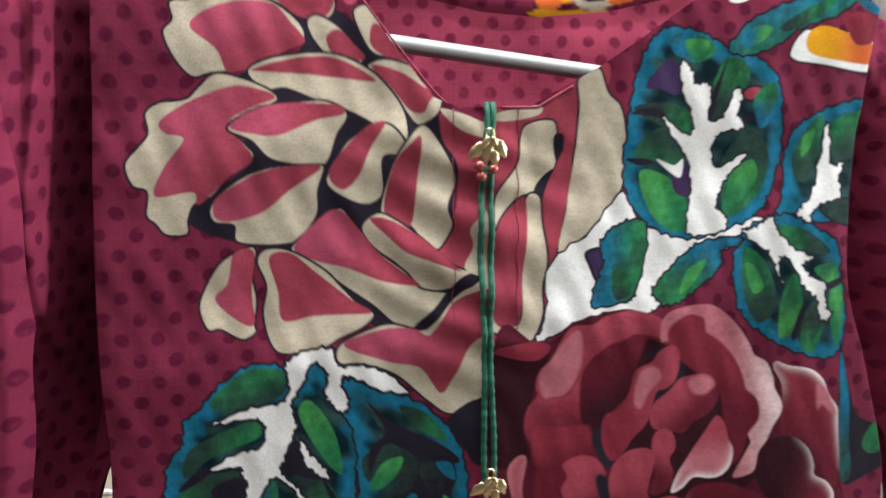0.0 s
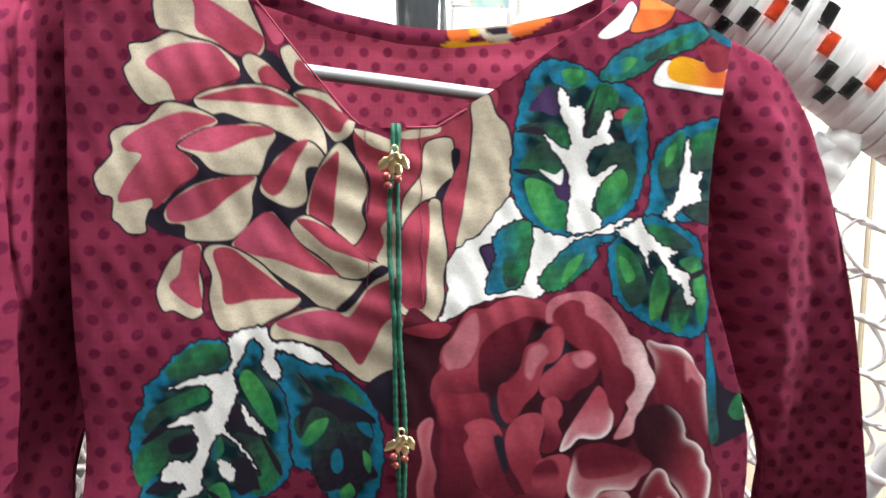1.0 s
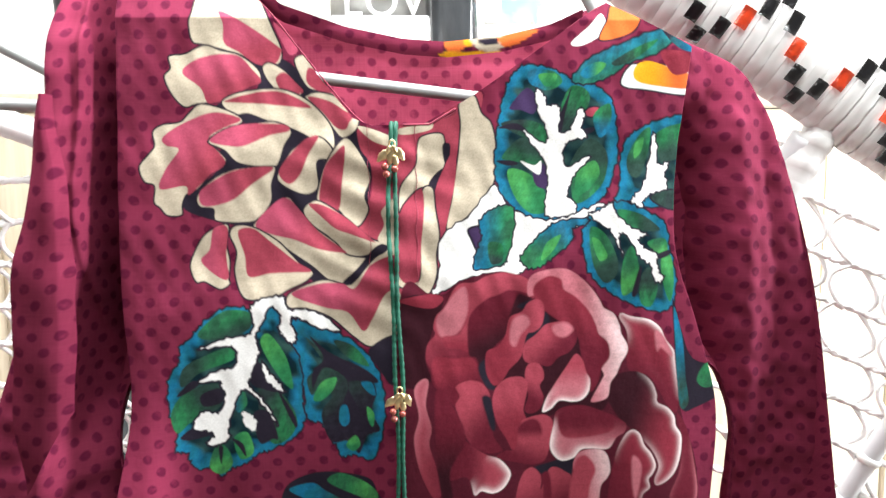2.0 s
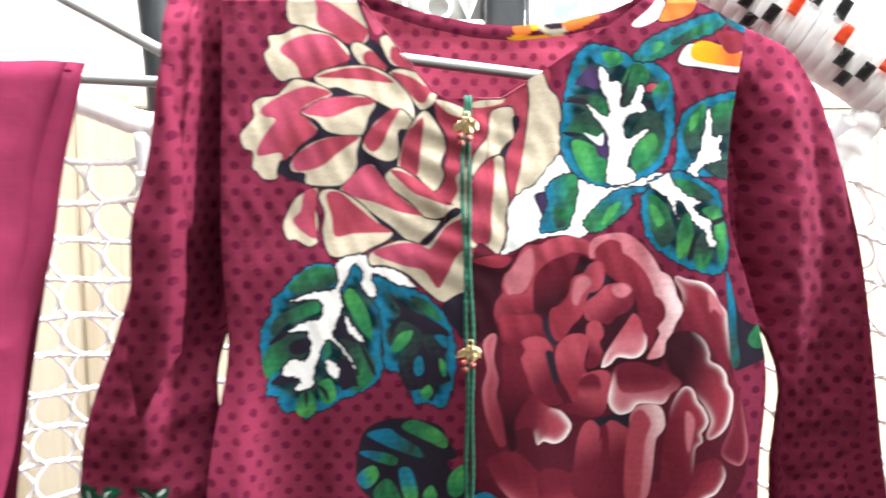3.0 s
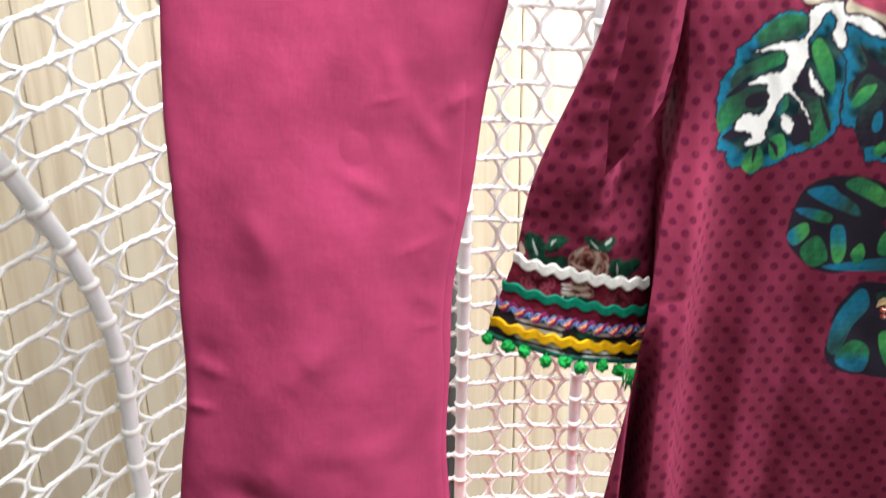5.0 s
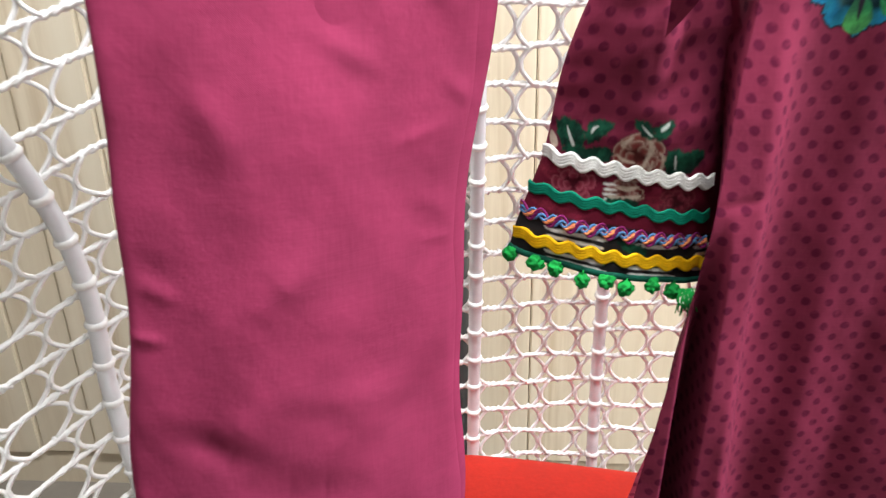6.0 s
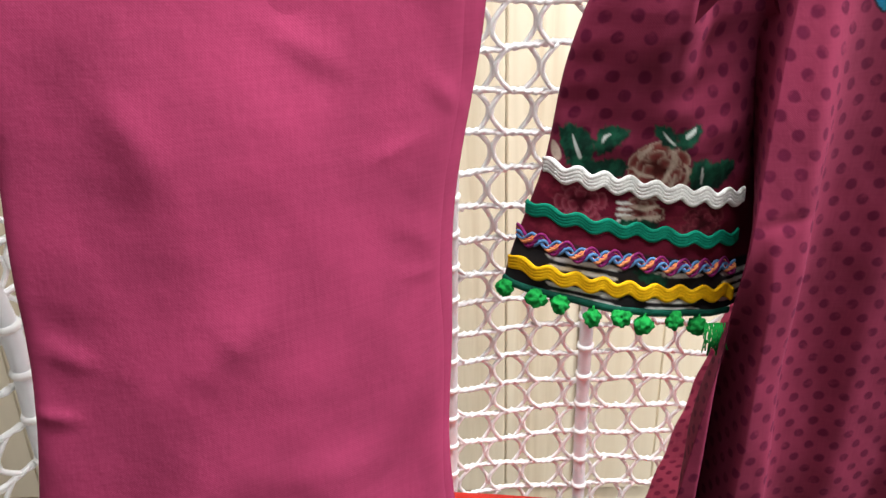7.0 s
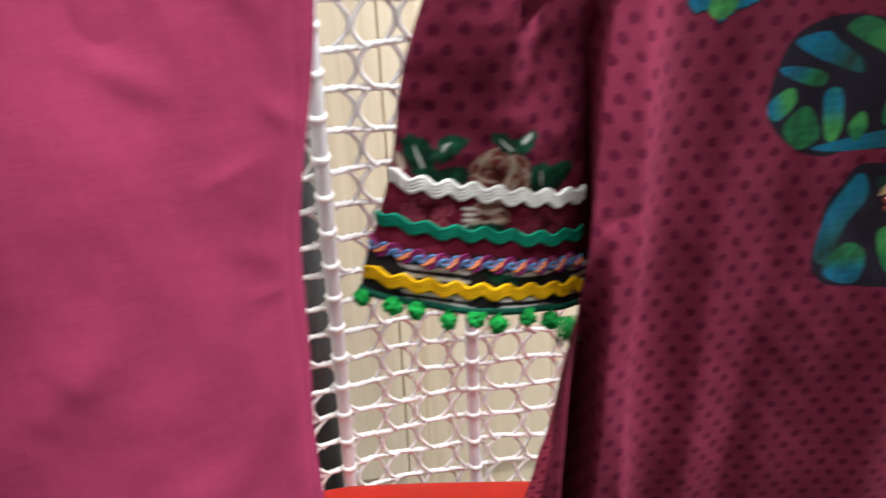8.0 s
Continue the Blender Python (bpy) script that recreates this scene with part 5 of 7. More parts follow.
ink.shape([(140.7, 1179.5), (151.6, 1180.9), (157.9, 1191.8), (158.6, 1170.0), (149.6, 1171.4), (141.8, 1172.4)], ROSE_M, second=ROSE, towards=(0,-1), soft=0.0016, mottle=0.06)
ink.shape([(168.1, 1203.4), (177.1, 1207.1), (185.0, 1210.1), (198.0, 1206.8), (198.0, 1198.9), (187.0, 1191.2), (182.3, 1179.4), (175.2, 1171.6), (169.2, 1163.8), (165.7, 1155.9), (162.6, 1164.0), (157.4, 1168.1), (157.9, 1191.8)], ROSE_D, second=ROSE_DD, towards=(0.4,-1), soft=0.0014, mottle=0.06)
ink.shape([(133.9, 1164.6), (147.6, 1164.3), (160.2, 1164.0), (164.1, 1153.9), (162.5, 1146.0), (155.4, 1148.2), (149.5, 1144.3), (149.4, 1132.3), (141.6, 1140.5), (134.6, 1148.7)], ROSE, second=ROSE_D, towards=(0.3,-1), soft=0.0014, mottle=0.06)
ink.shape([(164.1, 1157.9), (173.2, 1164.5), (177.1, 1147.6), (175.2, 1141.6), (168.8, 1144.6)], INK, soft=0.0016)
ink.shape([(187.0, 1199.1), (198.8, 1204.8), (238.6, 1178.2), (254.9, 1161.8), (251.4, 1125.4), (219.2, 1122.2), (197.1, 1120.8), (191.0, 1147.3), (175.2, 1139.6)], ROSE_DD, soft=0.0016, mottle=0.06)
ink.shape([(197.2, 1206.0), (196.7, 1214.6), (200.6, 1220.5), (210.5, 1223.4), (222.3, 1223.6), (232.2, 1218.0), (240.3, 1210.0), (246.3, 1201.9), (249.6, 1195.9), (256.5, 1191.8), (260.6, 1183.8), (261.9, 1177.7), (266.0, 1170.4), (266.1, 1164.8), (262.2, 1157.6), (259.1, 1149.6), (255.2, 1143.6), (253.7, 1134.3), (249.3, 1131.2), (242.4, 1130.2), (243.2, 1134.6), (249.1, 1145.8), (250.2, 1150.6), (242.8, 1162.1), (234.6, 1178.3), (228.5, 1194.3), (208.6, 1202.6), (201.1, 1205.9)], ROSE_L, second=PALE, towards=(1,0.1), reach=0.1, mottle=0.1, soft=0.0009)
ink.shape([(200.3, 1208.7), (203.4, 1215.3), (211.3, 1219.1), (219.2, 1216.6), (221.6, 1209.5), (230.4, 1203.8), (239.3, 1194.1), (244.6, 1184.1), (246.6, 1178.0), (252.7, 1171.9), (254.1, 1161.8), (249.0, 1153.9), (247.1, 1145.9), (242.3, 1137.9), (238.3, 1142.0), (234.8, 1162.3), (230.7, 1178.4), (214.6, 1190.7), (204.7, 1198.8)], ROSE_D, second=ROSE, towards=(0.2,1), soft=0.0013, mottle=0.06)
ink.shape([(190.1, 1198.2), (199.5, 1202.8), (198.8, 1191.0), (190.9, 1179.2), (194.2, 1167.2), (204.8, 1180.9), (212.7, 1186.7), (208.7, 1194.7)], INK, soft=0.0016)
ink.shape([(194.2, 1165.2), (195.7, 1173.2), (202.8, 1179.0), (208.7, 1184.8), (214.7, 1186.7), (222.6, 1187.3), (229.8, 1183.2), (231.5, 1174.4), (226.8, 1166.5), (218.8, 1162.6), (212.9, 1156.8), (204.9, 1158.2), (197.0, 1160.0)], ROSE_M, second=ROSE_D, towards=(1,-1), soft=0.0009, mottle=0.06)
ink.shape([(214.7, 1184.7), (223.4, 1186.5), (229.0, 1181.6), (222.7, 1176.6), (216.3, 1178.7)], ROSE_L, soft=0.002, mottle=0.06)
ink.shape([(169.6, 1153.8), (169.6, 1167.8), (177.1, 1171.6), (182.3, 1179.4), (185.0, 1191.2), (192.9, 1195.0), (196.8, 1200.9), (202.7, 1203.5), (207.5, 1200.7), (208.7, 1192.8), (206.8, 1184.9), (202.0, 1181.0), (196.9, 1179.1), (194.2, 1167.2), (191.0, 1161.3), (185.1, 1155.4), (179.9, 1147.5), (174.4, 1144.9)], ROSE_M, second=ROSE, towards=(-1,-0.3), soft=0.0009, mottle=0.06)
ink.shape([(187.0, 1189.2), (194.9, 1193.0), (198.8, 1187.0), (192.9, 1179.2), (189.0, 1171.3), (185.4, 1175.4)], ROSE_L, soft=0.002, mottle=0.06)
ink.shape([(208.3, 1124.6), (211.0, 1134.6), (217.0, 1144.6), (224.9, 1156.5), (230.8, 1164.4), (235.6, 1160.3), (238.1, 1152.1), (241.0, 1146.0), (239.9, 1137.1), (235.2, 1132.0), (229.1, 1130.9), (219.9, 1132.0), (214.3, 1126.4)], ROSE_L, glow=PALE, glow_width=0.0018, glow_side=(0.4,-1), second=ROSE_M, towards=(0,1), reach=0.2, soft=0.0009, mottle=0.06)
ink.shape([(195.8, 1147.1), (197.0, 1157.2), (202.9, 1159.8), (207.7, 1155.7), (209.0, 1148.8), (206.2, 1142.9), (209.0, 1134.7), (206.3, 1126.7), (199.9, 1123.6), (195.9, 1127.0), (198.2, 1137.0)], ROSE_M, second=ROSE_D, towards=(-0.4,-1), soft=0.0009, mottle=0.06)
ink.shape([(148.6, 1132.3), (151.4, 1138.2), (148.7, 1144.3), (152.3, 1147.4), (160.1, 1148.8), (167.2, 1145.9), (172.0, 1137.7), (168.0, 1133.8), (173.2, 1123.5), (174.4, 1109.3), (179.2, 1101.0), (181.2, 1096.8), (171.2, 1095.9), (161.2, 1101.5), (155.3, 1109.9), (150.6, 1124.2)], ROSE_M, second=ROSE_D, towards=(0.8,-0.6), soft=0.0009, mottle=0.06)
ink.shape([(166.4, 1136.6), (172.4, 1135.7), (176.0, 1115.3), (173.2, 1113.4), (169.6, 1123.6)], INK, soft=0.0016)
ink.shape([(173.6, 1131.6), (175.2, 1141.6), (181.1, 1148.3), (189.0, 1150.5), (195.0, 1149.2), (197.8, 1143.1), (195.1, 1127.0), (197.1, 1118.8), (193.1, 1108.7), (189.2, 1096.6), (183.1, 1107.0), (177.2, 1117.3)], ROSE_M, second=ROSE, towards=(0.2,-1), soft=0.0009, mottle=0.06)
ink.shape([(177.2, 1092.9), (183.2, 1096.8), (190.4, 1098.6), (193.1, 1116.9), (199.1, 1120.8), (209.1, 1122.5), (215.2, 1118.3), (216.4, 1108.0), (214.5, 1097.9), (211.3, 1087.7), (203.3, 1085.1), (193.2, 1087.0), (183.2, 1089.8)], ROSE_M, second=ROSE_D, towards=(-0.5,-1), reach=0.3, soft=0.0009, mottle=0.06)
ink.shape([(191.9, 1114.1), (199.9, 1119.9), (206.3, 1116.9), (208.8, 1107.0), (203.2, 1102.3), (193.2, 1102.6)], ROSE_D, second=ROSE_M, towards=(0,-1), reach=0.2, soft=0.0022, mottle=0.06)
ink.shape([(203.3, 1081.8), (215.4, 1086.3), (233.6, 1091.1), (231.7, 1076.7), (215.5, 1075.2)], INK, soft=0.0016)
ink.shape([(214.5, 1099.9), (216.4, 1114.2), (219.1, 1125.5), (235.2, 1128.3), (253.5, 1122.1), (261.6, 1117.8), (267.0, 1113.5), (265.9, 1107.8), (260.6, 1103.9), (255.1, 1095.8), (243.7, 1096.1), (236.4, 1095.1), (231.6, 1089.1), (223.5, 1086.9), (217.4, 1091.6)], ROSE_L, second=ROSE_D, towards=(0.2,1), reach=0.35, glow=PALE, glow_width=0.0024, glow_side=(-0.4,-1), soft=0.0009, mottle=0.06)
ink.shape([(220.0, 1122.2), (235.2, 1125.9), (254.7, 1120.4), (257.7, 1109.7), (239.5, 1104.5), (223.3, 1105.8)], ROSE_D, second=ROSE_M, towards=(0,-1), reach=0.1, soft=0.0018, mottle=0.06)
ink.shape([(150.5, 1107.2), (157.2, 1104.5), (169.2, 1095.2), (179.2, 1090.8), (186.4, 1082.3), (187.2, 1076.1), (182.4, 1068.0), (175.2, 1064.9), (167.1, 1067.3), (162.3, 1064.6), (159.1, 1075.0), (155.1, 1079.2), (144.0, 1078.8)], ROSE_M, second=ROSE_D, towards=(-1,0), glow=PALE, glow_width=0.0022, glow_side=(1,-0.6), soft=0.0009, mottle=0.06)
ink.shape([(191.3, 1053.2), (193.3, 1069.7), (197.3, 1079.9), (203.3, 1082.6), (209.4, 1075.4), (209.5, 1065.0), (215.4, 1081.4), (225.6, 1079.0), (231.8, 1068.4), (230.2, 1020.2), (191.4, 1021.8)], ROSE_M, second=ROSE_D, towards=(0.3,-1), soft=0.0009, mottle=0.06)
ink.shape([(209.4, 1075.4), (211.5, 1060.8), (208.5, 1023.2), (215.9, 1022.9), (217.2, 1060.6), (214.6, 1078.1)], ROSE_D, soft=0.0016, mottle=0.06)
ink.shape([(259.3, 1084.1), (262.0, 1096.4), (267.1, 1106.5), (272.0, 1109.3), (276.9, 1106.2), (280.3, 1097.9), (285.4, 1091.5), (288.8, 1083.1), (286.9, 1076.9), (284.1, 1072.8), (285.1, 1066.5), (280.2, 1060.4), (279.3, 1045.8), (275.5, 1024.8), (257.0, 1021.3), (256.4, 1059.2)], ROSE, second=ROSE_D, towards=(-1,-0.4), glow=PALE, glow_width=0.0014, glow_side=(1,0.4), soft=0.0009, mottle=0.06)
ink.shape([(272.3, 1089.9), (278.6, 1083.4), (277.6, 1066.8), (275.3, 1058.5), (272.6, 1071.1)], ROSE_L, soft=0.002, mottle=0.06)
ink.shape([(231.7, 1080.8), (233.6, 1091.1), (239.6, 1095.0), (249.8, 1095.1), (255.1, 1090.4), (257.3, 1080.0), (255.4, 1073.8), (251.4, 1067.7), (250.3, 1055.2), (249.7, 1042.7), (246.7, 1021.7), (238.4, 1019.9), (236.9, 1047.3), (239.9, 1068.1)], ROSE_L, second=PALE, towards=(1,0.2), reach=0.2, soft=0.0009, mottle=0.06)
ink.shape([(231.7, 1080.8), (234.8, 1089.0), (240.5, 1090.5), (247.1, 1080.3), (243.3, 1063.8), (241.3, 1019.8), (230.6, 1020.2), (229.5, 1056.0)], ROSE_M, soft=0.0018, mottle=0.06)
ink.shape([(120.8, 1143.0), (126.0, 1150.5), (130.6, 1148.8), (128.5, 1132.8), (132.3, 1116.6), (130.7, 1104.5), (135.3, 1088.1), (139.1, 1067.4), (134.3, 1063.5), (129.2, 1071.9), (123.4, 1088.5), (120.4, 1108.9), (123.8, 1124.9)], ROSE_M, second=ROSE_D, towards=(1,0), glow=ROSE_L, glow_width=0.003, glow_side=(-1,0.5), soft=0.0009, mottle=0.06)
ink.shape([(135.7, 1142.7), (148.2, 1128.3), (155.3, 1107.8), (145.2, 1083.7), (147.1, 1063.0), (139.9, 1063.3), (135.4, 1100.3)], ROSE_D, second=ROSE_DD, towards=(0,-1), soft=0.0016, mottle=0.06)
# dark leaf at the side seam
ink.shape([(296.9, 1201.0), (304.7, 1177.6), (313.7, 1158.4), (336.5, 1149.7), (337.0, 1133.4), (316.7, 1122.8), (306.8, 1123.1), (301.2, 1152.6)], INK)
ink.shape([(298.2, 1195.0), (304.8, 1174.8), (308.8, 1144.3), (311.6, 1127.1), (305.1, 1124.8), (301.0, 1160.7)], BLUE, second=DARKGREEN, towards=(0,-1), blotch=TEAL, mottle=0.12)
ink.shape([(317.0, 1143.3), (323.2, 1154.5), (331.4, 1152.7), (331.0, 1139.7), (322.9, 1137.0)], GREEN, blotch=DARKGREEN, mottle=0.15)
# lower leaves
ink.shape([(34.3, 1077.8), (51.0, 1086.3), (67.9, 1087.0), (89.3, 1081.4), (96.2, 1068.1), (103.1, 1056.9), (94.9, 1050.4), (103.8, 1041.3), (117.2, 1030.0), (139.4, 1016.1), (131.2, 1008.5), (105.4, 1008.9), (79.5, 1009.2), (66.6, 1007.1), (49.2, 1011.9), (31.5, 1028.0), (26.8, 1042.4), (28.4, 1060.2)], INK)
ink.shape([(35.6, 1074.7), (51.2, 1078.9), (59.9, 1073.0), (73.0, 1064.0), (77.6, 1055.1), (64.7, 1058.8), (47.4, 1066.1)], BLUE, second=DARKGREEN, towards=(1,-0.4), blotch=TEAL, mottle=0.12)
ink.shape([(61.8, 1079.6), (70.0, 1086.0), (85.1, 1079.7), (94.9, 1070.3), (93.1, 1062.8), (81.3, 1068.3)], GREEN, second=LIME, towards=(1,0), blotch=DARKGREEN, mottle=0.15)
ink.shape([(29.7, 1060.2), (43.3, 1060.4), (57.1, 1055.4), (54.8, 1048.7), (39.3, 1053.4)], GREEN, second=BLUE, towards=(-1,0.6), blotch=DARKGREEN, mottle=0.15)
ink.shape([(28.1, 1041.5), (39.4, 1048.9), (43.5, 1039.9), (35.7, 1030.2), (29.2, 1033.4)], LIME, second=BLUE, towards=(-1,-0.4), blotch=GREEN, mottle=0.15)
ink.shape([(39.3, 1025.6), (48.3, 1037.6), (55.4, 1033.0), (60.2, 1018.5), (49.2, 1012.4)], GREEN, blotch=DARKGREEN, mottle=0.15)
ink.shape([(58.8, 1044.2), (67.3, 1046.3), (72.7, 1028.3), (70.6, 1016.6), (64.0, 1019.4)], LIME, second=BLUE, towards=(0,1), blotch=GREEN, mottle=0.15)
ink.shape([(56.9, 1012.7), (79.1, 1017.4), (104.8, 1021.6), (120.9, 1024.5), (132.7, 1014.0), (113.0, 1010.6), (78.6, 1009.2)], BLUE, second=DARKGREEN, towards=(1,0), blotch=TEAL, mottle=0.12)
ink.shape([(76.7, 1023.7), (82.8, 1032.7), (87.5, 1023.6), (83.6, 1014.6)], LIME, second=GREEN, blotch=GREEN, mottle=0.15)
ink.shape([(96.7, 1039.7), (106.9, 1049.3), (111.8, 1036.8), (103.8, 1023.4), (96.0, 1026.2)], LIME, second=GREEN, towards=(0,-1), blotch=GREEN, mottle=0.15)
ink.shape([(114.6, 1022.3), (125.1, 1026.7), (137.6, 1017.5), (130.1, 1013.1)], BLUE, blotch=TEAL, mottle=0.12)
ink.shape([(72.7, 935.8), (75.0, 955.3), (74.2, 974.4), (81.7, 988.5), (92.3, 1000.2), (126.6, 993.7), (152.6, 966.0), (153.8, 937.2), (136.1, 917.1), (104.9, 917.5), (83.5, 921.1)], INK)
ink.shape([(74.1, 940.7), (76.2, 969.7), (91.2, 994.2), (99.9, 979.4), (90.3, 960.3), (83.4, 936.0)], BLUE, second=DARKGREEN, towards=(1,-1), blotch=TEAL, mottle=0.12)
ink.shape([(102.5, 988.8), (123.3, 989.1), (140.0, 965.9), (128.3, 960.9)], GREEN, second=DARKGREEN, towards=(-1,0), blotch=DARKGREEN, mottle=0.15)
ink.shape([(81.7, 933.5), (92.2, 948.3), (106.2, 941.3), (104.4, 920.5), (87.6, 923.2)], GREEN, second=BLUE, towards=(0,-1), blotch=DARKGREEN, mottle=0.15)
ink.shape([(112.3, 955.9), (138.4, 951.5), (138.6, 927.1), (121.5, 926.8)], LIME, second=GREEN, blotch=GREEN, mottle=0.15)
# edges turn round to the back
wrap = np.linspace(0, 1, 9)[1:]
left = np.stack([np.stack((gx[:, 0] - 0.003 * np.sin(w * math.pi) + 0.045 * w * np.clip((1.08 - gz[:, 0]) / 0.12, 0, 1), gy[:, 0] + 0.075 * w, gz[:, 0]), -1) for w in wrap[::-1]], 1)
right = np.stack([np.stack((gx[:, -1] - 0.012 * w, gy[:, -1] + 0.060 * w, gz[:, -1]), -1) for w in wrap], 1)
sheet = np.concatenate((left, np.stack((gx, gy, gz), -1), right), 1)
uv_sheet = np.concatenate((np.stack((left[..., 0] - (left[..., 1] - gy[:, :1]), left[..., 2]), -1), np.stack((gx, gz), -1), np.stack((right[..., 0] + (right[..., 1] - gy[:, -1:]), right[..., 2]), -1)), 1)
blank = np.zeros(left.shape[:2] + (4,))
run = np.concatenate((np.zeros((len(sheet), 1)), np.cumsum(np.hypot(np.diff(sheet[..., 0], axis=1), np.diff(sheet[..., 1], axis=1)), 1)), 1)
uv_sheet[..., 0] = run - run[:, 340:341] + sheet[:, 340:341, 0]
grid_object("front", sheet, uv_sheet, MAT_KURTI, kurti, "front panel with large red, beige and green flowers", np.concatenate((blank, ink.ink, blank), 1))

# back panel, seen inside the neck
BACK_NECK = [(-0.08, 1.42), (-0.012, 1.437), (0.036, 1.402), (0.08, 1.388), (0.12, 1.380), (0.15, 1.378), (0.19, 1.382), (0.225, 1.390), (0.252, 1.402), (0.31, 1.368)]
s = np.linspace(0, 1, 90)[None, :]
v = np.linspace(0, 1, 80)[:, None]
bx = -0.058 + s * 0.364
btop = np.interp(bx, [n[0] for n in BACK_NECK], [n[1] for n in BACK_NECK])
bz = btop + (0.48 - btop) * v
bx = along(bz, BODY_LEFT) + (along(bz, BODY_RIGHT) - along(bz, BODY_LEFT)) * s + 0.08 * np.clip((1.15 - bz) / 0.2, 0, 1) * (1 - s)
by = 0.462 + 0.09 * np.clip((1.15 - bz) / 0.3, 0, 2.5) + 0.003 * wrinkle(bx, bz, 0.1, 14) - np.clip(bz - 1.39, 0, 1) * 0.5
grid_object("back", np.stack((bx, by, bz), -1), np.stack((bx, bz), -1), MAT_KURTI_BACK, kurti, "back panel, inner side of dotted cotton, coloured as backlit", np.zeros(bx.shape + (4,)))


def sleeve(outer, inner, top_z, low_z, slope, depth, label, folds, paint=None, rows=260, around=140, blow=0.018, turn=0.0, planar=False):
    v = np.linspace(0, 1, rows)[:, None]
    zc = top_z + (low_z - top_z) * v
    xo, xi = along(zc, outer), along(zc, inner)
    a = np.linspace(0, 2 * math.pi, around + 1)[None, :]
    f = 0.5 - 0.5 * np.cos(a)
    x = xo + (xi - xo) * f
    z = zc + slope * (x - xo) * np.clip((v - 0.55) / 0.3, 0, 1)
    y = depth(zc) + turn * f * np.clip((zc - 1.10) / 0.10, 0, 1) - np.where(a < math.pi, blow, 0.034) * np.sin(a) * np.minimum(1, 0.3 + v * 2)
    front = np.clip(np.sin(a), 0, 1) ** 0.5
    y = y + front * folds(x, z, f)
    uv = np.stack((x + np.where(a > math.pi, 0.3, 0.0) + 0.05 + 0.12 * (1.4 - z), z), -1)
    run = np.cumsum(np.hypot(np.diff(x, axis=1, prepend=x[:, :1]), np.diff(y, axis=1, prepend=y[:, :1])), 1)
    uv[..., 0] = run + xo + 0.05 + 0.12 * (1.4 - z)
    if planar:
        uv[..., 0] = np.where(a < math.pi, x + 0.004 * np.sin(z * 40), uv[..., 0])
    cover = Print(x, z)
    if paint:
        paint(cover)
        cover.ink[..., 3] *= a < math.pi
    places = np.stack((x, y, z), -1)
    grid_object("sleeve", places, uv, MAT_KURTI, kurti, label, cover.ink)
    return places[:, : around // 2]


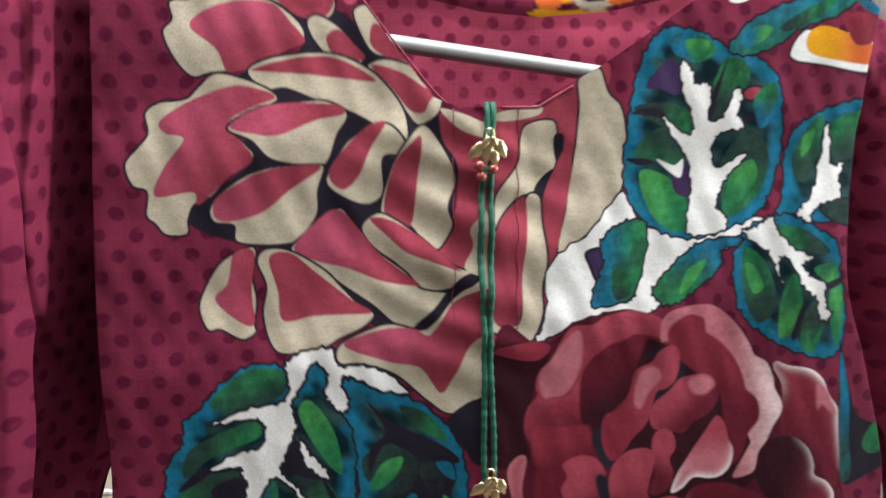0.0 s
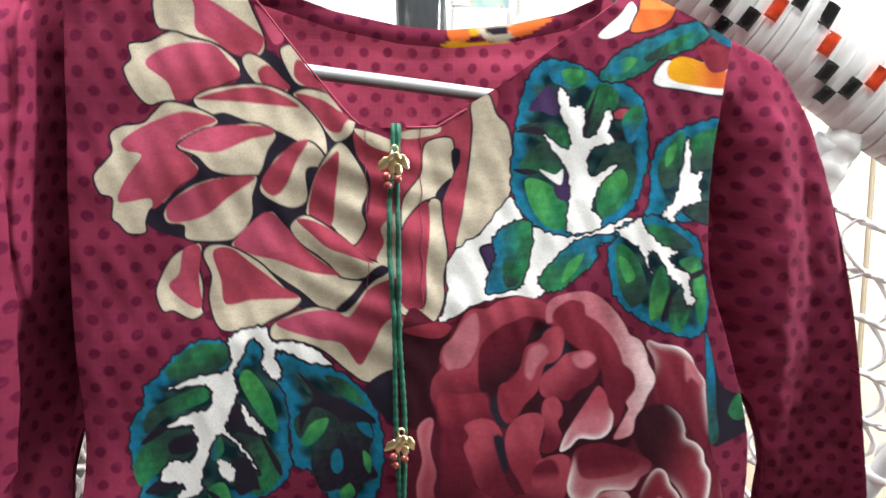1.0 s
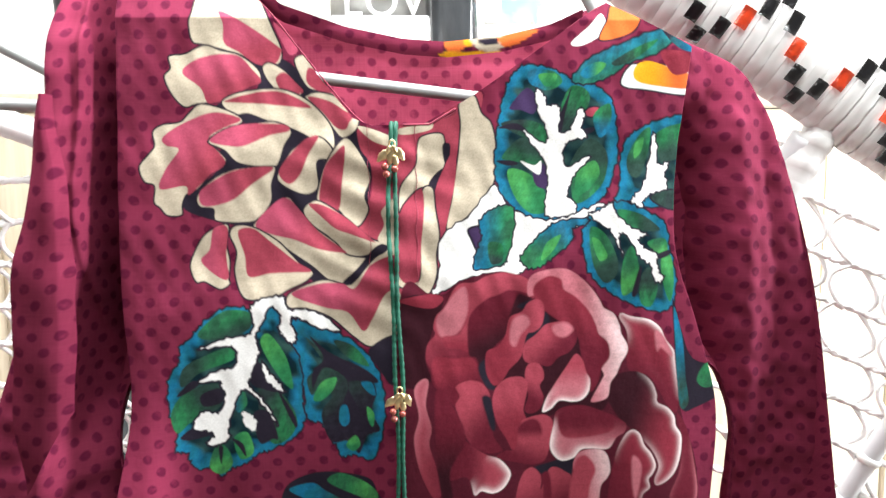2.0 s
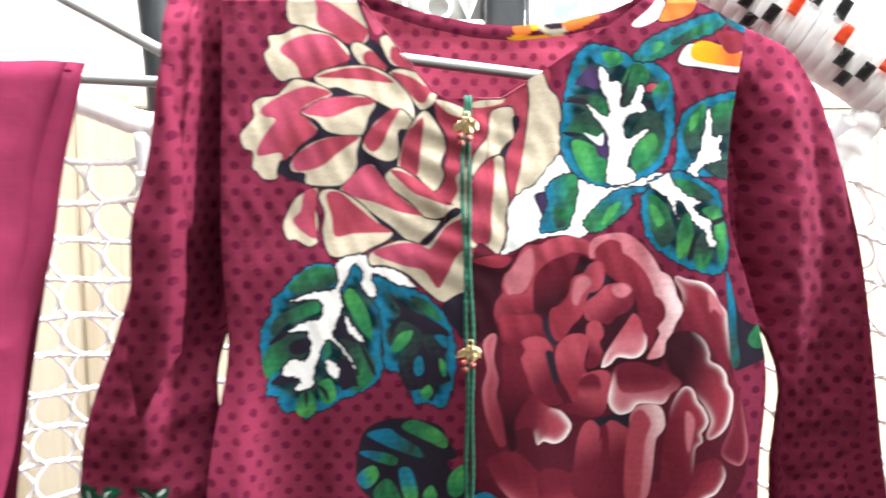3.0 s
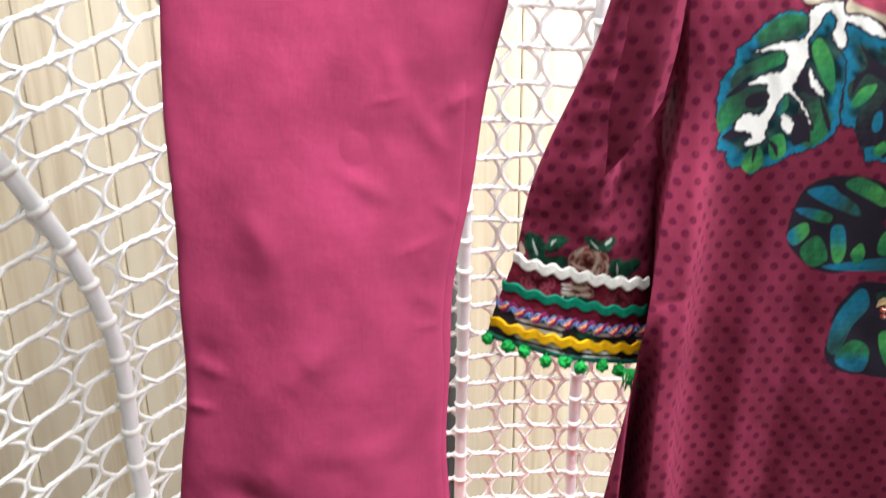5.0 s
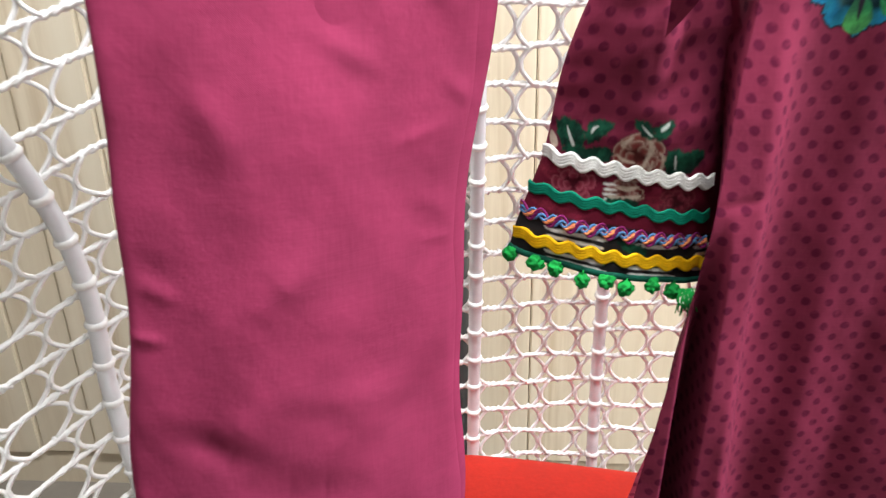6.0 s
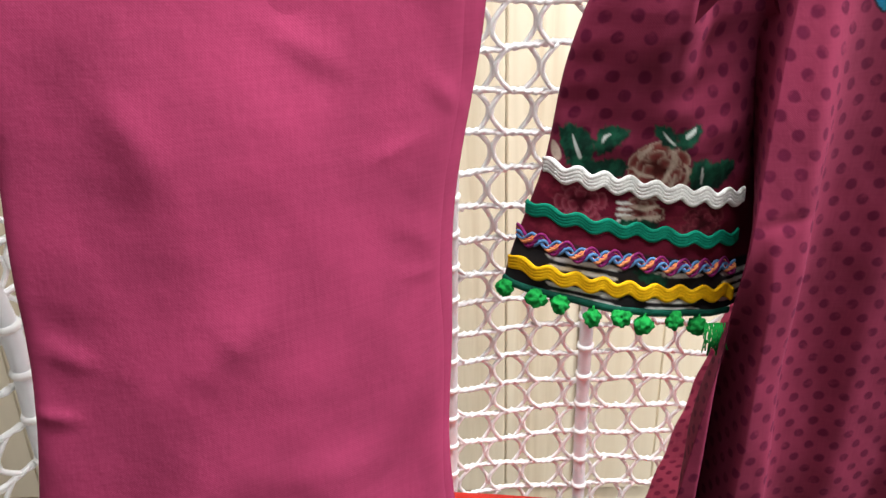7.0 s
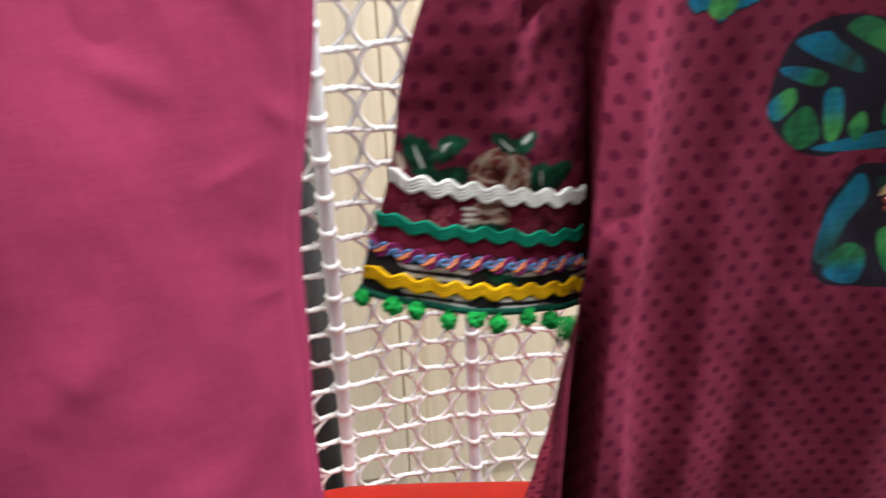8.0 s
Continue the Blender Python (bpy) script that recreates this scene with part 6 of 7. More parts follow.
def cuff_print(ink):
    """Small printed roses and leaves over dark ground, with striped band at the hem."""
    rise = -0.185
    line = lambda x, z: z + rise * (x + 190)
    wine = (0.13, 0.010, 0.026)
    ink.shape([(-230, line(-230, 1020)), (-130, line(-130, 1024)), (-40, line(-40, 1030)), (-40, line(-40, 940)), (-230, line(-230, 940))], wine, soft=0.009)
    ink.shape([(-230, line(-230, 981)), (-40, line(-40, 981)), (-40, line(-40, 938)), (-130, line(-130, 938)), (-230, line(-230, 938))], (0.02, 0.018, 0.02), soft=0.002)
    for k in range(6):
        for x0, x1 in ((-175, -141), (-124, -96), (-80, -50)):
            if (k * 3 + int(-x0)) % 7 != 1:
                z = 977.5 - k * 5.2
                ink.shape([(x0 + 2 * (k % 3), line(x0, z)), (x1 - 3 * (k % 2), line(x1, z)), (x1 - 2, line(x1, z - 2.2)), ((x0 + x1) / 2, line((x0 + x1) / 2, z - 2.3)), (x0, line(x0, z - 2.2))], (0.76, 0.74, 0.72), rough=0.0003)
    for pts in ([(-181.5, 1011.5), (-172.5, 1013.4), (-161.9, 1011.3), (-161.7, 1004.1), (-169.3, 1002.9), (-176.9, 1004.9)], [(-161.9, 1010.5), (-154.3, 1007.7), (-146.5, 1002.5), (-146.2, 996.1), (-153.8, 994.8), (-160.1, 1000.8)], [(-185.9, 989.2), (-173.6, 990.2), (-161.3, 987), (-153.4, 982.4), (-156.4, 980.9), (-176.7, 985.4)], [(-119.9, 993.8), (-109.2, 994.9), (-96.5, 991), (-84, 990.3), (-83.3, 983.6), (-99, 984.5), (-114.9, 988.6)]):
        ink.shape(pts, (0.17, 0.016, 0.034), second=wine, towards=(1, -0.6), mottle=0.2, soft=0.0012)
    for pts in ([(-161.8, 1004.9), (-154.2, 1005.3), (-147.2, 1001.8), (-152.6, 1002.9)], [(-160.1, 999.2), (-153.8, 995.3), (-146.5, 995.6), (-153.8, 994)], [(-175.4, 1004.8), (-167.8, 1002.5), (-161.7, 1003.3), (-168.5, 1001.3)]):
        ink.shape(pts, (0.30, 0.06, 0.09), soft=0.001)
    for pts in ([(-138.2, 1018.7), (-137.1, 1026.4), (-133, 1033), (-126.4, 1034.2), (-118, 1031.6), (-113.1, 1025.2), (-109, 1021.1), (-109.2, 1014.1), (-111.8, 1007.9), (-122.6, 1010.9), (-134.9, 1014.6)], [(-140.3, 1001.4), (-131.3, 1003.4), (-120.3, 999.6), (-119.9, 993), (-129.1, 992.4), (-140, 994.9)]):
        ink.shape(pts, (0.20, 0.042, 0.036), second=(0.09, 0.012, 0.014), towards=(0.3, -1), line=(0.36, 0.27, 0.21), width=0.0003, rough=0.0006, mottle=0.25)
    def petals(cx, cz, size, count, pale, deep, turn):
        """Overlapping cups round a heart, each with a pale lip."""
        for ring in (1.0, 0.62, 0.30):
            for k in range(count if ring > 0.5 else 3):
                ang = turn + 2 * math.pi * k / (count if ring > 0.5 else 3) + ring * 2.3
                ox, oz = cx + math.cos(ang) * size * ring * 0.55, cz + math.sin(ang) * size * ring * 0.55
                r = size * (0.30 + 0.25 * ring)
                cup = [(ox + r * math.cos(ang + q) * (1.0 if abs(q) < 1.4 else 0.55), oz + r * math.sin(ang + q) * (1.0 if abs(q) < 1.4 else 0.55)) for q in (-2.3, -1.4, -0.7, 0.0, 0.7, 1.4, 2.3, 3.1)]
                ink.shape(cup, deep, second=tuple(c * 0.35 for c in deep), towards=(-math.cos(ang), -math.sin(ang)), glow=pale, glow_width=0.0008, glow_side=(math.cos(ang), math.sin(ang)), soft=0.0006, mottle=0.2)

    petals(-124, 1020.5, 14.5, 6, (0.44, 0.33, 0.27), (0.19, 0.040, 0.036), 0.4)
    petals(-131, 997.5, 8.5, 5, (0.42, 0.30, 0.26), (0.18, 0.035, 0.034), 1.1)
    petals(-161, 1003.5, 12.0, 6, (0.33, 0.075, 0.11), (0.17, 0.016, 0.034), 0.9)
    petals(-98, 990.0, 11.0, 6, (0.20, 0.035, 0.05), (0.10, 0.010, 0.020), 0.2)
    for k in range(5):
        z = 1004 - 3.2 * k
        ink.shape([(-143 + k % 2, z), (-138, z - 0.4), (-135, z - 1.6), (-139, z - 1.8), (-143, z - 1.4)], (0.70, 0.68, 0.66), rough=0.0003)
    for pts in ([(-135, 1029.3), (-130, 1033.3), (-127.8, 1033.5), (-130.6, 1029.9), (-133.3, 1026.2)], [(-119.5, 1031.6), (-116.5, 1030.3), (-115.7, 1024.6), (-117.9, 1019.3), (-120.5, 1013.4), (-122.5, 1013.5), (-120.2, 1019.4), (-118.8, 1025.5)], [(-113.1, 1025.2), (-109.5, 1021.2), (-109.2, 1013.8), (-111.5, 1008.7), (-113.2, 1011.2), (-110.8, 1015.8), (-111.3, 1021.3)], [(-136.9, 1022.5), (-132.2, 1019.2), (-126, 1017.3), (-126.7, 1016.3), (-133.6, 1017.7)], [(-116.3, 1018.4), (-115.2, 1017.6), (-116.5, 1009.8), (-118, 1010.2)], [(-135.7, 1001.2), (-122, 1001.6), (-124.9, 999.3), (-129.4, 998.3)], [(-140.1, 996.2), (-130.8, 995.1), (-120.8, 995.9), (-123, 993), (-138.4, 993.8)], [(-175, 1034.3), (-172.1, 1031.1), (-171.2, 1026.5), (-173.4, 1024.3), (-175.7, 1028.3)]):
        ink.shape(pts, (0.48, 0.38, 0.31), soft=0.0008, mottle=0.1)
    for pts in ([(-172.2, 1038.7), (-168.6, 1043.7), (-162.8, 1042.7), (-158.3, 1039.5), (-155.9, 1033.4), (-156.4, 1027.3), (-159.3, 1022.9), (-165.2, 1023.9), (-169.8, 1028)], [(-155.9, 1033.4), (-153.9, 1040.8), (-148.9, 1043.8), (-142.3, 1042.5), (-139.2, 1040.1), (-143.4, 1035), (-148.4, 1030.7), (-153.5, 1028.7)], [(-169, 1024.1), (-160.9, 1027.5), (-153.4, 1025.6), (-147.5, 1026.9), (-140, 1025), (-140.3, 1017.3), (-150.1, 1017), (-162.2, 1019.9)], [(-128.4, 1043.3), (-122.6, 1043.8), (-117.2, 1039.8), (-116.7, 1033.8), (-120.3, 1032.4), (-125, 1035.7)], [(-116.7, 1033.8), (-116.4, 1039), (-111.5, 1042.5), (-105.7, 1043.7), (-105.9, 1037.8), (-109.3, 1033.4), (-113.6, 1031.6)], [(-108.4, 1023.4), (-102.7, 1026.2), (-96.4, 1023.6), (-89, 1024), (-82.4, 1019.1), (-86.3, 1013), (-92, 1008.5), (-101, 1007.4), (-107.4, 1010.9)], [(-141.5, 993.4), (-130.7, 993.6), (-121.3, 991.5), (-122.5, 985.7), (-133.5, 988)], [(-132.3, 966), (-116.2, 962.5), (-114.9, 955.4), (-125.5, 958.6)]):
        ink.shape(pts, (0.008, 0.045, 0.028), second=(0.006, 0.018, 0.014), towards=(0.4, -1), rough=0.0012, blotch=(0.014, 0.11, 0.06), mottle=0.3, soft=0.0009)
    for pts in ([(-166.3, 1039.1), (-164, 1033.8), (-161.6, 1027.6), (-163.1, 1026.9), (-165.5, 1033.8)], [(-151.7, 1038.4), (-148, 1039.8), (-150.2, 1037.6), (-152.3, 1034.7)], [(-123.9, 1040.9), (-119.9, 1036.9), (-117.5, 1034.6), (-119, 1034.6), (-122.2, 1037.8)], [(-112.7, 1039.6), (-108.3, 1042.8), (-108.6, 1040.1), (-112.5, 1037.3)], [(-103.1, 1022.4), (-101.4, 1016.9), (-101, 1010.6), (-102.6, 1015.4)]):
        ink.shape(pts, (0.55, 0.60, 0.57))


L_OUT = [(0.93, -0.202), (0.955, -0.199), (1.023, -0.178), (1.07, -0.170), (1.194, -0.124), (1.33, -0.098), (1.392, -0.094), (1.42, -0.085)]
L_IN = [(0.90, -0.040), (1.0, -0.046), (1.08, -0.062), (1.105, -0.072), (1.145, -0.070), (1.17, -0.058), (1.25, -0.050), (1.35, -0.046), (1.42, -0.046)]


def left_folds(x, z, f):
    up = np.clip((z - 1.12) / 0.15, 0, 1)
    edge = along(z, [(1.0, -0.088), (1.15, -0.102), (1.25, -0.104), (1.34, -0.092), (1.42, -0.086)])
    deep = np.clip((x - edge) / 0.034, 0, 1)
    dark = 0.040 * deep * deep * (3 - 2 * deep) * (0.25 + 0.75 * up) * (0.75 + 0.25 * np.clip((1.37 - z) / 0.16, 0, 1))
    dark = dark - 0.012 * np.exp(-(((x - edge - 0.016 - 0.05 * (1.3 - z)) / 0.004) ** 2)) * up
    low = np.clip((1.10 - z) / 0.08, 0, 1)
    hollow = np.clip((1.26 - z) / 0.10, 0, 1) * np.clip((z - 1.03) / 0.12, 0, 1)
    inward = np.clip((x + 0.116 + 0.10 * (1.12 - z)) / 0.022, 0, 1)
    dark = dark + 0.034 * hollow * inward * inward * (3 - 2 * inward)
    return dark + 0.030 * np.clip((f - 0.5) * 2.2, 0, 1) ** 1.5 * low + 0.0025 * wrinkle(x, z, 0.07, 21) + 0.001 * wrinkle(x, z, 0.025, 22)


left_front = sleeve(L_OUT, L_IN, 1.422, 0.957, -0.185, lambda z: along(z, [(0.93, 0.405), (1.02, 0.405), (1.1, 0.396), (1.2, 0.382), (1.3, 0.376), (1.37, 0.384), (1.42, 0.42)]),
                    "long dotted sleeve with a trimmed cuff", left_folds, cuff_print, 640, 440, turn=0.040)
# a loose pleat of the sleeve that ends in a point
rows = np.linspace(0, 1, 90)[:, None]
span = np.linspace(0, 1, 40)[None, :]
fz = 1.335 + (1.094 - 1.335) * rows + 0.055 * span * np.clip(rows * 1.6 - 0.3, 0, 1) ** 2
fx = 0.0015 * np.sin(fz * 70) + along(fz, [(1.09, -0.121), (1.2, -0.114), (1.335, -0.086)]) + span * (0.006 + 0.029 * np.clip(rows * 2.2, 0, 1))
fy = along(fz, [(1.09, 0.366), (1.2, 0.346), (1.335, 0.341)]) - 0.007 * np.sin(span * math.pi * 0.9) + 0.010 * np.clip(span - 0.8, 0, 1) * 5 * 0.5 + 0.0012 * wrinkle(fx, fz, 0.04, 51)
grid_object("sleeve_pleat", np.stack((fx, fy, fz), -1), np.stack((fx + 0.4 + 0.2 * (1.4 - fz), fz), -1), MAT_KURTI, kurti, "loose dotted pleat ending in a point", np.zeros(fx.shape + (4,)))

R_OUT = [(0.93, 0.456), (1.04, 0.432), (1.1, 0.422), (1.239, 0.397), (1.30, 0.380), (1.335, 0.367), (1.36, 0.348), (1.38, 0.306)]
R_IN = [(0.93, 0.362), (1.043, 0.350), (1.130, 0.343), (1.15, 0.332), (1.17, 0.300), (1.24, 0.272), (1.30, 0.272), (1.372, 0.28)]


def right_folds(x, z, f):
    g = lambda at, w: np.exp(-(((x - at) / w) ** 2))
    lean = (1.36 - z)
    below = np.clip(lean / 0.10, 0, 1)
    inner = np.clip((0.343 + 0.05 * lean - x) / 0.040, 0, 1)
    y = 0.045 * inner * inner * (3 - 2 * inner) * below
    for at, slant, w, h in ((0.328, 0.02, 0.006, 0.0035), (0.342, 0.10, 0.007, -0.0045), (0.358, 0.14, 0.006, 0.0040), (0.374, 0.17, 0.008, -0.0040)):
        y = y + h * g(at + slant * lean, w) * np.clip(1.2 - 2.2 * lean, 0.25, 1)
    return y * np.clip((1.37 - z) / 0.05, 0, 1) + 0.16 * np.clip(1.32 - z, 0, 0.3) + 0.0018 * wrinkle(x, z, 0.06, 31) + 0.0008 * wrinkle(x, z, 0.02, 32)


sleeve(R_OUT, R_IN, 1.378, 0.94, 0.16, lambda z: along(z, [(0.93, 0.412), (1.3, 0.414), (1.376, 0.428)]), "long dotted sleeve with pleats at the shoulder", right_folds, None, 300, 200, planar=True)


# ---- trims of the cuff ----
def on_cuff(x, z):
    """The cuff's front surface at a place across and up."""
    d = (left_front[..., 0] - x) ** 2 + (left_front[..., 2] - z) ** 2
    i = np.unravel_index(np.argmin(d), d.shape)
    return left_front[i][1]


def cuff_line(z_left, x_from=-0.2, x_to=-0.074, step=0.0009):
    xs = np.arange(x_from, x_to, step)
    zs = z_left - 0.19 * (xs + 0.19)
    ys = np.array([on_cuff(x, z) for x, z in zip(xs[::6], zs[::6])])
    return xs, np.interp(xs, xs[::6], ys), zs


def rickrack(name, z_left, x_left, wave, length, thickness, threads, label):
    xs, ys, zs = cuff_line(z_left, x_left)
    ribbon = None
    for i, (material, shift, phase) in enumerate(threads):
        bend = wave * np.sin(xs / length * 2 * math.pi + phase)
        path = np.stack((xs, ys - 0.0016 - 0.0007 * np.cos(xs / length * 2 * math.pi + phase * 2), zs + bend + shift), -1)
        bm = tube(path, thickness, 7, False, (1.0, 0.6))
        if ribbon is None:
            ribbon = part(name, bm, MAT_THREAD[material], kurti, label)
        else:
            part("thread", bm, MAT_THREAD[material], ribbon)


rickrack("rickrack", 1.0225, -0.179, 0.0016, 0.0128, 0.0016, (("white", 0.0028, 0), ("white", 0.0009, 0), ("white", -0.0009, 0), ("white", -0.0028, 0)), "white wavy rickrack braid")
rickrack("rickrack", 0.9990, -0.1875, 0.0013, 0.0150, 0.0014, (("emerald", 0.0024, 0.5), ("emerald", 0.0008, 0.5), ("emerald", -0.0008, 0.5), ("emerald", -0.0024, 0.5)), "emerald wavy rickrack braid")
rickrack("rickrack", 0.9825, -0.1925, 0.0026, 0.0122, 0.0009, (("purple", 0.0022, 0), ("orange", 0.0012, 0.5), ("purple", 0.0, 0.2), ("blue", -0.0010, -0.5), ("purple", -0.0021, 0.6), ("orange", -0.0004, 1.6), ("blue", 0.0006, 2.2)), "multicoloured braided rickrack")
rickrack("rickrack", 0.9665, -0.1965, 0.0014, 0.0138, 0.0016, (("yellow", 0.0026, 0.3), ("yellow", 0.0009, 0.3), ("yellow", -0.0009, 0.3), ("yellow", -0.0026, 0.3)), "bright yellow wavy rickrack braid")
xs, ys, zs = cuff_line(0.9545, -0.1995)
part("hem_tape", tube(np.stack((xs, ys - 0.0008, zs), -1), 0.0022, 8, False, (1.0, 0.5)), MAT_THREAD["dark_green"], kurti, "dark green hem tape")
pom = bmesh.new()
bmesh.ops.create_icosphere(pom, subdivisions=4, radius=0.0047)
for v in pom.verts:
    v.co *= 1 + 0.40 * noise.noise(v.co * 420) + 0.18 * noise.noise(v.co * 2600)
pom_mesh = bpy.data.meshes.new("pompom")
pom.to_mesh(pom_mesh)
pom.free()
pom_mesh.polygons.foreach_set("use_smooth", [True] * len(pom_mesh.polygons))
pom_mesh.materials.append(MAT_POM)
for i in range(8):
    x = -0.1985 + i * 0.0148 + 0.0015 * math.sin(i * 2.2)
    drop = 0.0036 + (0.0036 if i % 2 and i > 2 else 0.0)
    z = 0.9545 - 0.19 * (x + 0.19) - drop
    y = on_cuff(x, z) - 0.002
    ball = link_copy("pompom", pom_mesh, kurti, pose(x, y, z, i * 40, i * 77, i * 15) @ Matrix.Diagonal((1.05, 1.0, 1.15 if i % 3 else 0.95, 1)), "fuzzy green wool pompom")
    part("pompom_string", tube([(x, y, z + 0.002), (x + 0.0006, y + 0.0005, z + drop)], 0.0007, 6), MAT_POM, kurti)
tassel = bmesh.new()
for i in range(26):
    x = -0.092 + 0.010 * (i / 26) + 0.001 * math.sin(i * 9)
    add_tube(tassel, [(x, 0.388, 0.934), (x + 0.002 * math.sin(i * 5), 0.386, 0.926), (x + 0.004 * math.sin(i * 7), 0.384, 0.919 + 0.003 * math.sin(i))], 0.0004, 4)
part("fringe", tassel, MAT_POM, kurti, "frayed green threads at the hem")

# ---- placket, cord and charms ----
for x, z0, z1 in ((0.0935, 1.318, 1.215), (0.124, 1.319, 1.215)):
    zs = np.linspace(z0, z1, 60)
    part("stitch_line", tube([(x + 0.0006 * math.sin(z * 300), float(body_depth(np.array(x), np.array(z))) - 0.0002, z) for z in zs], 0.0002, 5), MAT_EDGE, kurti)
neck_x = np.linspace(0.116, 0.150, 30)
neck_z = np.interp(neck_x, [n[0] for n in NECK], [n[1] for n in NECK])
part("neck_edge", tube([(x, float(body_depth(np.array(x), np.array(z))) - 0.0003, z) for x, z in zip(neck_x, neck_z)], 0.0006, 8), MAT_EDGE, kurti, "turned neck edge")
edge_path = []
for x, z in NECK[1:12]:
    edge_path.append((x, float(body_depth(np.array(x), np.array(z))) + 0.0012, z - 0.0006))
part("neck_binding", tube(glide(edge_path, 120), 0.0005, 8), MAT_EDGE, kurti)
s = np.linspace(0, 1, 120)[None, :]
v = np.linspace(0, 1, 8)[:, None]
bx = 0.004 + s * 0.244 + 0 * v
btop = np.interp(bx, [n[0] for n in BACK_NECK], [n[1] for n in BACK_NECK])
bz = btop + 0.001 - 0.011 * v
by = 0.4555 - np.clip(bz - 1.39, 0, 1) * 0.5 - 0.0012 * np.sin(v * math.pi)
facing = Print(bx, bz)
facing.shape([(150, 1384), (163, 1384), (166, 1378), (160, 1371), (150, 1372)], ORANGE, line=INK)
facing.shape([(163, 1383), (169, 1381), (168, 1376), (163, 1377)], YELLOW)
facing.shape([(168, 1382), (188, 1384), (196, 1382), (190, 1374), (175, 1373)], BEIGE)
facing.shape([(174, 1381), (190, 1382), (186, 1377), (176, 1377)], INK)
facing.shape([(188, 1382), (212, 1388), (216, 1386), (196, 1375)], ORANGE)
facing.shape([(150, 1371.5), (190, 1372), (190, 1369), (150, 1368)], YELLOW)
grid_object("back_facing", np.stack((bx, by, bz), -1), np.stack((bx, bz), -1), MAT_KURTI, kurti, "narrow facing inside the back neck", facing.ink)

CORD_X = [(0.50, 0.112), (0.98, 0.1115), (1.13, 0.1112), (1.29, 0.1085), (1.33, 0.1105)]
for off in (-0.0019, 0.0019):
    zs = np.linspace(1.3205, 0.982, 340)
    xs = along(zs, CORD_X) + off + 0.0006 * np.sin(zs * 60 + off * 900)
    ys = np.array([float(body_depth(np.array(x), np.array(z))) for x, z in zip(xs, zs)]) - 0.0026
    ys[:6] += np.linspace(0.004, 0, 6)
    part("cord", tube(np.stack((xs, ys, zs), -1), 0.0015 + 0.00016 * np.sin(zs * 5200), 8), MAT_CORD, kurti, "dark green braided cord")


def charm(x, z, turn):
    """Gilt leaves on a ring with three maroon pearls, hung on the cord."""
    y = float(body_depth(np.array(x), np.array(z))) - 0.0058
    ring = [(x + 0.0018 * math.cos(a), y - 0.0006 * math.sin(a), z + 0.0026 * math.sin(a)) for a in np.linspace(0, 2 * math.pi, 18, endpoint=False)]
    made = part("charm", tube(ring, 0.0006, 8, True), MAT_GOLD, kurti, "gilt leaf charm with maroon pearls")
    for k, (dx, dz, ang, size) in enumerate(((-0.0052, -0.0068, -0.75, 1.05), (-0.001, -0.0072, -0.1, 1.1), (0.0044, -0.0058, 0.55, 1.0), (0.0018, -0.0098, 0.2, 0.8), (-0.0018, -0.0032, -0.5, 0.6), (0.0016, -0.0028, 0.6, 0.55))):
        bm = bmesh.new()
        bmesh.ops.create_uvsphere(bm, u_segments=14, v_segments=10, radius=1)
        for v in bm.verts:
            c = v.co
            w = 0.0029 * size * (1 - 0.55 * max(0.0, -c.z)) * (1 + 0.12 * math.sin(c.z * 14))
            v.co = Vector((c.x * w, c.y * 0.0007 - 0.0012 * (1 - c.x * c.x) * (0.5 - 0.3 * abs(c.z)), c.z * 0.0050 * size))
        leaf = part("gilt_leaf", bm, MAT_GOLD, made)
        leaf.matrix_basis = pose(x + dx * 1.15, y - 0.0004 * k, z + dz * 1.1, 12, math.degrees(-ang) + turn, 0)
    for dx, dz in ((-0.0046, -0.0140), (0.0016, -0.0155), (-0.0038, -0.0188)):
        bm = bmesh.new()
        bmesh.ops.create_uvsphere(bm, u_segments=18, v_segments=12, radius=0.0025)
        bmesh.ops.translate(bm, vec=(x + dx, y - 0.0005, z + dz), verts=bm.verts)
        part("pearl", bm, MAT_PEARL, made, "round maroon pearl")


charm(0.1085, 1.3065, 0)
charm(0.1110, 1.1455, 8)
charm(0.1110, 0.9930, -6)


# ---- trousers folded over a wire hanger ----
P_LEFT = [(0.55, -0.435), (0.85, -0.418), (0.95, -0.410), (1.00, -0.409), (1.10, -0.416), (1.20, -0.421), (1.34, -0.445), (1.37, -0.449)]
P_RIGHT = [(0.55, -0.231), (0.83, -0.229), (0.97, -0.228), (1.05, -0.218), (1.10, -0.210), (1.20, -0.190), (1.26, -0.180), (1.34, -0.164), (1.37, -0.160)]
trousers = thing("trousers", "plain magenta cotton trousers folded over a wire hanger", "trousers")
BAR_Y = 0.412


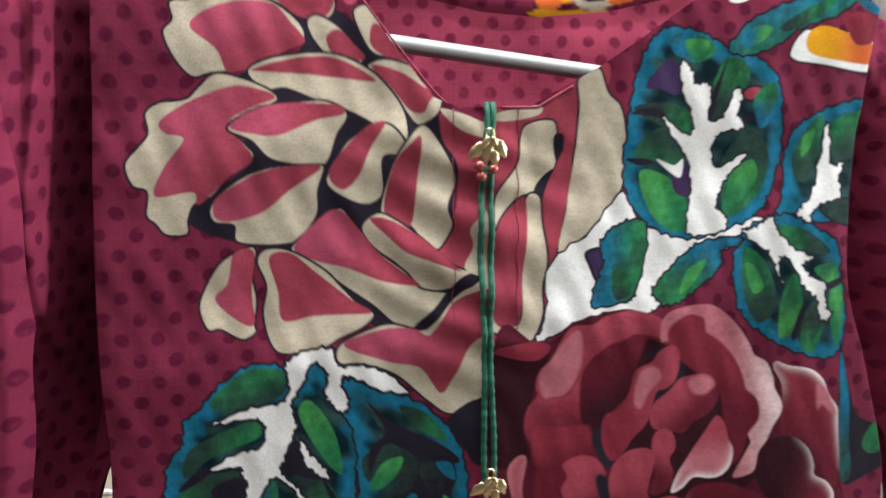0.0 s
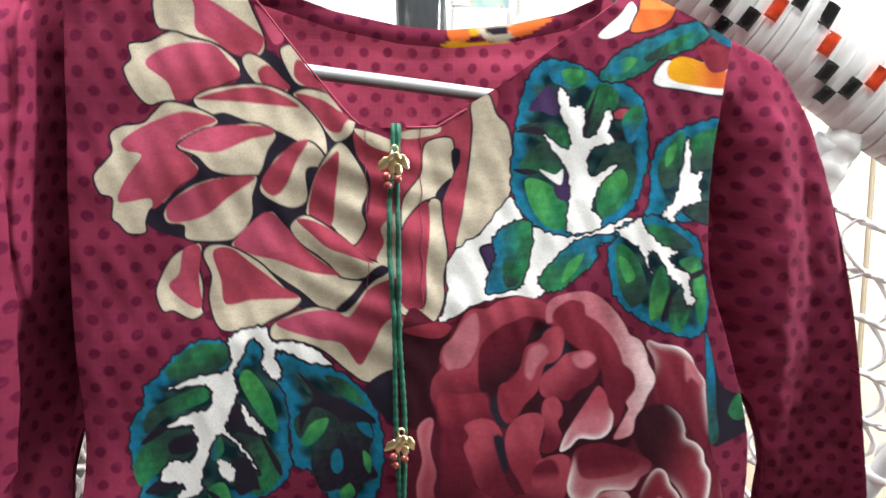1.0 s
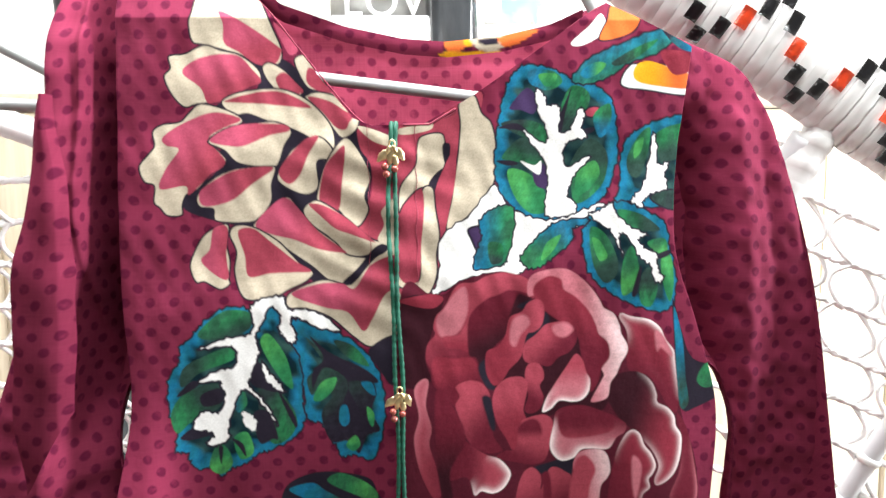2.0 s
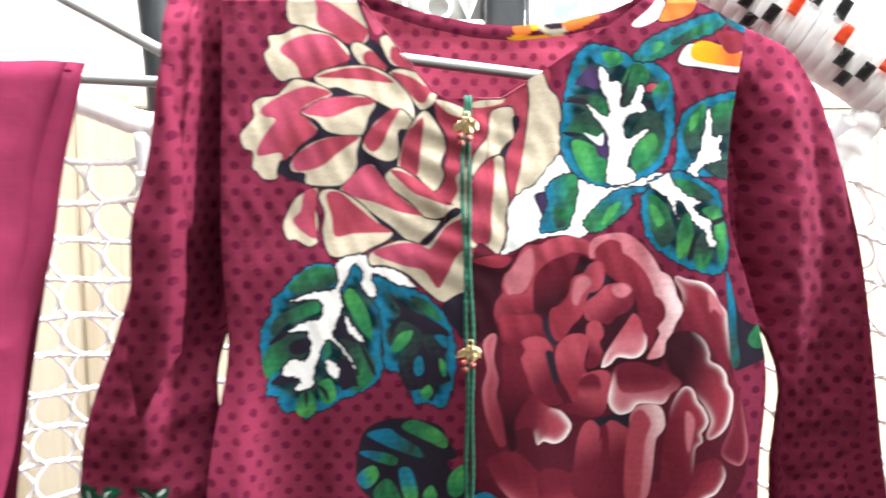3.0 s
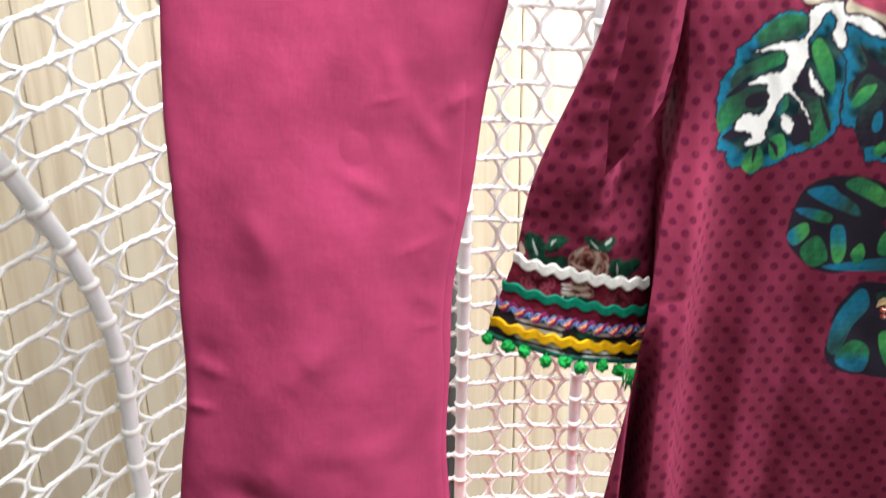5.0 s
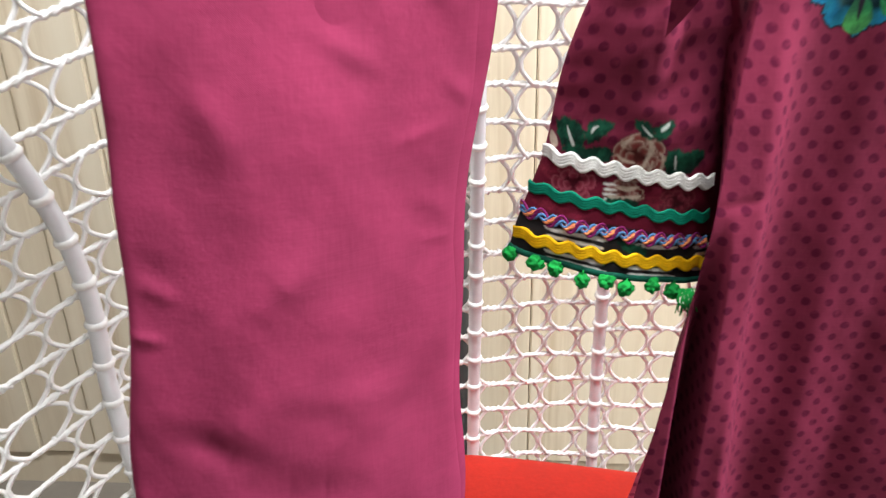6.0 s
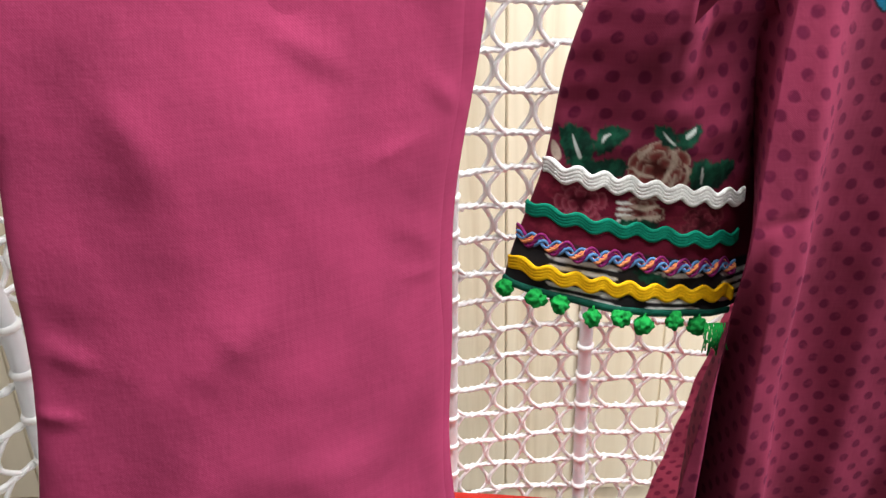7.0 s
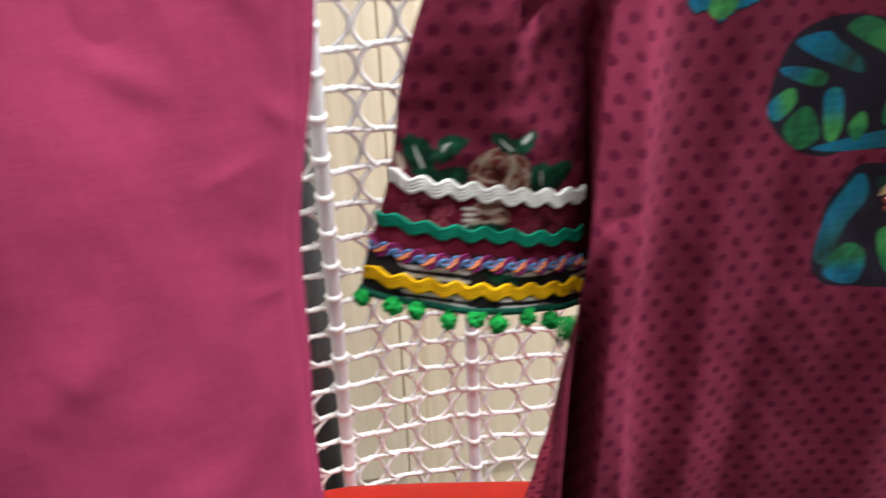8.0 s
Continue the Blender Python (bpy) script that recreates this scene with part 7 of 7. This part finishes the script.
def leg(name, inset_left, inset_right, forward, drop_length, seed, label):
    """A flat leg that comes over the bar and hangs in front of it."""
    s = np.linspace(0, 1, 260)[None, :]
    v = np.linspace(0, 1, 420)[:, None]
    drop = drop_length * v
    pz = 1.342 - drop
    left, right = along(pz, P_LEFT) + inset_left, along(pz, P_RIGHT) - inset_right * along(pz, [(0.5, 0.4), (0.9, 0.5), (1.05, 0.8), (1.2, 1.7), (1.34, 1.5), (1.37, 0.5)])
    px = left + (right - left) * s + 0.0015 * np.sin(pz * 45 + seed) * np.clip(drop * 8, 0, 1)
    pz = pz + 0.013 - 0.014 * s + 0.0012 * np.sin(s * 21)
    over = np.clip(drop / 0.010, 0, 1)
    py = BAR_Y - 0.0055 * np.sin(over * math.pi / 2) - forward - along(1.36 - drop, [(0.6, 0.064), (0.85, 0.056), (1.0, 0.042), (1.2, 0.016), (1.36, 0.0)])
    py = py - (1 - s) * along(1.36 - drop, [(0.6, 0.070), (0.96, 0.067), (1.2, 0.040), (1.36, 0.0)])
    pz = pz - 0.004 * (1 - np.cos(over * math.pi / 2)) + 0.004
    ease = np.clip((drop - 0.005) * 5, 0, 1)
    ease = ease * ease * (3 - 2 * ease)
    py = py + ease * (0.0022 * wrinkle(px * 1.3, pz * 0.7, 0.20, seed) + 0.0013 * wrinkle(px, pz, 0.08, seed + 1) + 0.0001 * wrinkle(px, pz, 0.025, seed + 2))
    crease = lambda x0, z0, x1, z1, w, h: h * np.exp(-((((px - x0) * (z1 - z0) - (pz - z0) * (x1 - x0)) / math.hypot(x1 - x0, z1 - z0) / w) ** 2)) * np.clip(1.25 - 2.5 * np.abs(((px - x0) * (x1 - x0) + (pz - z0) * (z1 - z0)) / ((x1 - x0) ** 2 + (z1 - z0) ** 2) - 0.5), 0, 1) ** 2
    py = py - ease * (crease(-0.318, 1.36, -0.358, 1.235, 0.0055, 0.0042) + crease(-0.365, 1.35, -0.375, 1.20, 0.008, 0.0015) + crease(-0.335, 1.296, -0.165, 1.283, 0.010, 0.0042)
                      + crease(-0.265, 1.16, -0.215, 1.09, 0.007, 0.0016) + crease(-0.27, 1.20, -0.262, 1.13, 0.007, 0.0013) + crease(-0.26, 1.02, -0.225, 0.985, 0.007, 0.0012)
                      + crease(-0.412, 0.955, -0.380, 0.946, 0.0035, 0.0013) + crease(-0.405, 0.985, -0.37, 0.968, 0.005, 0.0012) + crease(-0.178, 1.345, -0.205, 1.20, 0.004, 0.0022) + crease(-0.37, 1.10, -0.33, 1.02, 0.010, 0.0016) + crease(-0.36, 0.92, -0.25, 0.885, 0.012, 0.0018) + crease(-0.25, 0.93, -0.30, 0.84, 0.014, 0.002) + crease(-0.30, 1.01, -0.36, 0.93, 0.012, 0.002) + crease(-0.37, 0.845, -0.27, 0.832, 0.018, -0.005) + crease(-0.285, 0.84, -0.235, 0.93, 0.011, -0.003) + crease(-0.41, 1.0, -0.36, 0.975, 0.011, -0.001) + crease(-0.40, 0.90, -0.33, 0.86, 0.010, -0.003))
    for x0, z0, x1, z1, w, h in ((-0.290, 1.146, -0.248, 1.152, 0.0022, 0.0010), (-0.245, 1.132, -0.196, 1.158, 0.0045, 0.0022), (-0.313, 1.113, -0.255, 1.071, 0.0050, 0.0024), (-0.246, 1.085, -0.206, 1.044, 0.0040, 0.0020),
                                 (-0.276, 1.038, -0.224, 1.052, 0.0035, 0.0015), (-0.260, 0.985, -0.225, 0.982, 0.0030, 0.0014), (-0.338, 0.952, -0.290, 1.000, 0.0060, 0.0022), (-0.378, 0.862, -0.330, 0.914, 0.0070, 0.0022)):
        py = py - 0.7 * ease * crease(x0, z0, x1, z1, 1.3 * w, h)
    py = py - 0.018 * np.sin(s * math.pi) * ease
    # edges roll back
    py = py + 0.006 * (np.exp(-s / 0.012) + np.exp(-(1 - s) / 0.010))
    grid_object(name, np.stack((px, py, pz), -1), np.stack((px, pz), -1), MAT_PANTS, trousers, label)


leg("front_leg", 0.002, 0.007, 0.003, 0.72, 41, "smooth magenta front leg")
leg("back_leg", 0.0, 0.0, -0.004, 0.74, 47, "magenta leg behind, showing at the edge")
s = np.linspace(0, 1, 60)[None, :]
v = np.linspace(0, 1, 40)[:, None]
hz = 1.3465 - 0.74 * v - 0.012 * (s - 0.5)
hx = along(hz, P_LEFT) + 0.006 + (along(hz, P_RIGHT) - along(hz, P_LEFT) - 0.012) * s
hy = BAR_Y + 0.006 * np.clip(v * 40, 0, 1) + 0.002 * wrinkle(hx, hz, 0.15, 43)
grid_object("hanging_back", np.stack((hx, hy, hz), -1), np.stack((hx, hz), -1), MAT_PANTS, trousers, "magenta cloth behind the bar")


def wire_hanger(name, bar_l, bar_r, top, y, label):
    h = thing(name, label, "hanger")
    mid_x = (bar_l[0] + bar_r[0]) / 2
    down = Vector((bar_r[0] - bar_l[0], 0, bar_r[1] - bar_l[1])).normalized()
    at = lambda x, z: (x, y, z)
    right_bend = [at(bar_r[0] + 0.011 * math.sin(a), bar_r[1] + 0.011 - 0.011 * math.cos(a)) for a in np.linspace(0, 2.6, 9)]
    left_bend = [at(bar_l[0] - 0.011 * math.sin(a), bar_l[1] + 0.011 - 0.011 * math.cos(a)) for a in np.linspace(2.6, 0, 9)]
    straight = lambda p, q: [tuple(np.array(p) + (np.array(q) - np.array(p)) * f) for f in (0.1, 0.3, 0.5, 0.7, 0.9)]
    neck = at(mid_x, top)
    loop = right_bend + straight(right_bend[-1], neck) + [neck] + straight(neck, left_bend[0]) + left_bend + straight(left_bend[-1], right_bend[0])
    part("frame", tube(loop, 0.0042, 12, True), MAT_GREY, h)
    hook = [at(mid_x, top - 0.002), at(mid_x, top + 0.03), (mid_x + 0.004, y + 0.02, top + 0.07), (mid_x, 0.45, top + 0.16), (mid_x, 0.50, top + 0.185), (mid_x, 0.545, top + 0.16), (mid_x, 0.55, top + 0.12)]
    part("hook", tube(glide(hook, 50), 0.0022, 8), MAT_GREY, h, "thin wire hook")
    return h


wire_hanger("trouser_hanger", (-0.500, 1.353), (-0.112, 1.333), 1.462, BAR_Y + 0.008, "grey enamelled wire hanger carrying magenta trousers")
wire_hanger("kurti_hanger", (-0.040, 1.364), (0.275, 1.325), 1.62, 0.430, "grey enamelled wire hanger inside the kurti")
